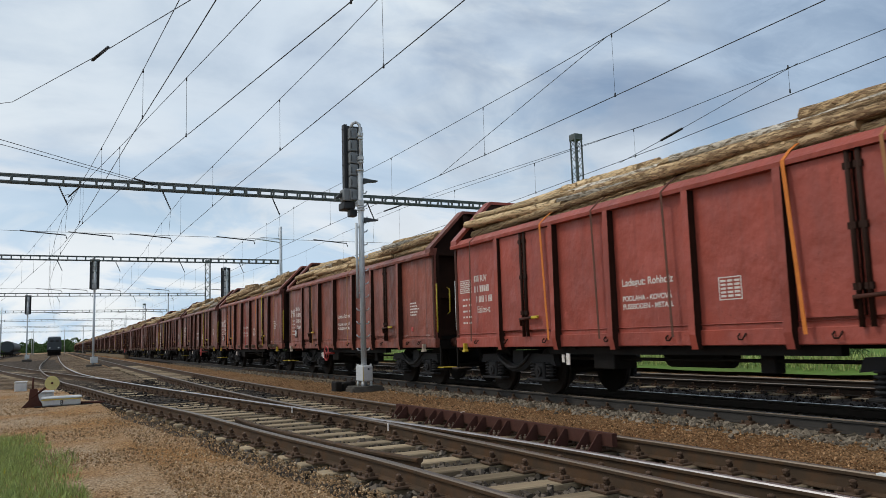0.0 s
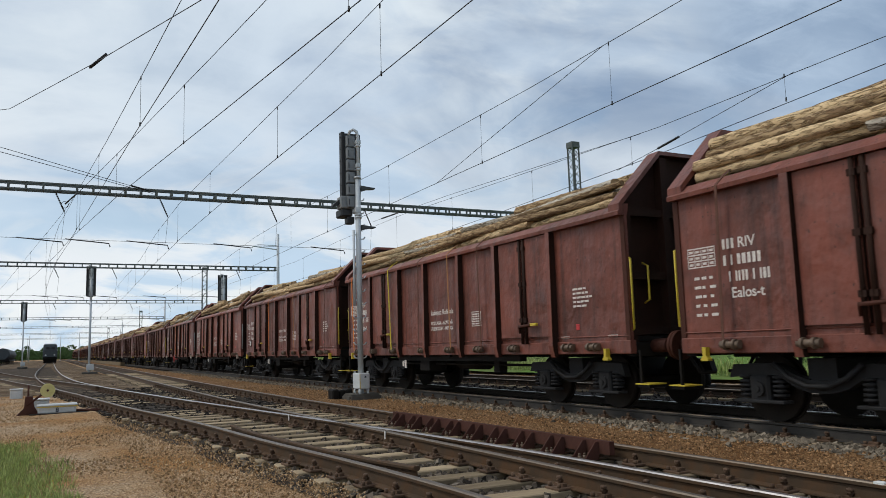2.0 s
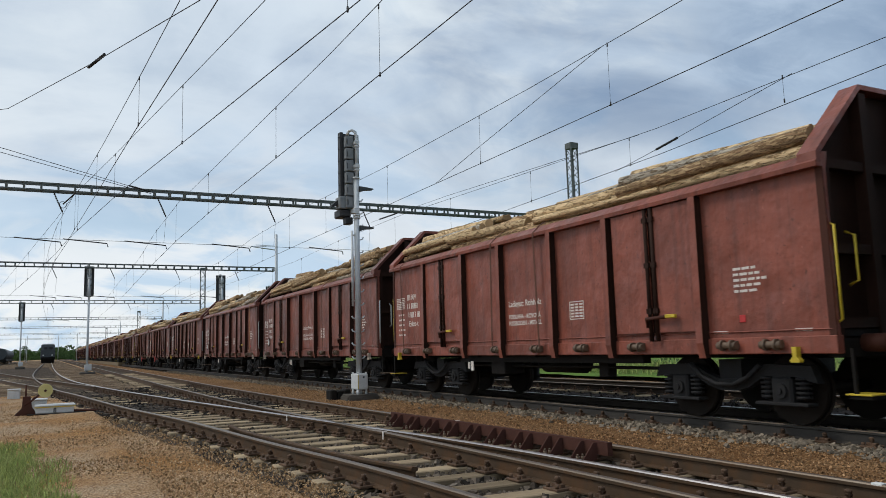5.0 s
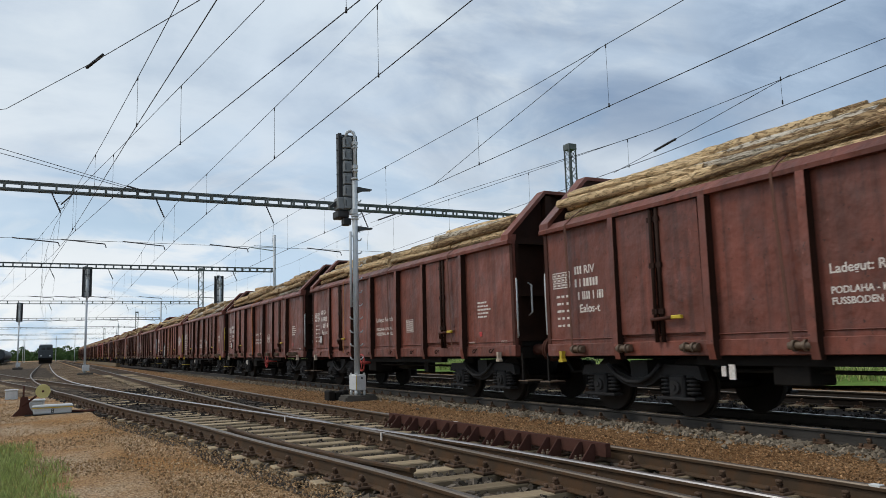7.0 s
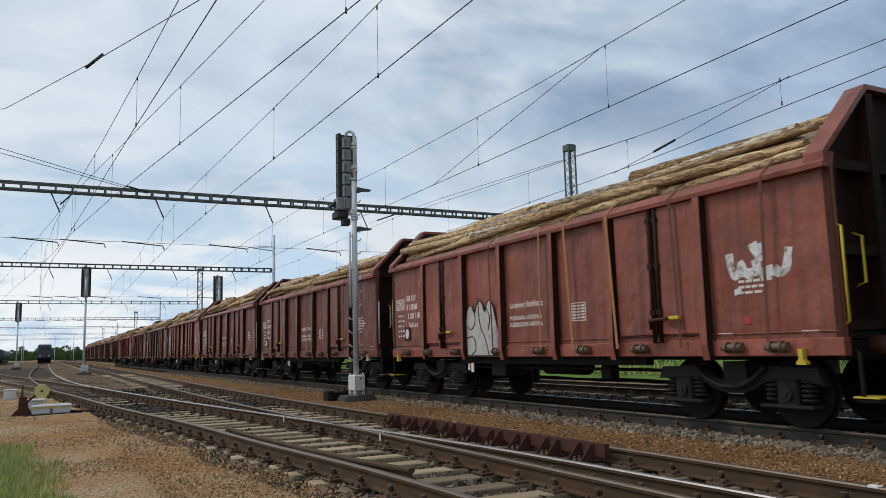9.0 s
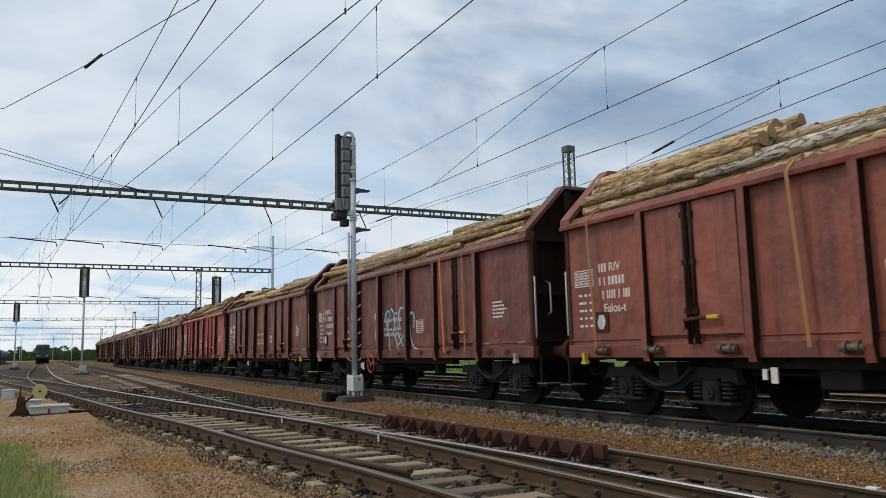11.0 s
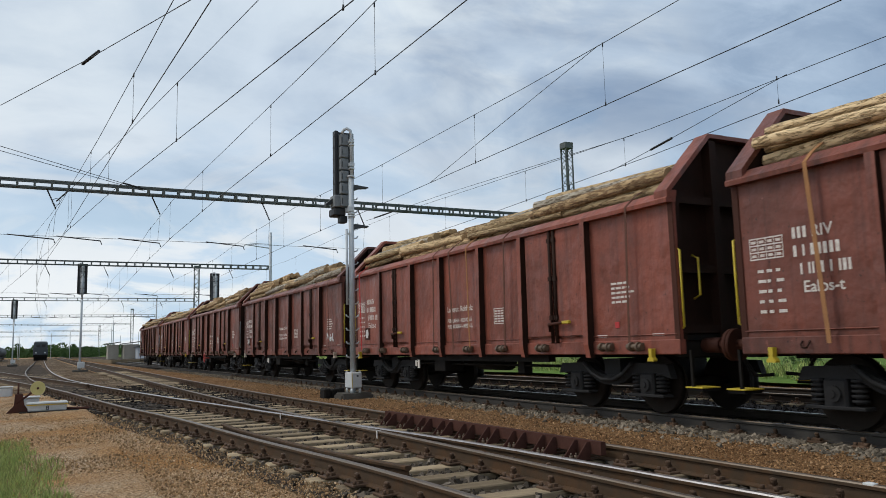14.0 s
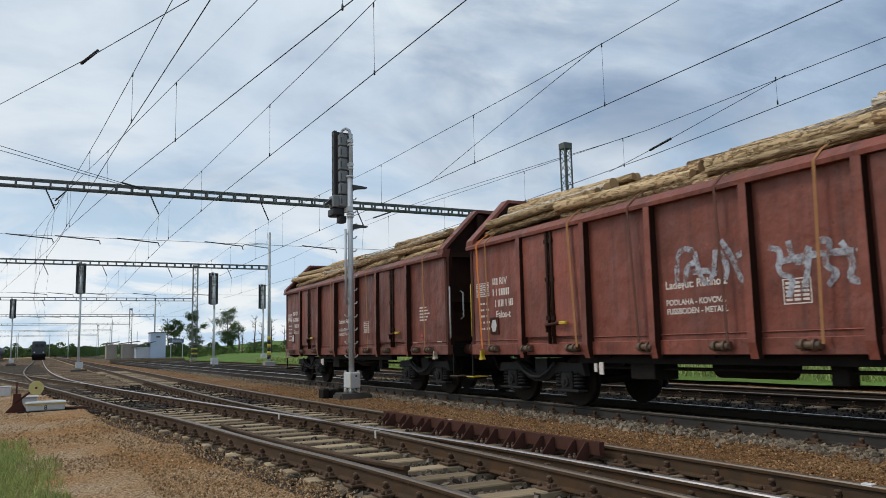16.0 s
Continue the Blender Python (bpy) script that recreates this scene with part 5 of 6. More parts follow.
cu = bpy.data.curves.new("lettering", "FONT")
cu.body, cu.size, cu.align_x, cu.offset = "8", 0.15, "CENTER", 0.003
tmp = new("lettering_draft", cu)
me = bpy.data.meshes.new_from_object(tmp.evaluated_get(bpy.context.evaluated_depsgraph_get()))
bpy.data.objects.remove(tmp)
me.materials.clear()
me.materials.append(M_BLACK)
numeral = new("numeral", me)
numeral.parent = machine
numeral["label"] = "black painted numeral"
numeral.matrix_local = pose(0, -0.2445, 0.045, 90)
part("base_frame", boxed(0.01, (-0.6, 0.7, -0.3, 0.3, -0.05, 0.02)), M_UNDER, machine)
bm = bmesh.new()
for y in (-0.1, 0.1):
    chain(bm, [(0.42, y, 0.05), (1.25, y, 0.02)], 0.025)
part("drive_rod", bm, M_RUSTY, machine)
for x, y, s, label in ((-0.22, 22.1, 0.20, "white cable box behind the point machine"), (-1.05, 30.5, 0.19, "small white cable box in the gravel")):
    cb = thing("cable_box", label, "cable box", pose(x, y, GROUND))
    part("body", boxed(0.03, (-s, s, -s, s, -0.05, s * 1.5)), M_GREY, cb)
    part("lid", boxed(0.02, (-s * 1.1, s * 1.1, -s * 1.1, s * 1.1, s * 1.5, s * 1.72)), M_GREY, cb)

M_PLATE_WHITE = material("white_mark_paint", (0.75, 0.75, 0.72), rough=0.6, bump=0)

# ---- the raised guard beside the crossing ----
guard = thing("guard_rail", "red-rusted raised guard rail with welded triangular brackets", "guard rail")
G_PATH = [(5, 5.62), (7, 5.56), (9, 5.50), (12.6, 5.36), (15, 5.25)]
RAISED = [(-0.02, -0.1), (0.05, -0.1), (0.05, 0.045), (-0.02, 0.045)]
me = bpy.data.meshes.new("guard_bar")
ys = [6.85 + i * 0.5 for i in range(12)]
ys[-1] = 12.45
vs = [(polyline(G_PATH, y) + a, y, b) for y in ys for a, b in RAISED]
fs = [(j * 4 + i, j * 4 + (i + 1) % 4, j * 4 + 4 + (i + 1) % 4, j * 4 + 4 + i) for j in range(len(ys) - 1) for i in range(4)] + [(3, 2, 1, 0), tuple(len(vs) - 4 + i for i in range(4))]
me.from_pydata(vs, [], fs)
me.materials.append(M_RUSTY)
bar = new("guard_bar", me)
bar.parent = guard
bracket = None
for i in range(9):
    for d in (-0.11, 0.11):
        y = 7.15 + i * 0.62 + d
        m = pose(polyline(G_PATH, y) - 0.02, y, 0)
        if bracket is None:
            bm = bmesh.new()
            prism(bm, [(0.0, 0.03), (0.0, -0.165), (-0.21, -0.165), (-0.19, -0.14), (-0.045, 0.03)], "y", -0.008, 0.008)
            bracket = part("bracket", bm, M_RUSTY, guard)
            bracket.matrix_local = m
        else:
            again(bracket, m)
bolt = None
for i in range(9):
    y = 7.15 + i * 0.62
    for dx in (-0.2, -0.13):
        m = pose(polyline(G_PATH, y) + dx, y, -0.165)
        if bolt is None:
            bm = bmesh.new()
            rod(bm, (0, 0, 0), (0, 0, 0.045), 0.024, n=6)
            rod(bm, (0, 0, 0.045), (0, 0, 0.07), 0.013, n=6)
            bolt = part("bolt", bm, M_WINCH, guard)
            bolt.matrix_local = m
        else:
            again(bolt, m)
low = thing("guard_rail", "low rusty check rail beside the outer running rail", "guard rail")
rail(low, [(y, polyline(B_LEFT, y) + d) for y, d in ((6.9, 0.30), (7.6, 0.21), (9.7, 0.19), (11.8, 0.21), (12.7, 0.30))], 6.9, 12.7, M_RAIL, dz=0.004, name="check_rail")
for x, y in ((polyline(A_LEFT, 10.0) - 0.04, 10.0), (5.47, 10.25), (polyline(B_RIGHT, 13.8) - 0.04, 13.8)):
    mk = thing("clearance_mark", "white painted mark on the rail", "marking")
    part("stripe", boxed(0.0, (x - 0.012, x - 0.0, y - 0.018, y + 0.018, -0.1, -0.001 if x < 5 else 0.047), (x - 0.012, x + 0.05, y - 0.018, y + 0.018, 0.003 if x < 5 else 0.047, 0.007 if x < 5 else 0.052)), M_WHITE, mk)

mk = thing("clearance_mark", "white painted mark on the rail head", "marking")
mx = polyline(A_RIGHT, 3.88)
part("stripe", boxed(0.004, (mx - 0.034, mx + 0.034, 3.83, 3.92, -0.03, 0.008)), M_PLATE_WHITE, mk)

# closing plate in the frog: dark filler between the crossing rails
frog = part("frog_block", bmesh.new(), M_RAIL, turnout, "dark cast crossing block")
fb = bmesh.new()
for i in range(14):
    y0, y1 = 10.2 + i * 0.32, 10.2 + (i + 1) * 0.32
    xa = [min(polyline(A_LEFT, y), polyline(B_RIGHT, y)) for y in (y0, y1)]
    xb = [max(polyline(A_LEFT, y), polyline(B_RIGHT, y)) for y in (y0, y1)]
    q = [fb.verts.new(c) for c in ((xa[0], y0, -0.035), (xb[0], y0, -0.035), (xb[1], y1, -0.035), (xa[1], y1, -0.035))]
    fb.faces.new(q)
fb.to_mesh(frog.data)
fb.free()

# ---- far things ----


def shed(x, y, w, d, h, label, mat, slope=0.35, wall=M_CONCRETE):
    s = thing("platform_shelter", label, "shelter", pose(x, y, 0.0))
    part("back_wall", boxed(0.02, (-w / 2, w / 2, d / 2 - 0.12, d / 2, 0, h)), wall, s)
    for k in (-1, 1):
        part("side_wall", boxed(0.02, (*sorted((k * w / 2, k * (w / 2 - 0.12))), -d / 2, d / 2 - 0.13, 0, h)), wall, s)
    part("front_wall", boxed(0.02, (-w / 2 + 0.13, w / 2 - 0.13, -d / 2, -d / 2 + 0.1, 0, h)), wall, s)
    bm = bmesh.new()
    prism(bm, [(-w / 2 - 0.3, h), (w / 2 + 0.3, h + slope), (w / 2 + 0.3, h + slope + 0.15), (-w / 2 - 0.3, h + 0.15)], "y", -d / 2 - 0.4, d / 2 + 0.2)
    part("roof", bm, mat, s)
    return s


M_PALEBLUE = material("pale_blue_render", (0.55, 0.64, 0.78), rough=0.8, second=(0.48, 0.57, 0.72), scale=0.6)
M_BEIGE = material("beige_render", (0.42, 0.38, 0.32), rough=0.85, second=(0.33, 0.3, 0.26), scale=0.8)
M_WHITEWALL = material("white_render", (0.6, 0.62, 0.66), rough=0.85, second=(0.5, 0.52, 0.55), scale=0.6)
M_DARKROOF = material("grey_roofing", (0.16, 0.16, 0.16), rough=0.8)
platform = sheet("platform", [8.3, 17.9], [112, 175, 260], lambda x, y: 0.26, M_BALLAST, "low dark gravel station platform", "platform")
part("platform_edge", boxed(0.02, (8.25, 8.35, 112, 260, -0.2, 0.27), (8.3, 17.9, 111.8, 112.0, -0.2, 0.26)), M_SLEEPER, platform)
shed(10.2, 136, 1.6, 3.0, 2.55, "small grey concrete platform shelter with flat roof", M_DARKROOF, wall=M_BEIGE)
shed(12.7, 134, 2.3, 3.5, 2.55, "beige platform shelter with flat roof", M_DARKROOF, wall=M_BEIGE)
shed(14.6, 131, 2.6, 4.0, 2.0, "white-walled shelter with a sloping grey roof", M_DARKROOF, 0.8, M_WHITEWALL)
tower = thing("utility_building", "pale blue flat-roofed technical building beside the platform", "building", pose(16.5, 130, -0.1))
part("wall", boxed(0.03, (-1.15, 1.15, -1.4, 1.4, 0, 4.25)), M_PALEBLUE, tower)
part("roof", boxed(0.02, (-1.25, 1.25, -1.5, 1.5, 4.25, 4.4)), M_DARKROOF, tower)
part("vent", boxed(0.01, (-0.3, 0.3, -1.43, -1.40, 3.55, 3.75)), M_BLACK, tower)
sign = thing("station_sign", "blue station name board on two posts", "sign", pose(19.25, 128, 0.0))
M_SIGN = material("blue_sign_paint", (0.10, 0.17, 0.33), rough=0.5)
part("board", boxed(0.02, (-1.1, 1.1, -0.03, 0.03, 2.55, 3.15)), M_SIGN, sign)
cu = bpy.data.curves.new("lettering", "FONT")
cu.body, cu.size, cu.align_x = "Podivín", 0.5, "CENTER"
tmp = new("lettering_draft", cu)
me = bpy.data.meshes.new_from_object(tmp.evaluated_get(bpy.context.evaluated_depsgraph_get()))
bpy.data.objects.remove(tmp)
me.materials.clear()
me.materials.append(M_WHITE)
words = new("lettering", me)
words.parent = sign
words.matrix_local = pose(0, -0.036, 2.68, 90)
for x in (-0.9, 0.9):
    part("post", boxed(0.0, (x - 0.05, x + 0.05, -0.05, 0.05, -0.4, 2.55)), M_GALV, sign)

loco = thing("locomotive", "parked dark green locomotive with light upper cab", "locomotive", pose(-0.33, 190, 0))
part("body", boxed(0.12, (-1.45, 1.45, 0.0, 14.0, 1.0, 3.0)), M_DARKGREY, loco)
bm = bmesh.new()
prism(bm, [(0.15, 2.9), (13.8, 2.9), (13.5, 4.0), (0.6, 4.0)], "x", -1.35, 1.35)
part("cab", bm, M_DARKGREY, loco, "dark cab under a pale roof")
for x in (-0.75, 0.35):
    part("windscreen", boxed(0.02, (x - 0.1, x + 0.6, -0.02, 0.35, 3.02, 3.55)), M_BLACK, loco)
part("roof", boxed(0.1, (-1.2, 1.2, 0.7, 13.4, 4.0, 4.25)), M_GALV, loco)
part("buffer_beam", boxed(0.03, (-1.4, 1.4, -0.25, 0.0, 0.75, 1.3)), M_UNDER, loco)
for s in (-0.87, 0.87):
    bm = bmesh.new()
    rod(bm, (s, -0.8, 1.06), (s, -0.2, 1.06), 0.12, n=10)
    rod(bm, (s, -0.85, 1.06), (s, -0.8, 1.06), 0.25, n=14)
    part("buffer", bm, M_UNDER, loco)
    part("headlight", boxed(0.02, (s - 0.15, s + 0.15, -0.03, 0.0, 1.6, 1.85)), M_GREY, loco)
part("underframe", boxed(0.0, (-1.3, 1.3, 0.3, 13.7, 0.0, 1.0)), M_UNDER, loco)
for i in range(5):
    fw = thing("tank_wagon", "dark parked freight wagon in the far yard", "freight wagon", pose(-10.2 - 0.25 * i, 205 + i * 14.5, 0), group="parked wagons in the far yard")
    bm = bmesh.new()
    rod(bm, (0, 0.4, 2.35), (0, 13.4, 2.35), 1.3, n=20)
    part("tank", bm, M_DARKGREY, fw)
    part("underframe", boxed(0.0, (-1.3, 1.3, 0, 13.8, 0.6, 1.05)), M_UNDER, fw)
    for y in (2.0, 3.8, 10.0, 11.8):
        bm = bmesh.new()
        for s in (-0.75, 0.75):
            rod(bm, (s - 0.06, y, 0.46), (s + 0.06, y, 0.46), 0.46, n=16)
        rod(bm, (-0.75, y, 0.46), (0.75, y, 0.46), 0.08)
        part("wheelset", bm, M_UNDER, fw)

# ---- trees ----


def tree(x, y, z, height, spread, seed, label, bare=0.0, crown_from=0.25, n=700, leaf=0.10):
    rng = random.Random(seed)
    t = thing("tree", label, "tree", pose(x, y, z))
    bm = bmesh.new()
    top = Vector((rng.uniform(-0.3, 0.3), 0, height * 0.9))
    rod(bm, (0, 0, -0.3), (0, 0, height * 0.35), height * 0.022, height * 0.015, n=7)
    rod(bm, (0, 0, height * 0.35), top, height * 0.015, height * 0.004, n=6)
    tips = []
    for i in range(int(9 + height)):
        u = rng.uniform(crown_from, 0.92)
        a = rng.uniform(0, math.tau)
        reach = spread * (0.45 + 0.55 * math.sin(math.pi * min(1, (u - crown_from) / (1.02 - crown_from)) ** 0.8)) * rng.uniform(0.5, 1.05)
        p0 = Vector((0, 0, height * u * 0.92))
        p1 = p0 + Vector((math.cos(a) * reach, math.sin(a) * reach, reach * rng.uniform(0.3, 0.9)))
        rod(bm, p0, p1, height * 0.006, height * 0.0015, n=4)
        tips.append((p0, p1))
        for _ in range(3):
            q0 = p0.lerp(p1, rng.uniform(0.4, 0.95))
            q1 = q0 + Vector((rng.uniform(-1, 1), rng.uniform(-1, 1), rng.uniform(0.1, 1))) * reach * 0.35
            rod(bm, q0, q1, height * 0.0025, height * 0.001, n=3)
            tips.append((q0, q1))
    part("trunk", bm, M_TRUNK, t)
    if bare < 1:
        vs, fs = [], []
        for i in range(int(n * (1 - bare))):
            a, b = tips[rng.randrange(len(tips))]
            c = a.lerp(b, rng.uniform(0.35, 1.1)) + Vector((rng.gauss(0, 1), rng.gauss(0, 1), rng.gauss(0, 0.8))) * spread * 0.13
            u = Vector((rng.uniform(-1, 1), rng.uniform(-1, 1), rng.uniform(-1, 1))).normalized() * leaf * rng.uniform(0.6, 1.3)
            v = u.orthogonal().normalized() * leaf * rng.uniform(0.5, 1.0)
            k = len(vs)
            vs += [c - u, c + v, c + u, c - v]
            fs.append((k, k + 1, k + 2, k + 3))
        me = bpy.data.meshes.new("crown")
        me.from_pydata(vs, [], fs)
        me.materials.append(M_LEAF)
        c = new("crown", me)
        c.parent = t
    return t


tree(21.0, 150, 0.2, 8.0, 2.2, 1, "thin half-bare tree behind the platform", bare=0.7)
tree(20.7, 139, 0.2, 6.6, 1.9, 2, "leafy slender tree behind the station sign", n=4200)
tree(22.8, 132, 0.2, 7.6, 1.9, 3, "leafy slender tree beside the lattice mast", n=4200)
tree(25.6, 120, 0.3, 7.4, 2.3, 4, "leafy tree beside the grass bank", n=5200)
for i, (x, h) in enumerate(((23.7, 6.6), (28.0, 6.2), (28.7, 5.4), (30.2, 7.0), (31.6, 6.0), (33.5, 6.8), (35.0, 5.2))):
    tree(x, 122 + i % 3, 0.3, h, 1.0, 20 + i, "bare young tree on the grass bank", bare=1.0, crown_from=0.3)


def bushes(name, label, n, place, size, leaf, seed, mat=None):
    """A ragged hedge of many small leaves, one mesh."""
    rng = random.Random(seed)
    vs, fs = [], []
    for i in range(n):
        x, y, z0, r, h = place(rng)
        for _ in range(size):
            a, u = rng.uniform(0, math.tau), rng.random() ** 0.5
            hh = h * rng.random()
            rr = r * u * math.sqrt(max(0.05, 1 - (hh / h) ** 2))
            c = Vector((x + math.cos(a) * rr, y + math.sin(a) * rr, z0 + hh))
            d = Vector((rng.uniform(-1, 1), rng.uniform(-1, 1), rng.uniform(-1, 1))).normalized() * leaf * rng.uniform(0.6, 1.4)
            e = d.orthogonal().normalized() * leaf * rng.uniform(0.5, 1.0)
            k = len(vs)
            vs += [c - d, c + e, c + d, c - e]
            fs.append((k, k + 1, k + 2, k + 3))
    me = bpy.data.meshes.new(name)
    me.from_pydata(vs, [], fs)
    me.materials.append(mat or M_LEAF)
    return tagged(new(name, me), label, "bushes", kind="stuff")


M_LEAF_LIGHT = material("light_leaf_green", (0.10, 0.16, 0.04), rough=0.8, second=(0.14, 0.2, 0.05), scale=1.0, bump=0, world_space=True)
bushes("hedge", "dense green hedge along the grass bank", 150, lambda r: (r.uniform(20, 75), r.uniform(120, 150), 0.3, r.uniform(0.8, 1.8), r.uniform(0.9, 2.4)), 330, 0.12, 7)
bushes("hedge", "light green shrubs below the bank trees", 40, lambda r: (r.uniform(19.5, 40), r.uniform(112, 119), 0.3, r.uniform(0.4, 0.9), r.uniform(0.6, 1.5)), 110, 0.13, 8, M_LEAF_LIGHT)
bushes("far_wood", "distant belt of dark green trees behind the yard", 170, lambda r: (r.uniform(-70, 95), r.uniform(520, 640), 0, r.uniform(4, 9), r.uniform(3, 6.5) + (2 if r.random() < 0.15 else 0)), 260, 0.6, 9)
bushes("far_wood", "dark green trees beside the parked wagons", 50, lambda r: (r.uniform(-60, -16), r.uniform(260, 340), 0, r.uniform(2, 5), r.uniform(3, 6.5)), 320, 0.28, 10)
bushes("far_wood", "dark rounded trees beyond the end of the platform", 30, lambda r: (r.uniform(10, 30), r.uniform(300, 360), 0, r.uniform(2, 4), r.uniform(2, 4.5)), 320, 0.25, 11)
hills = sheet("far_hills", span(-3000, 3000, 60), [3800, 4200], lambda x, y: (18 + 45 * abs(noise.noise((x * 0.0011, 0.3, 0))) + 12 * noise.noise((x * 0.004, 2, 0))) if y > 4000 else -1, M_FIELD, "low distant hills on the horizon", "hills")
bank = sheet("grass_bank", [18.2, 19.3, 20.5, 24, 40, 90, 200], [-60] + span(-20, 60, 60) + span(64, 130, 30) + [200, 400],
             lambda x, y: GROUND + 0.12 + min(0.72, max(-0.1, (x - 18.5)) * 0.18) + 0.06 * noise.noise((x * 0.4, y * 0.4, 3)), M_FIELD, "green grass bank beyond the far track", "grass")


def blades(name, label, n, place, height, width, seed, mat):
    rng = random.Random(seed)
    vs, fs = [], []
    for i in range(n):
        x, y, z = place(rng)
        h, a = height * rng.uniform(0.4, 1.2), rng.uniform(0, math.tau)
        dx, dy = math.cos(a) * width, math.sin(a) * width
        lx, ly = rng.uniform(-0.6, 0.6) * h, rng.uniform(-0.6, 0.6) * h
        k = len(vs)
        vs += [(x - dx, y - dy, z), (x + dx, y + dy, z), (x + dx * 0.7 + lx * 0.4, y + dy * 0.7 + ly * 0.4, z + h * 0.6), (x - dx * 0.7 + lx * 0.4, y - dy * 0.7 + ly * 0.4, z + h * 0.6), (x + lx, y + ly, z + h)]
        fs += [(k, k + 1, k + 2, k + 3), (k + 3, k + 2, k + 4)]
    me = bpy.data.meshes.new(name)
    me.from_pydata(vs, [], fs)
    me.materials.append(mat)
    return tagged(new(name, me), label, "grass", kind="stuff")


def tuft(r):
    # a rough patch of grass on the gravel
    while True:
        x, y = r.uniform(-3.2, 0.30), r.uniform(5.5, 14.0)
        edge = 0.42 - 0.125 * (y - 8.4) + 0.34 * noise.noise((x * 2.6, y * 2.6, 1))
        if x < edge and r.random() < min(1, max(0, (edge - x)) * 2.0 + 0.04):
            return x, y, GROUND - 0.01


blades("grass_tufts", "rough green grass patch on the gravel", 60000, tuft, 0.115, 0.0042, 3, M_GRASS)
M_FLOWER = material("yellow_flower", (0.6, 0.5, 0.06), rough=0.7, bump=0)
blades("wild_flowers", "tiny yellow wild flowers in the grass", 260, lambda r: (lambda p: (p[0], p[1], p[2] + 0.07))(tuft(r)), 0.02, 0.009, 4, M_FLOWER)
blades("bank_grass", "tall grass along the bank", 30000, lambda r: (r.uniform(18.6, 22.5), r.uniform(4, 75), GROUND + 0.05 + 0.3 * r.random()), 0.35, 0.02, 5, M_GRASS)
bushes("shrubs", "low green shrubs on the bank behind the train", 26, lambda r: (r.uniform(20, 24), r.uniform(8, 48), 0.0, r.uniform(0.4, 1.0), r.uniform(0.5, 1.0)), 160, 0.07, 12)

# ---- wagon markings that differ ----
STRAPS = {"orange": material("orange_strap", (0.72, 0.23, 0.05), rough=0.7, second=(0.55, 0.17, 0.04), bump=0), "red": material("red_strap", (0.5, 0.04, 0.04), rough=0.7, bump=0), "yellow": material("yellow_strap", (0.75, 0.6, 0.06), rough=0.7, bump=0), "dark": material("dirty_strap", (0.15, 0.075, 0.055), rough=0.85, bump=0), "tan": material("tan_strap", (0.40, 0.2, 0.09), rough=0.85, bump=0)}
STRAP_DATA = {}


def strap(w, y, tone, lean, wide=0.03):
    key = (tone, lean, wide)
    if key not in STRAP_DATA:
        bm = bmesh.new()
        pts = [(-SIDE - 0.13, 0, 1.07), (-SIDE - 0.135, lean, RIM - 0.16), (-SIDE - 0.13, lean, RIM - 0.12), (-SIDE + 0.02, lean, RIM + 0.02), (-1.0, lean, RIM + 0.24), (-0.55, lean, RIM + 0.50), (0, lean, RIM + 0.60), (0.55, lean, RIM + 0.50), (1.0, lean, RIM + 0.24), (SIDE - 0.02, lean, RIM + 0.02), (SIDE + 0.13, lean, RIM - 0.12), (SIDE + 0.13, 0, 1.07)]
        for a, b in zip(pts, pts[1:]):
            q = [bm.verts.new(c) for c in ((a[0], a[1] - wide, a[2]), (a[0], a[1] + wide, a[2]), (b[0], b[1] + wide, b[2]), (b[0], b[1] - wide, b[2]))]
            bm.faces.new(q)
        bmesh.ops.remove_doubles(bm, verts=bm.verts, dist=0.0005)
        bmesh.ops.recalc_face_normals(bm, faces=bm.faces)
        bmesh.ops.solidify(bm, geom=bm.faces[:], thickness=0.008)
        me = bpy.data.meshes.new("strap")
        bm.to_mesh(me)
        bm.free()
        me.materials.append(STRAPS[tone])
        STRAP_DATA[key] = me
    o = new("strap", STRAP_DATA[key])
    o.parent = w
    o.location = (0, y, 0)
    o["label"] = {"dark": "dirty brown lashing strap", "tan": "tan lashing strap"}.get(tone, tone + " lashing strap")


BRIGHT = {29: [(-2.46, "orange"), (2.94, "orange")], 27: [(0.0, "red"), (-2.15, "orange"), (-3.3, "yellow"), (3.0, "orange"), (4.3, "orange")], 26: [(-2.35, "yellow")], 25: [(3.19, "yellow"), (6.0, "orange")], 24: [(2.06, "orange")], 22: [(1.04, "orange")], 15: [(1.06, "orange")], 9: [(-2.74, "orange")], 8: [(-0.33, "orange")], 7: [(-1.37, "red"), (-2.6, "red"), (3.3, "red"), (2.7, "red")], 13: [(-1.2, "tan"), (-2.36, "tan")], 10: [(1.9, "tan")], 1: [(6.15, "orange"), (3.0, "tan")], 4: [(6.0, "red"), (0.5, "dark")], 5: [(5.4, "tan")]}
rng = random.Random(77)
for k, (w, ld, y) in enumerate(train):
    used = []
    for at, tone in BRIGHT.get(k, ()):
        strap(w, at - 0.27, tone, 0.12, 0.028)
        used.append(at)
    for at in (5.6, 3.1, 1.2, -0.5, -1.9, -4.0, -5.5):
        if rng.random() < 0.62 and all(abs(at - u) > 0.5 for u in used):
            strap(w, at, "dark" if rng.random() < 0.75 else "tan", rng.choice((0.05, 0.1, -0.08)), 0.022)

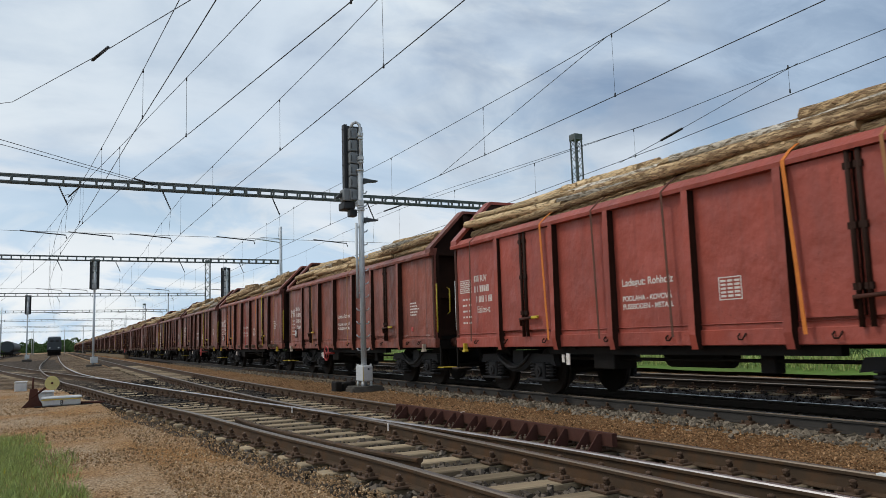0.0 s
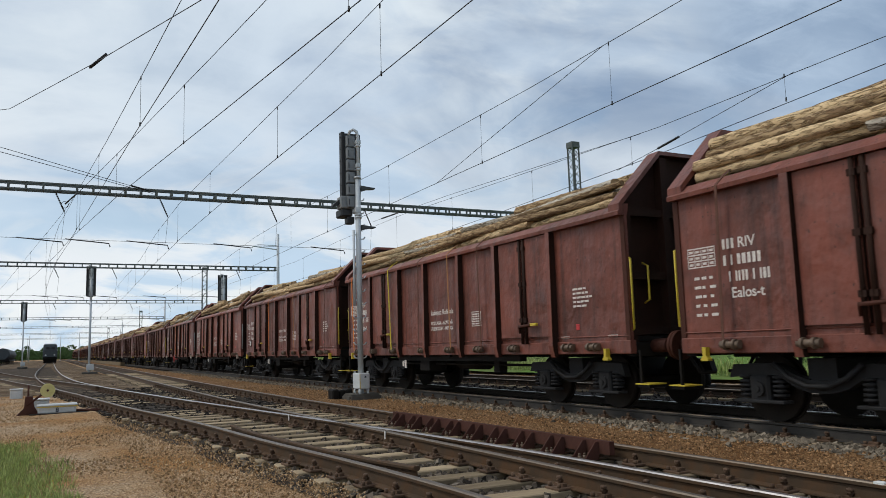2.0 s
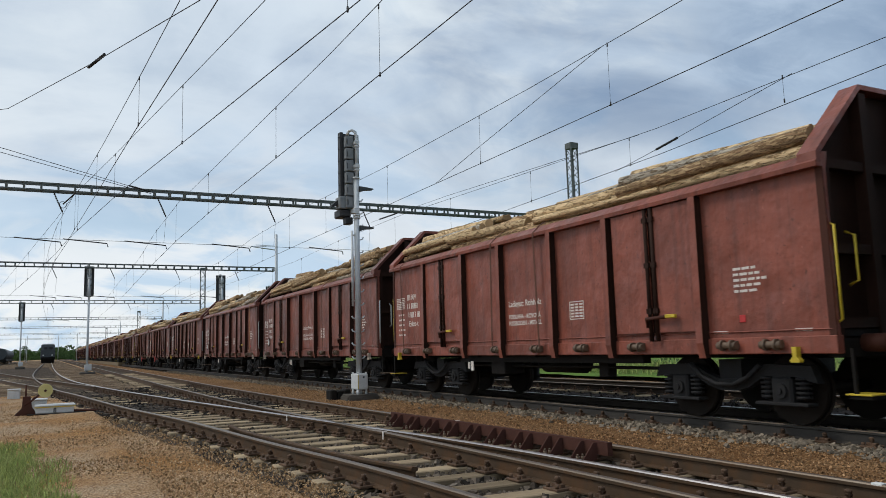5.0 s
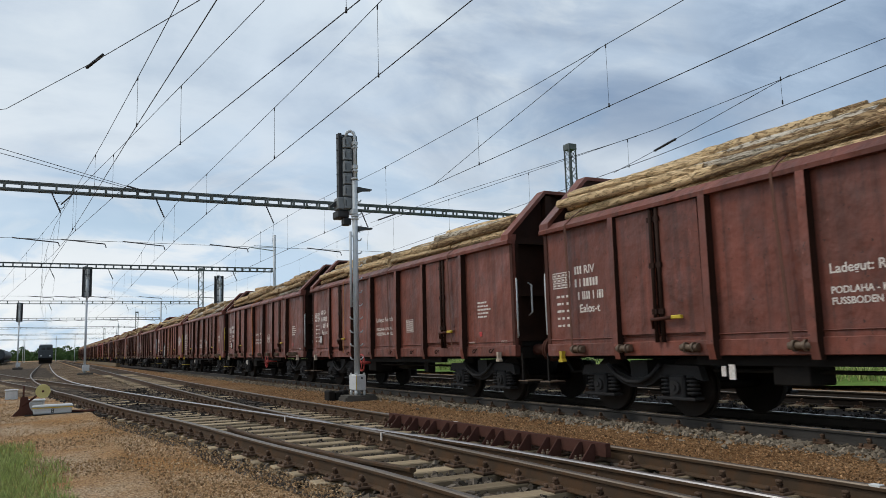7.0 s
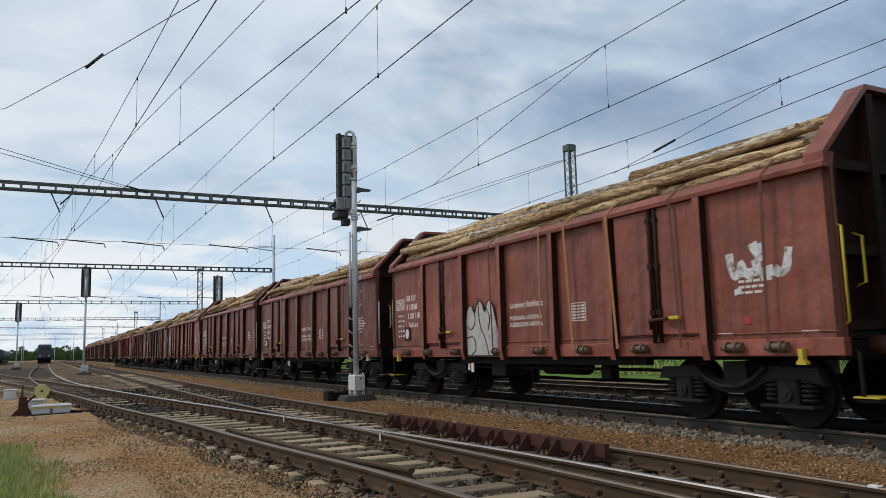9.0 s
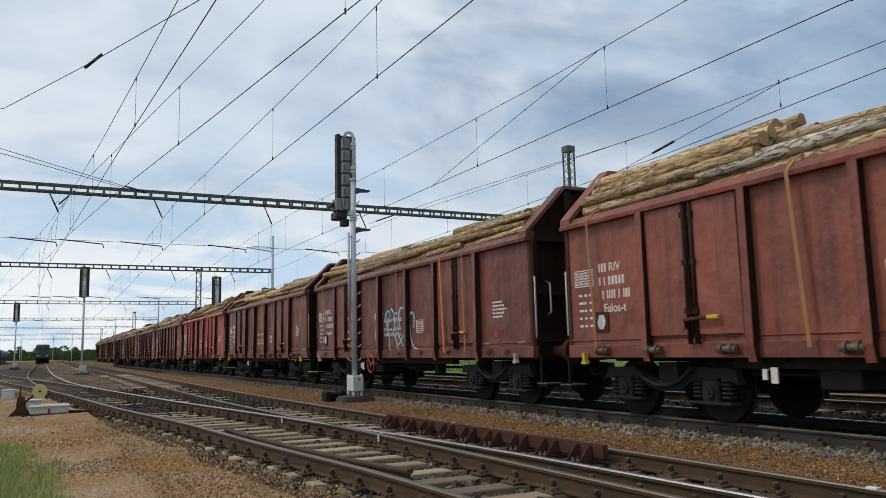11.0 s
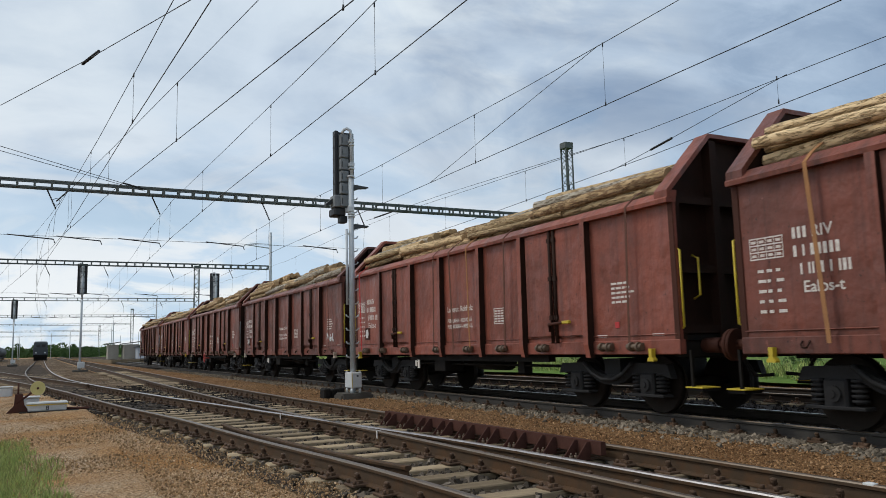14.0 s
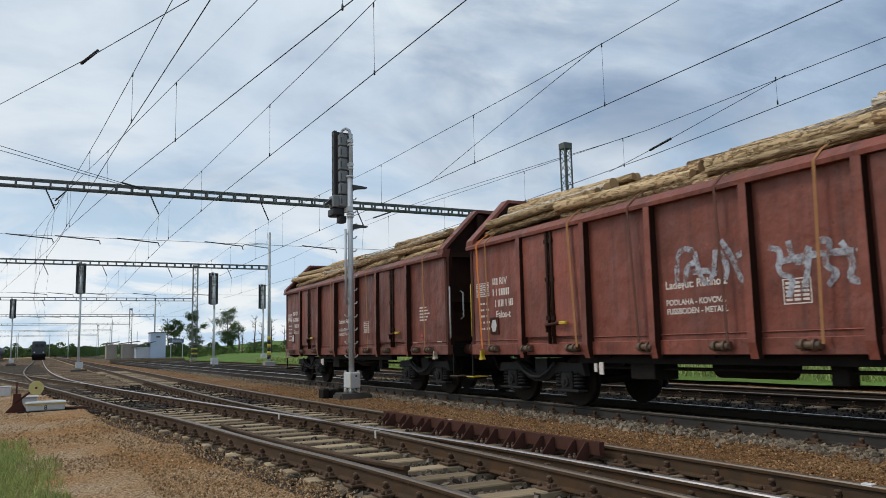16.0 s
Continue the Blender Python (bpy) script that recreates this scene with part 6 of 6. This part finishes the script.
M_WHEELRED = material("red_wheel_paint", (0.5, 0.06, 0.05), rough=0.5)
M_PLATE = material("white_plate", (0.75, 0.75, 0.73), rough=0.6, bump=0)
hand = None
for k in (2, 9, 15, 16, 22, 26, 28):
    w = train[k][0]
    if hand is None:
        bm = bmesh.new()
        ring = [(-SIDE - 0.12, math.cos(a * math.tau / 24) * 0.235, 0.78 + math.sin(a * math.tau / 24) * 0.235) for a in range(25)]
        chain(bm, ring, 0.02)
        for a in (0.1, 0.43, 0.77):
            rod(bm, (-SIDE - 0.12, 0, 0.78), (-SIDE - 0.12, math.cos(a * math.tau) * 0.235, 0.78 + math.sin(a * math.tau) * 0.235), 0.014)
        rod(bm, (-SIDE - 0.14, 0, 0.78), (-SIDE + 0.3, 0, 0.78), 0.035)
        hand = part("brake_wheel", bm, M_WHEELRED, w, "red round brake hand wheel")
        hand.location.y = 1.55
    else:
        o = again(hand, pose(0, {15: -1.67, 26: -1.67, 9: 1.42}.get(k, 1.6), 0), w)
placard = None
for k, (w, ld, y) in enumerate(train):
    if k % 3 != 2:
        if placard is None:
            bm = bmesh.new()
            box(bm, -SIDE - 0.02, -SIDE - 0.001, -0.16, 0.16, 1.36, 1.70)
            placard = part("placard_frame", bm, M_POST, w)
            placard.location.y = 5.55
            bm = bmesh.new()
            prism(bm, [(-0.1, 1.53), (-0.04, 1.41), (0.06, 1.41), (0.11, 1.52), (0.05, 1.65), (-0.05, 1.65)], "x", -SIDE - 0.028, -SIDE - 0.022)
            sheet_ob = part("placard", bm, M_PLATE, w, "torn white paper placard")
            sheet_ob.location.y = 5.55
        else:
            again(placard, pose(0, 5.55, 0), w)
            again(sheet_ob, pose(0, 5.55, 0), w)


def rounded(st, times=2):
    """Cuts the corners of a stroke."""
    for _ in range(times):
        cut = [st[0]]
        for (a, b), (c, d) in zip(st, st[1:]):
            cut += [(a * 0.75 + c * 0.25, b * 0.75 + d * 0.25), (a * 0.25 + c * 0.75, b * 0.25 + d * 0.75)]
        st = cut + [st[-1]]
    return st


def spray(w, strokes, mat, wide, label):
    """Sprayed paint: flat strokes on the side wall, each a few millimetres proud."""
    for n, st in enumerate(strokes):
        bm = bmesh.new()
        base = -SIDE - 0.005 - 0.0035 * (n % 3)
        pts = rounded(rounded(st, 1), 1)
        left, right = [], []
        for i, (yy, zz) in enumerate(pts):
            a, b = pts[max(0, i - 2)], pts[min(len(pts) - 1, i + 2)]
            d = Vector((b[0] - a[0], b[1] - a[1]))
            d = d.normalized() if d.length > 1e-6 else Vector((1, 0))
            q = wide * (0.85 + 0.3 * noise.noise((yy * 9, zz * 9, n)))
            x = base - 0.00012 * i
            left.append(bm.verts.new((x, yy - d.y * q, zz + d.x * q)))
            right.append(bm.verts.new((x, yy + d.y * q, zz - d.x * q)))
        for i in range(len(pts) - 1):
            bm.faces.new((left[i], left[i + 1], right[i + 1], right[i]))
        bmesh.ops.recalc_face_normals(bm, faces=bm.faces)
        part("spray_paint", bm, mat, w, label)


def scrawl(y0, y1, z0, z1, n, seed):
    """Loose angular loops that fill a patch, never letters."""
    r = random.Random(seed)
    out = []
    for i in range(n):
        a = y0 + (y1 - y0) * i / n
        b = y0 + (y1 - y0) * (i + 0.85) / n
        pts = [(a, r.uniform(z0, z0 + (z1 - z0) * 0.3)), (a + (b - a) * 0.2, r.uniform(z0 + (z1 - z0) * 0.7, z1))]
        for q in range(r.choice((2, 3))):
            pts.append((a + (b - a) * r.random(), z0 + (z1 - z0) * r.random()))
        pts += [(b, r.uniform(z0, z1)), (b + (b - a) * 0.1, r.uniform(z0, z0 + (z1 - z0) * 0.25))]
        out.append(pts)
    return out




def sprayed(name, col, second, lo, hi):
    """Spray paint that thins out in patches, so that the plate shows through."""
    m = material(name, col, rough=0.7, second=second, scale=5, amount=0.7, bump=0)
    nt = m.node_tree
    tc, n, r = nt.nodes.new("ShaderNodeTexCoord"), nt.nodes.new("ShaderNodeTexNoise"), nt.nodes.new("ShaderNodeMapRange")
    n.inputs["Scale"].default_value, n.inputs["Detail"].default_value, n.inputs["Roughness"].default_value = 7.0, 8, 0.7
    r.inputs["From Min"].default_value, r.inputs["From Max"].default_value = lo, hi
    nt.links.new(tc.outputs["Object"], n.inputs["Vector"])
    nt.links.new(n.outputs[0], r.inputs["Value"])
    nt.links.new(r.outputs[0], nt.nodes["Principled BSDF"].inputs["Alpha"])
    return m


M_CYAN = sprayed("cyan_spray", (0.36, 0.64, 0.72), (0.28, 0.5, 0.58), 0.25, 0.45)
M_PALESPRAY = sprayed("pale_spray", (0.50, 0.53, 0.58), (0.36, 0.34, 0.36), 0.36, 0.60)
M_SMUDGE = sprayed("white_smudge", (0.72, 0.72, 0.71), (0.55, 0.52, 0.5), 0.30, 0.52)
M_SILVER = sprayed("silver_spray", (0.52, 0.52, 0.50), (0.36, 0.34, 0.32), 0.22, 0.42)
M_CREAM = sprayed("cream_spray", (0.58, 0.53, 0.40), (0.4, 0.33, 0.25), 0.30, 0.5)
loops = [[(0.43, 2.14), (0.93, 2.18), (1.0, 2.08), (0.87, 1.96), (0.78, 1.9), (0.62, 2.0), (0.60, 1.92)],
         [(0.70, 1.95), (0.93, 1.72), (0.96, 1.5), (0.83, 1.27), (0.45, 1.1)],
         [(0.12, 1.75), (0.2, 1.95), (0.25, 2.1), (0.1, 2.2), (-0.1, 2.18), (-0.05, 1.9), (0.1, 1.78)],
         [(0.16, 2.15), (0.08, 1.7), (0.0, 1.5), (0.0, 1.13), (-0.3, 1.1), (-0.55, 1.13)],
         [(-0.12, 2.25), (-0.35, 2.15), (-0.4, 1.74), (-0.25, 1.6), (-0.45, 1.45), (-0.6, 1.15)],
         [(-0.42, 2.12), (-0.66, 2.08), (-0.7, 1.8), (-0.55, 1.62), (-0.75, 1.4), (-0.95, 1.2)],
         [(-0.62, 2.06), (-0.75, 2.26), (-1.02, 2.2), (-1.0, 1.95), (-0.95, 1.75)],
         [(-0.5, 1.2), (-0.85, 1.45), (-1.1, 1.75), (-1.35, 2.1), (-1.6, 2.05), (-1.55, 1.7)],
         [(-1.3, 1.9), (-1.35, 1.5), (-1.5, 1.2), (-1.8, 1.15)]]
loops = [[(a + 0.36, b) for a, b in st] for st in loops]
spray(train[9][0], loops, M_CYAN, 0.034, "pale cyan sprayed outline graffiti")
loops = [[(0.46, 1.95), (0.44, 2.3), (0.35, 2.48), (0.1, 2.42)], [(0.3, 1.95), (0.25, 2.2), (0.1, 2.25)], [(0.08, 2.4), (0.0, 2.0), (-0.15, 1.92), (-0.25, 2.1), (-0.3, 2.38)],
         [(-0.36, 2.35), (-0.5, 2.1), (-0.42, 1.95)], [(-0.4, 2.5), (-0.6, 2.2), (-0.7, 1.9), (-0.86, 1.95), (-0.8, 2.3), (-0.65, 2.25)], [(0.2, 2.1), (-0.1, 2.12), (-0.3, 2.05)],
         [(-1.15, 2.3), (-1.35, 2.25), (-1.25, 1.95), (-1.5, 1.9), (-1.4, 1.65)], [(-1.45, 2.35), (-1.5, 2.1), (-1.65, 2.05), (-1.75, 2.3), (-1.7, 2.0), (-1.62, 1.7)],
         [(-1.85, 2.3), (-2.05, 2.28), (-1.9, 2.0), (-2.1, 1.9), (-1.95, 1.75)], [(-2.15, 2.25), (-2.3, 2.0), (-2.2, 1.8), (-2.45, 1.75), (-2.5, 2.2), (-2.35, 2.1)], [(-1.3, 2.1), (-1.8, 2.15), (-2.3, 2.12)]]
spray(train[1][0], loops, M_PALESPRAY, 0.05, "pale blue-white sprayed graffiti")
loops = [[(-4.88, 2.32), (-4.9, 2.05), (-5.0, 2.0), (-5.1, 2.15)], [(-5.05, 2.2), (-5.15, 2.0), (-5.28, 2.02)], [(-5.28, 2.42), (-5.32, 2.3), (-5.42, 2.2), (-5.38, 2.4)], [(-5.3, 2.2), (-5.35, 2.0), (-5.52, 1.98), (-5.5, 2.1)], [(-5.82, 2.3), (-5.78, 2.05), (-5.68, 1.97), (-5.58, 2.05)], [(-4.98, 1.84), (-5.0, 1.76)]]
spray(train[13][0], loops, M_SMUDGE, 0.075, "smudged white sprayed graffiti")
spray(train[14][0], scrawl(4.43, 2.57, 1.4, 1.85, 4, 10) + scrawl(2.33, 1.19, 1.5, 1.85, 4, 11) + scrawl(-1.0, -2.34, 1.8, 2.1, 5, 12), M_PALESPRAY, 0.018, "thin white sprayed scrawl")
spray(train[2][0], scrawl(1.58, 0.73, 1.3, 1.62, 4, 13) + scrawl(0.33, -0.97, 1.25, 1.48, 5, 14), M_CREAM, 0.03, "cream sprayed scrawl")
spray(train[3][0], scrawl(-4.95, -5.65, 1.35, 1.65, 4, 15), M_SMUDGE, 0.035, "small white sprayed scrawl")
M_GREENCHALK = sprayed("green_chalk", (0.24, 0.42, 0.36), (0.2, 0.33, 0.28), 0.3, 0.5)
spray(train[22][0], [[(0.38, 1.25), (0.34, 1.38), (0.22, 1.26), (0.19, 1.42)], [(0.12, 1.28), (0.08, 1.36), (0.0, 1.27)], [(-0.05, 1.3), (-0.1, 1.36), (-0.14, 1.28), (-0.07, 1.27)], [(0.36, 1.05), (0.28, 1.12), (0.22, 1.04), (0.1, 1.12), (0.05, 1.05)], [(-0.28, 1.42), (-0.38, 1.25), (-0.3, 1.08), (-0.12, 1.05)]], M_GREENCHALK, 0.012, "pale green chalked scrawl")
bm = bmesh.new()
out = [(2.40, 0.97), (2.45, 1.5), (2.40, 1.95), (2.2, 2.1), (2.05, 1.82), (1.92, 2.12), (1.74, 2.12), (1.62, 1.82), (1.5, 2.14), (1.32, 2.1), (1.15, 1.6), (0.96, 1.1), (0.94, 0.97)]
out = rounded(out + [out[0]])[:-1]
prism(bm, out, "x", -SIDE - 0.038, -SIDE - 0.034)
part("spray_paint", bm, M_SILVER, train[13][0], "silver sprayed bubble graffiti with black outlines")
bm = bmesh.new()
x = -SIDE - 0.042
for st in (out + [out[0]], [(2.1, 2.1), (2.0, 1.7), (2.2, 1.5), (2.35, 1.6)], [(1.9, 2.2), (1.85, 1.6), (1.6, 1.3), (1.5, 1.0)], [(2.4, 1.35), (2.1, 1.4), (2.0, 1.1), (2.2, 1.0)], [(1.55, 1.95), (1.4, 1.75), (1.5, 1.5)]):
    chain(bm, [(x, a, b) for a, b in rounded(st, 1)], 0.012, n=4)
part("spray_outline", bm, M_BLACK, train[13][0], "black sprayed outline")

# ---- sleepers, fastenings and loose stone ----
SLEEPER_PITCH = 0.62


def sleeper_mesh(length):
    bm = bmesh.new()
    box(bm, -length / 2, length / 2, -0.125, 0.125, -0.16, 0.0, bevel=0.012)
    me = bpy.data.meshes.new("sleeper")
    bm.to_mesh(me)
    bm.free()
    me.materials.append(M_SLEEPER)
    return me


def clip_mesh():
    """Base plate, a hooked clamp and two bolts on each side of the rail."""
    bm = bmesh.new()
    box(bm, -0.19, 0.19, -0.085, 0.085, 0.0, 0.018, bevel=0.004)
    for s in (-1, 1):
        box(bm, *sorted((s * 0.075, s * 0.12)), -0.05, 0.05, 0.018, 0.04)
        chain(bm, [(s * 0.075, 0, 0.05), (s * 0.11, 0, 0.075), (s * 0.125, 0, 0.055)], 0.014, n=5)
        rod(bm, (s * 0.105, 0.0, 0.03), (s * 0.105, 0.0, 0.09), 0.014, n=6)
        rod(bm, (s * 0.105, 0.0, 0.07), (s * 0.105, 0.0, 0.086), 0.024, n=6)
        for y in (-0.055, 0.055):
            rod(bm, (s * 0.16, y, 0.018), (s * 0.16, y, 0.045), 0.017, n=6)
    me = bpy.data.meshes.new("rail_clip")
    bm.to_mesh(me)
    bm.free()
    me.materials.append(M_CLIP)
    return me


M_CLIP = material("rusty_dark_clip", (0.10, 0.062, 0.04), rough=0.6, second=(0.16, 0.10, 0.065), scale=12, per_object=0.2)
CLIP = clip_mesh()
SLEEPERS = {}
srng = random.Random(11)


M_OILY = material("oil_black_timber", (0.055, 0.043, 0.032), rough=0.8, second=(0.028, 0.022, 0.018), scale=3, grain=35, stretch=(0.25, 3, 3), bump=0.6, per_object=0.4)


def add_sleeper(parent, x0, x1, y, z, turn=0.0, oily=False):
    key = round((x1 - x0) * 5) / 5
    if key not in SLEEPERS:
        SLEEPERS[key] = sleeper_mesh(key)
    o = new("sleeper", SLEEPERS[key])
    o.parent = parent
    if oily:
        o.material_slots[0].link = "OBJECT"
        o.material_slots[0].material = M_OILY
        o["label"] = "oil-blackened timber sleeper"
    o.matrix_local = pose((x0 + x1) / 2 + srng.uniform(-0.06, 0.06), y, z + srng.uniform(-0.012, 0.006), 0, 0, turn + srng.uniform(-0.8, 0.8))


def add_clip(parent, path, y, z=-0.174):
    o = new("rail_clip", CLIP)
    o.parent = parent
    slope = polyline(path, y + 0.2) - polyline(path, y - 0.2)
    o.matrix_local = pose(polyline(path, y), y, z, 0, 0, -math.degrees(math.atan2(slope, 0.4))) @ Matrix.Diagonal((1.1, 1.3, 1.35, 1))


y = 2.2 - 13 * SLEEPER_PITCH
while y < 62:
    if y < 30:
        add_sleeper(turnout, polyline(B_LEFT, y) - 0.27, polyline(A_RIGHT, y) + 0.4, y, -0.174, -2, y > 19.5 and srng.random() < 0.8)
    else:
        add_sleeper(turnout, polyline(A_LEFT, y) - 0.5, polyline(A_RIGHT, y) + 0.5, y, -0.174)
        add_sleeper(turnout, min(polyline(B_LEFT, y), polyline(D_LEFT, y)) - 0.4, polyline(B_RIGHT, y) + 0.5, y, -0.174, 2)
    if y < 34:
        for path in (A_RIGHT, A_LEFT, B_RIGHT, B_LEFT):
            add_clip(turnout, path, y)
    y += SLEEPER_PITCH
y = 4.0
while y < 40:
    add_sleeper(main_track, TRAIN_X - 1.3, TRAIN_X + 1.3, y, -0.174)
    add_clip(main_track, T_LEFT, y)
    y += SLEEPER_PITCH
y = 6.0
while y < 36:
    add_sleeper(far_track, polyline(F_LEFT, y) - 0.5, polyline(F_RIGHT, y) + 0.5, y, -0.174)
    add_clip(far_track, F_LEFT, y)
    y += SLEEPER_PITCH

bed = sheet("ballast_bed", [0.0, 1.0], [0, 1], lambda x, y: 0, M_BALLAST, "dark stone ballast under the yard tracks", "ballast")


def bed_mesh(me, x0, x1, ys, z):
    vs, fs = [], []
    for y in ys:
        a, b = x0(y), x1(y)
        for i in range(9):
            x = a + (b - a) * i / 8
            dip = 0.05 if i in (0, 8) else 0.0
            vs.append((x + 0.06 * noise.noise((y * 1.5, i, 2)), y, z - dip + 0.02 * noise.noise((x * 2.3, y * 2.3, 8))))
    n = 9
    for j in range(len(ys) - 1):
        for i in range(8):
            fs.append((j * n + i, j * n + i + 1, (j + 1) * n + i + 1, (j + 1) * n + i))
    me.clear_geometry()
    me.from_pydata(vs, [], fs)


bed_mesh(bed.data, lambda y: polyline(B_LEFT, y) - 0.5, lambda y: polyline(A_RIGHT, y) + 0.35, span(-6, 29, 75), -0.235)
far_bed = sheet("ballast_bed", [0.0, 1.0], [0, 1], lambda x, y: 0, M_BALLAST, "dark stone ballast under the yard track", "ballast")
bed_mesh(far_bed.data, lambda y: polyline(A_LEFT, y) - 0.45, lambda y: polyline(A_RIGHT, y) + 0.35, span(29.0, 60, 60) + span(66, 400, 30), -0.19)
sheet("yard_ground", [-80, -30, -14, -8, -4, 0, 1.6, 3.4], span(32, 60, 28) + span(70, 400, 22), lambda x, y: -0.189 + 0.004 * noise.noise((x, y, 4)), M_YARD, "dark brown gravel between the yard sidings", "gravel")
branch_bed = sheet("ballast_bed", [0.0, 1.0], [0, 1], lambda x, y: 0, M_BALLAST, "dark oily ballast under the diverging tracks", "ballast")
bed_mesh(branch_bed.data, lambda y: min(polyline(B_LEFT, y), polyline(D_LEFT, y)) - 0.35, lambda y: polyline(B_RIGHT, y) + 0.4, span(29.0, 62, 60) + span(64, 120, 15), -0.172)
strip = sheet("gravel_strip", [0.0, 1.0], [0, 1], lambda x, y: 0, M_GRAVEL_DARK, "dark orange gravel between the tracks", "gravel")
bed_mesh(strip.data, lambda y: polyline(A_RIGHT, y) + 0.30, lambda y: TRAIN_X - 1.25, span(-6, 60, 130) + span(66, 300, 20), -0.185)
bed_main = sheet("ballast_bed", [0.0, 1.0], [0, 1], lambda x, y: 0, M_SHADEBED, "dark ballast under the main tracks, the train's shade put into its colour", "ballast")
bed_mesh(bed_main.data, lambda y: TRAIN_X - 1.35, lambda y: 18.7, span(-30, 60, 130) + span(66, 600, 40), -0.215)


def crib(r):
    y = 2.0 + 44 * r.random() ** 1.5
    x = r.uniform(polyline(B_LEFT, y) - 0.38, polyline(A_RIGHT, y) + 0.3)
    k = (y - 2.2) / SLEEPER_PITCH
    if abs(k - round(k)) < 0.24 and r.random() < 0.93:
        y += SLEEPER_PITCH / 2
    return x, y, -0.235 + 0.03 * r.random()


def oily_crib(r):
    x, y, z = crib(r)
    while y < 17.5 or y > 34:
        x, y, z = crib(r)
    return x, y, z + 0.012


def shoulder(r):
    y = 3.5 + 60 * r.random() ** 1.6
    x = TRAIN_X - 0.90 - abs(r.normal(0, 0.36))
    return x, y, -0.215 + 0.035 * r.random()


def between(r):
    y = 3.5 + 50 * r.random() ** 1.5
    return r.uniform(TRAIN_X - 0.6, 17), y, -0.215 + 0.03 * r.random()


def pebbles(r):
    y = 4.6 + 27 * r.random() ** 1.8
    x = r.uniform(-0.35 * y - 0.5, 2.7)
    return x, y, -0.205 + 0.012 * r.random()


M_STONE_DARK = material("dark_crib_stone", (0.13, 0.105, 0.08), island=0.7, rough=0.95, second=(0.075, 0.06, 0.046), scale=7, world_space=True, third=(0.19, 0.16, 0.125), third_scale=6, lo=0.58, hi=0.66)
# oil black at the switch; under the train the black includes painted shade
M_STONE_BLACK = material("oily_black_stone", (0.04, 0.034, 0.029), island=0.7, rough=0.9, second=(0.025, 0.021, 0.018), scale=7, world_space=True, third=(0.065, 0.056, 0.048), third_scale=9, lo=0.58, hi=0.64)
M_PEBBLE = material("orange_pebble", (0.42, 0.27, 0.14), island=0.5, rough=0.95, second=(0.17, 0.105, 0.055), scale=9, world_space=True, third=(0.62, 0.47, 0.30), third_scale=14, lo=0.54, hi=0.62)
stones("crib_stones", 12000, crib, (0.025, 0.08), M_STONE_DARK, "dark grey-brown stones between the sleepers", 1)
stones("crib_stones", 7000, oily_crib, (0.03, 0.09), M_STONE_BLACK, "black oily stones between the switch blades", 8)
stones("shoulder_stones", 12000, shoulder, (0.025, 0.085), M_STONE, "pale grey stones along the main track", 2)
stones("bed_stones", 9000, between, (0.03, 0.08), M_STONE_BLACK, "dark stones between the main rails", 3)
stones("pebbles", 75000, pebbles, (0.007, 0.026), M_PEBBLE, "loose orange-brown gravel stones", 4)


def strip_pebbles(r):
    y = 3.5 + 26 * r.random() ** 1.6
    return r.uniform(5.9, 8.25), y, -0.19 + 0.015 * r.random()


M_PEBBLE_DARK = material("rust_brown_pebble", (0.35, 0.205, 0.10), island=0.7, rough=0.95, second=(0.11, 0.06, 0.028), scale=12, world_space=True, third=(0.38, 0.25, 0.14), third_scale=18, lo=0.56, hi=0.64)
stones("pebbles", 16000, strip_pebbles, (0.010, 0.03), M_PEBBLE_DARK, "rust-brown gravel stones between the tracks", 6)


def motions():
    """The whole train runs past at about 24.6 metres a second."""
    gone = [(0.0, 0.08), (1.0, 24.75), (2.0, 49.3), (4.0, 98.45), (7.0, 172.4), (9.0, 221.53), (11.5, 283.82), (12.5, 308.48), (14.0, 345.38), (14.5, 357.7), (16.0, 394.45)]
    for w, ld, y in train:
        rows = [(t, pose(TRAIN_X, y - d, 0)) for t, d in gone]
        walk(w, rows)
        walk(ld, rows)


motions()
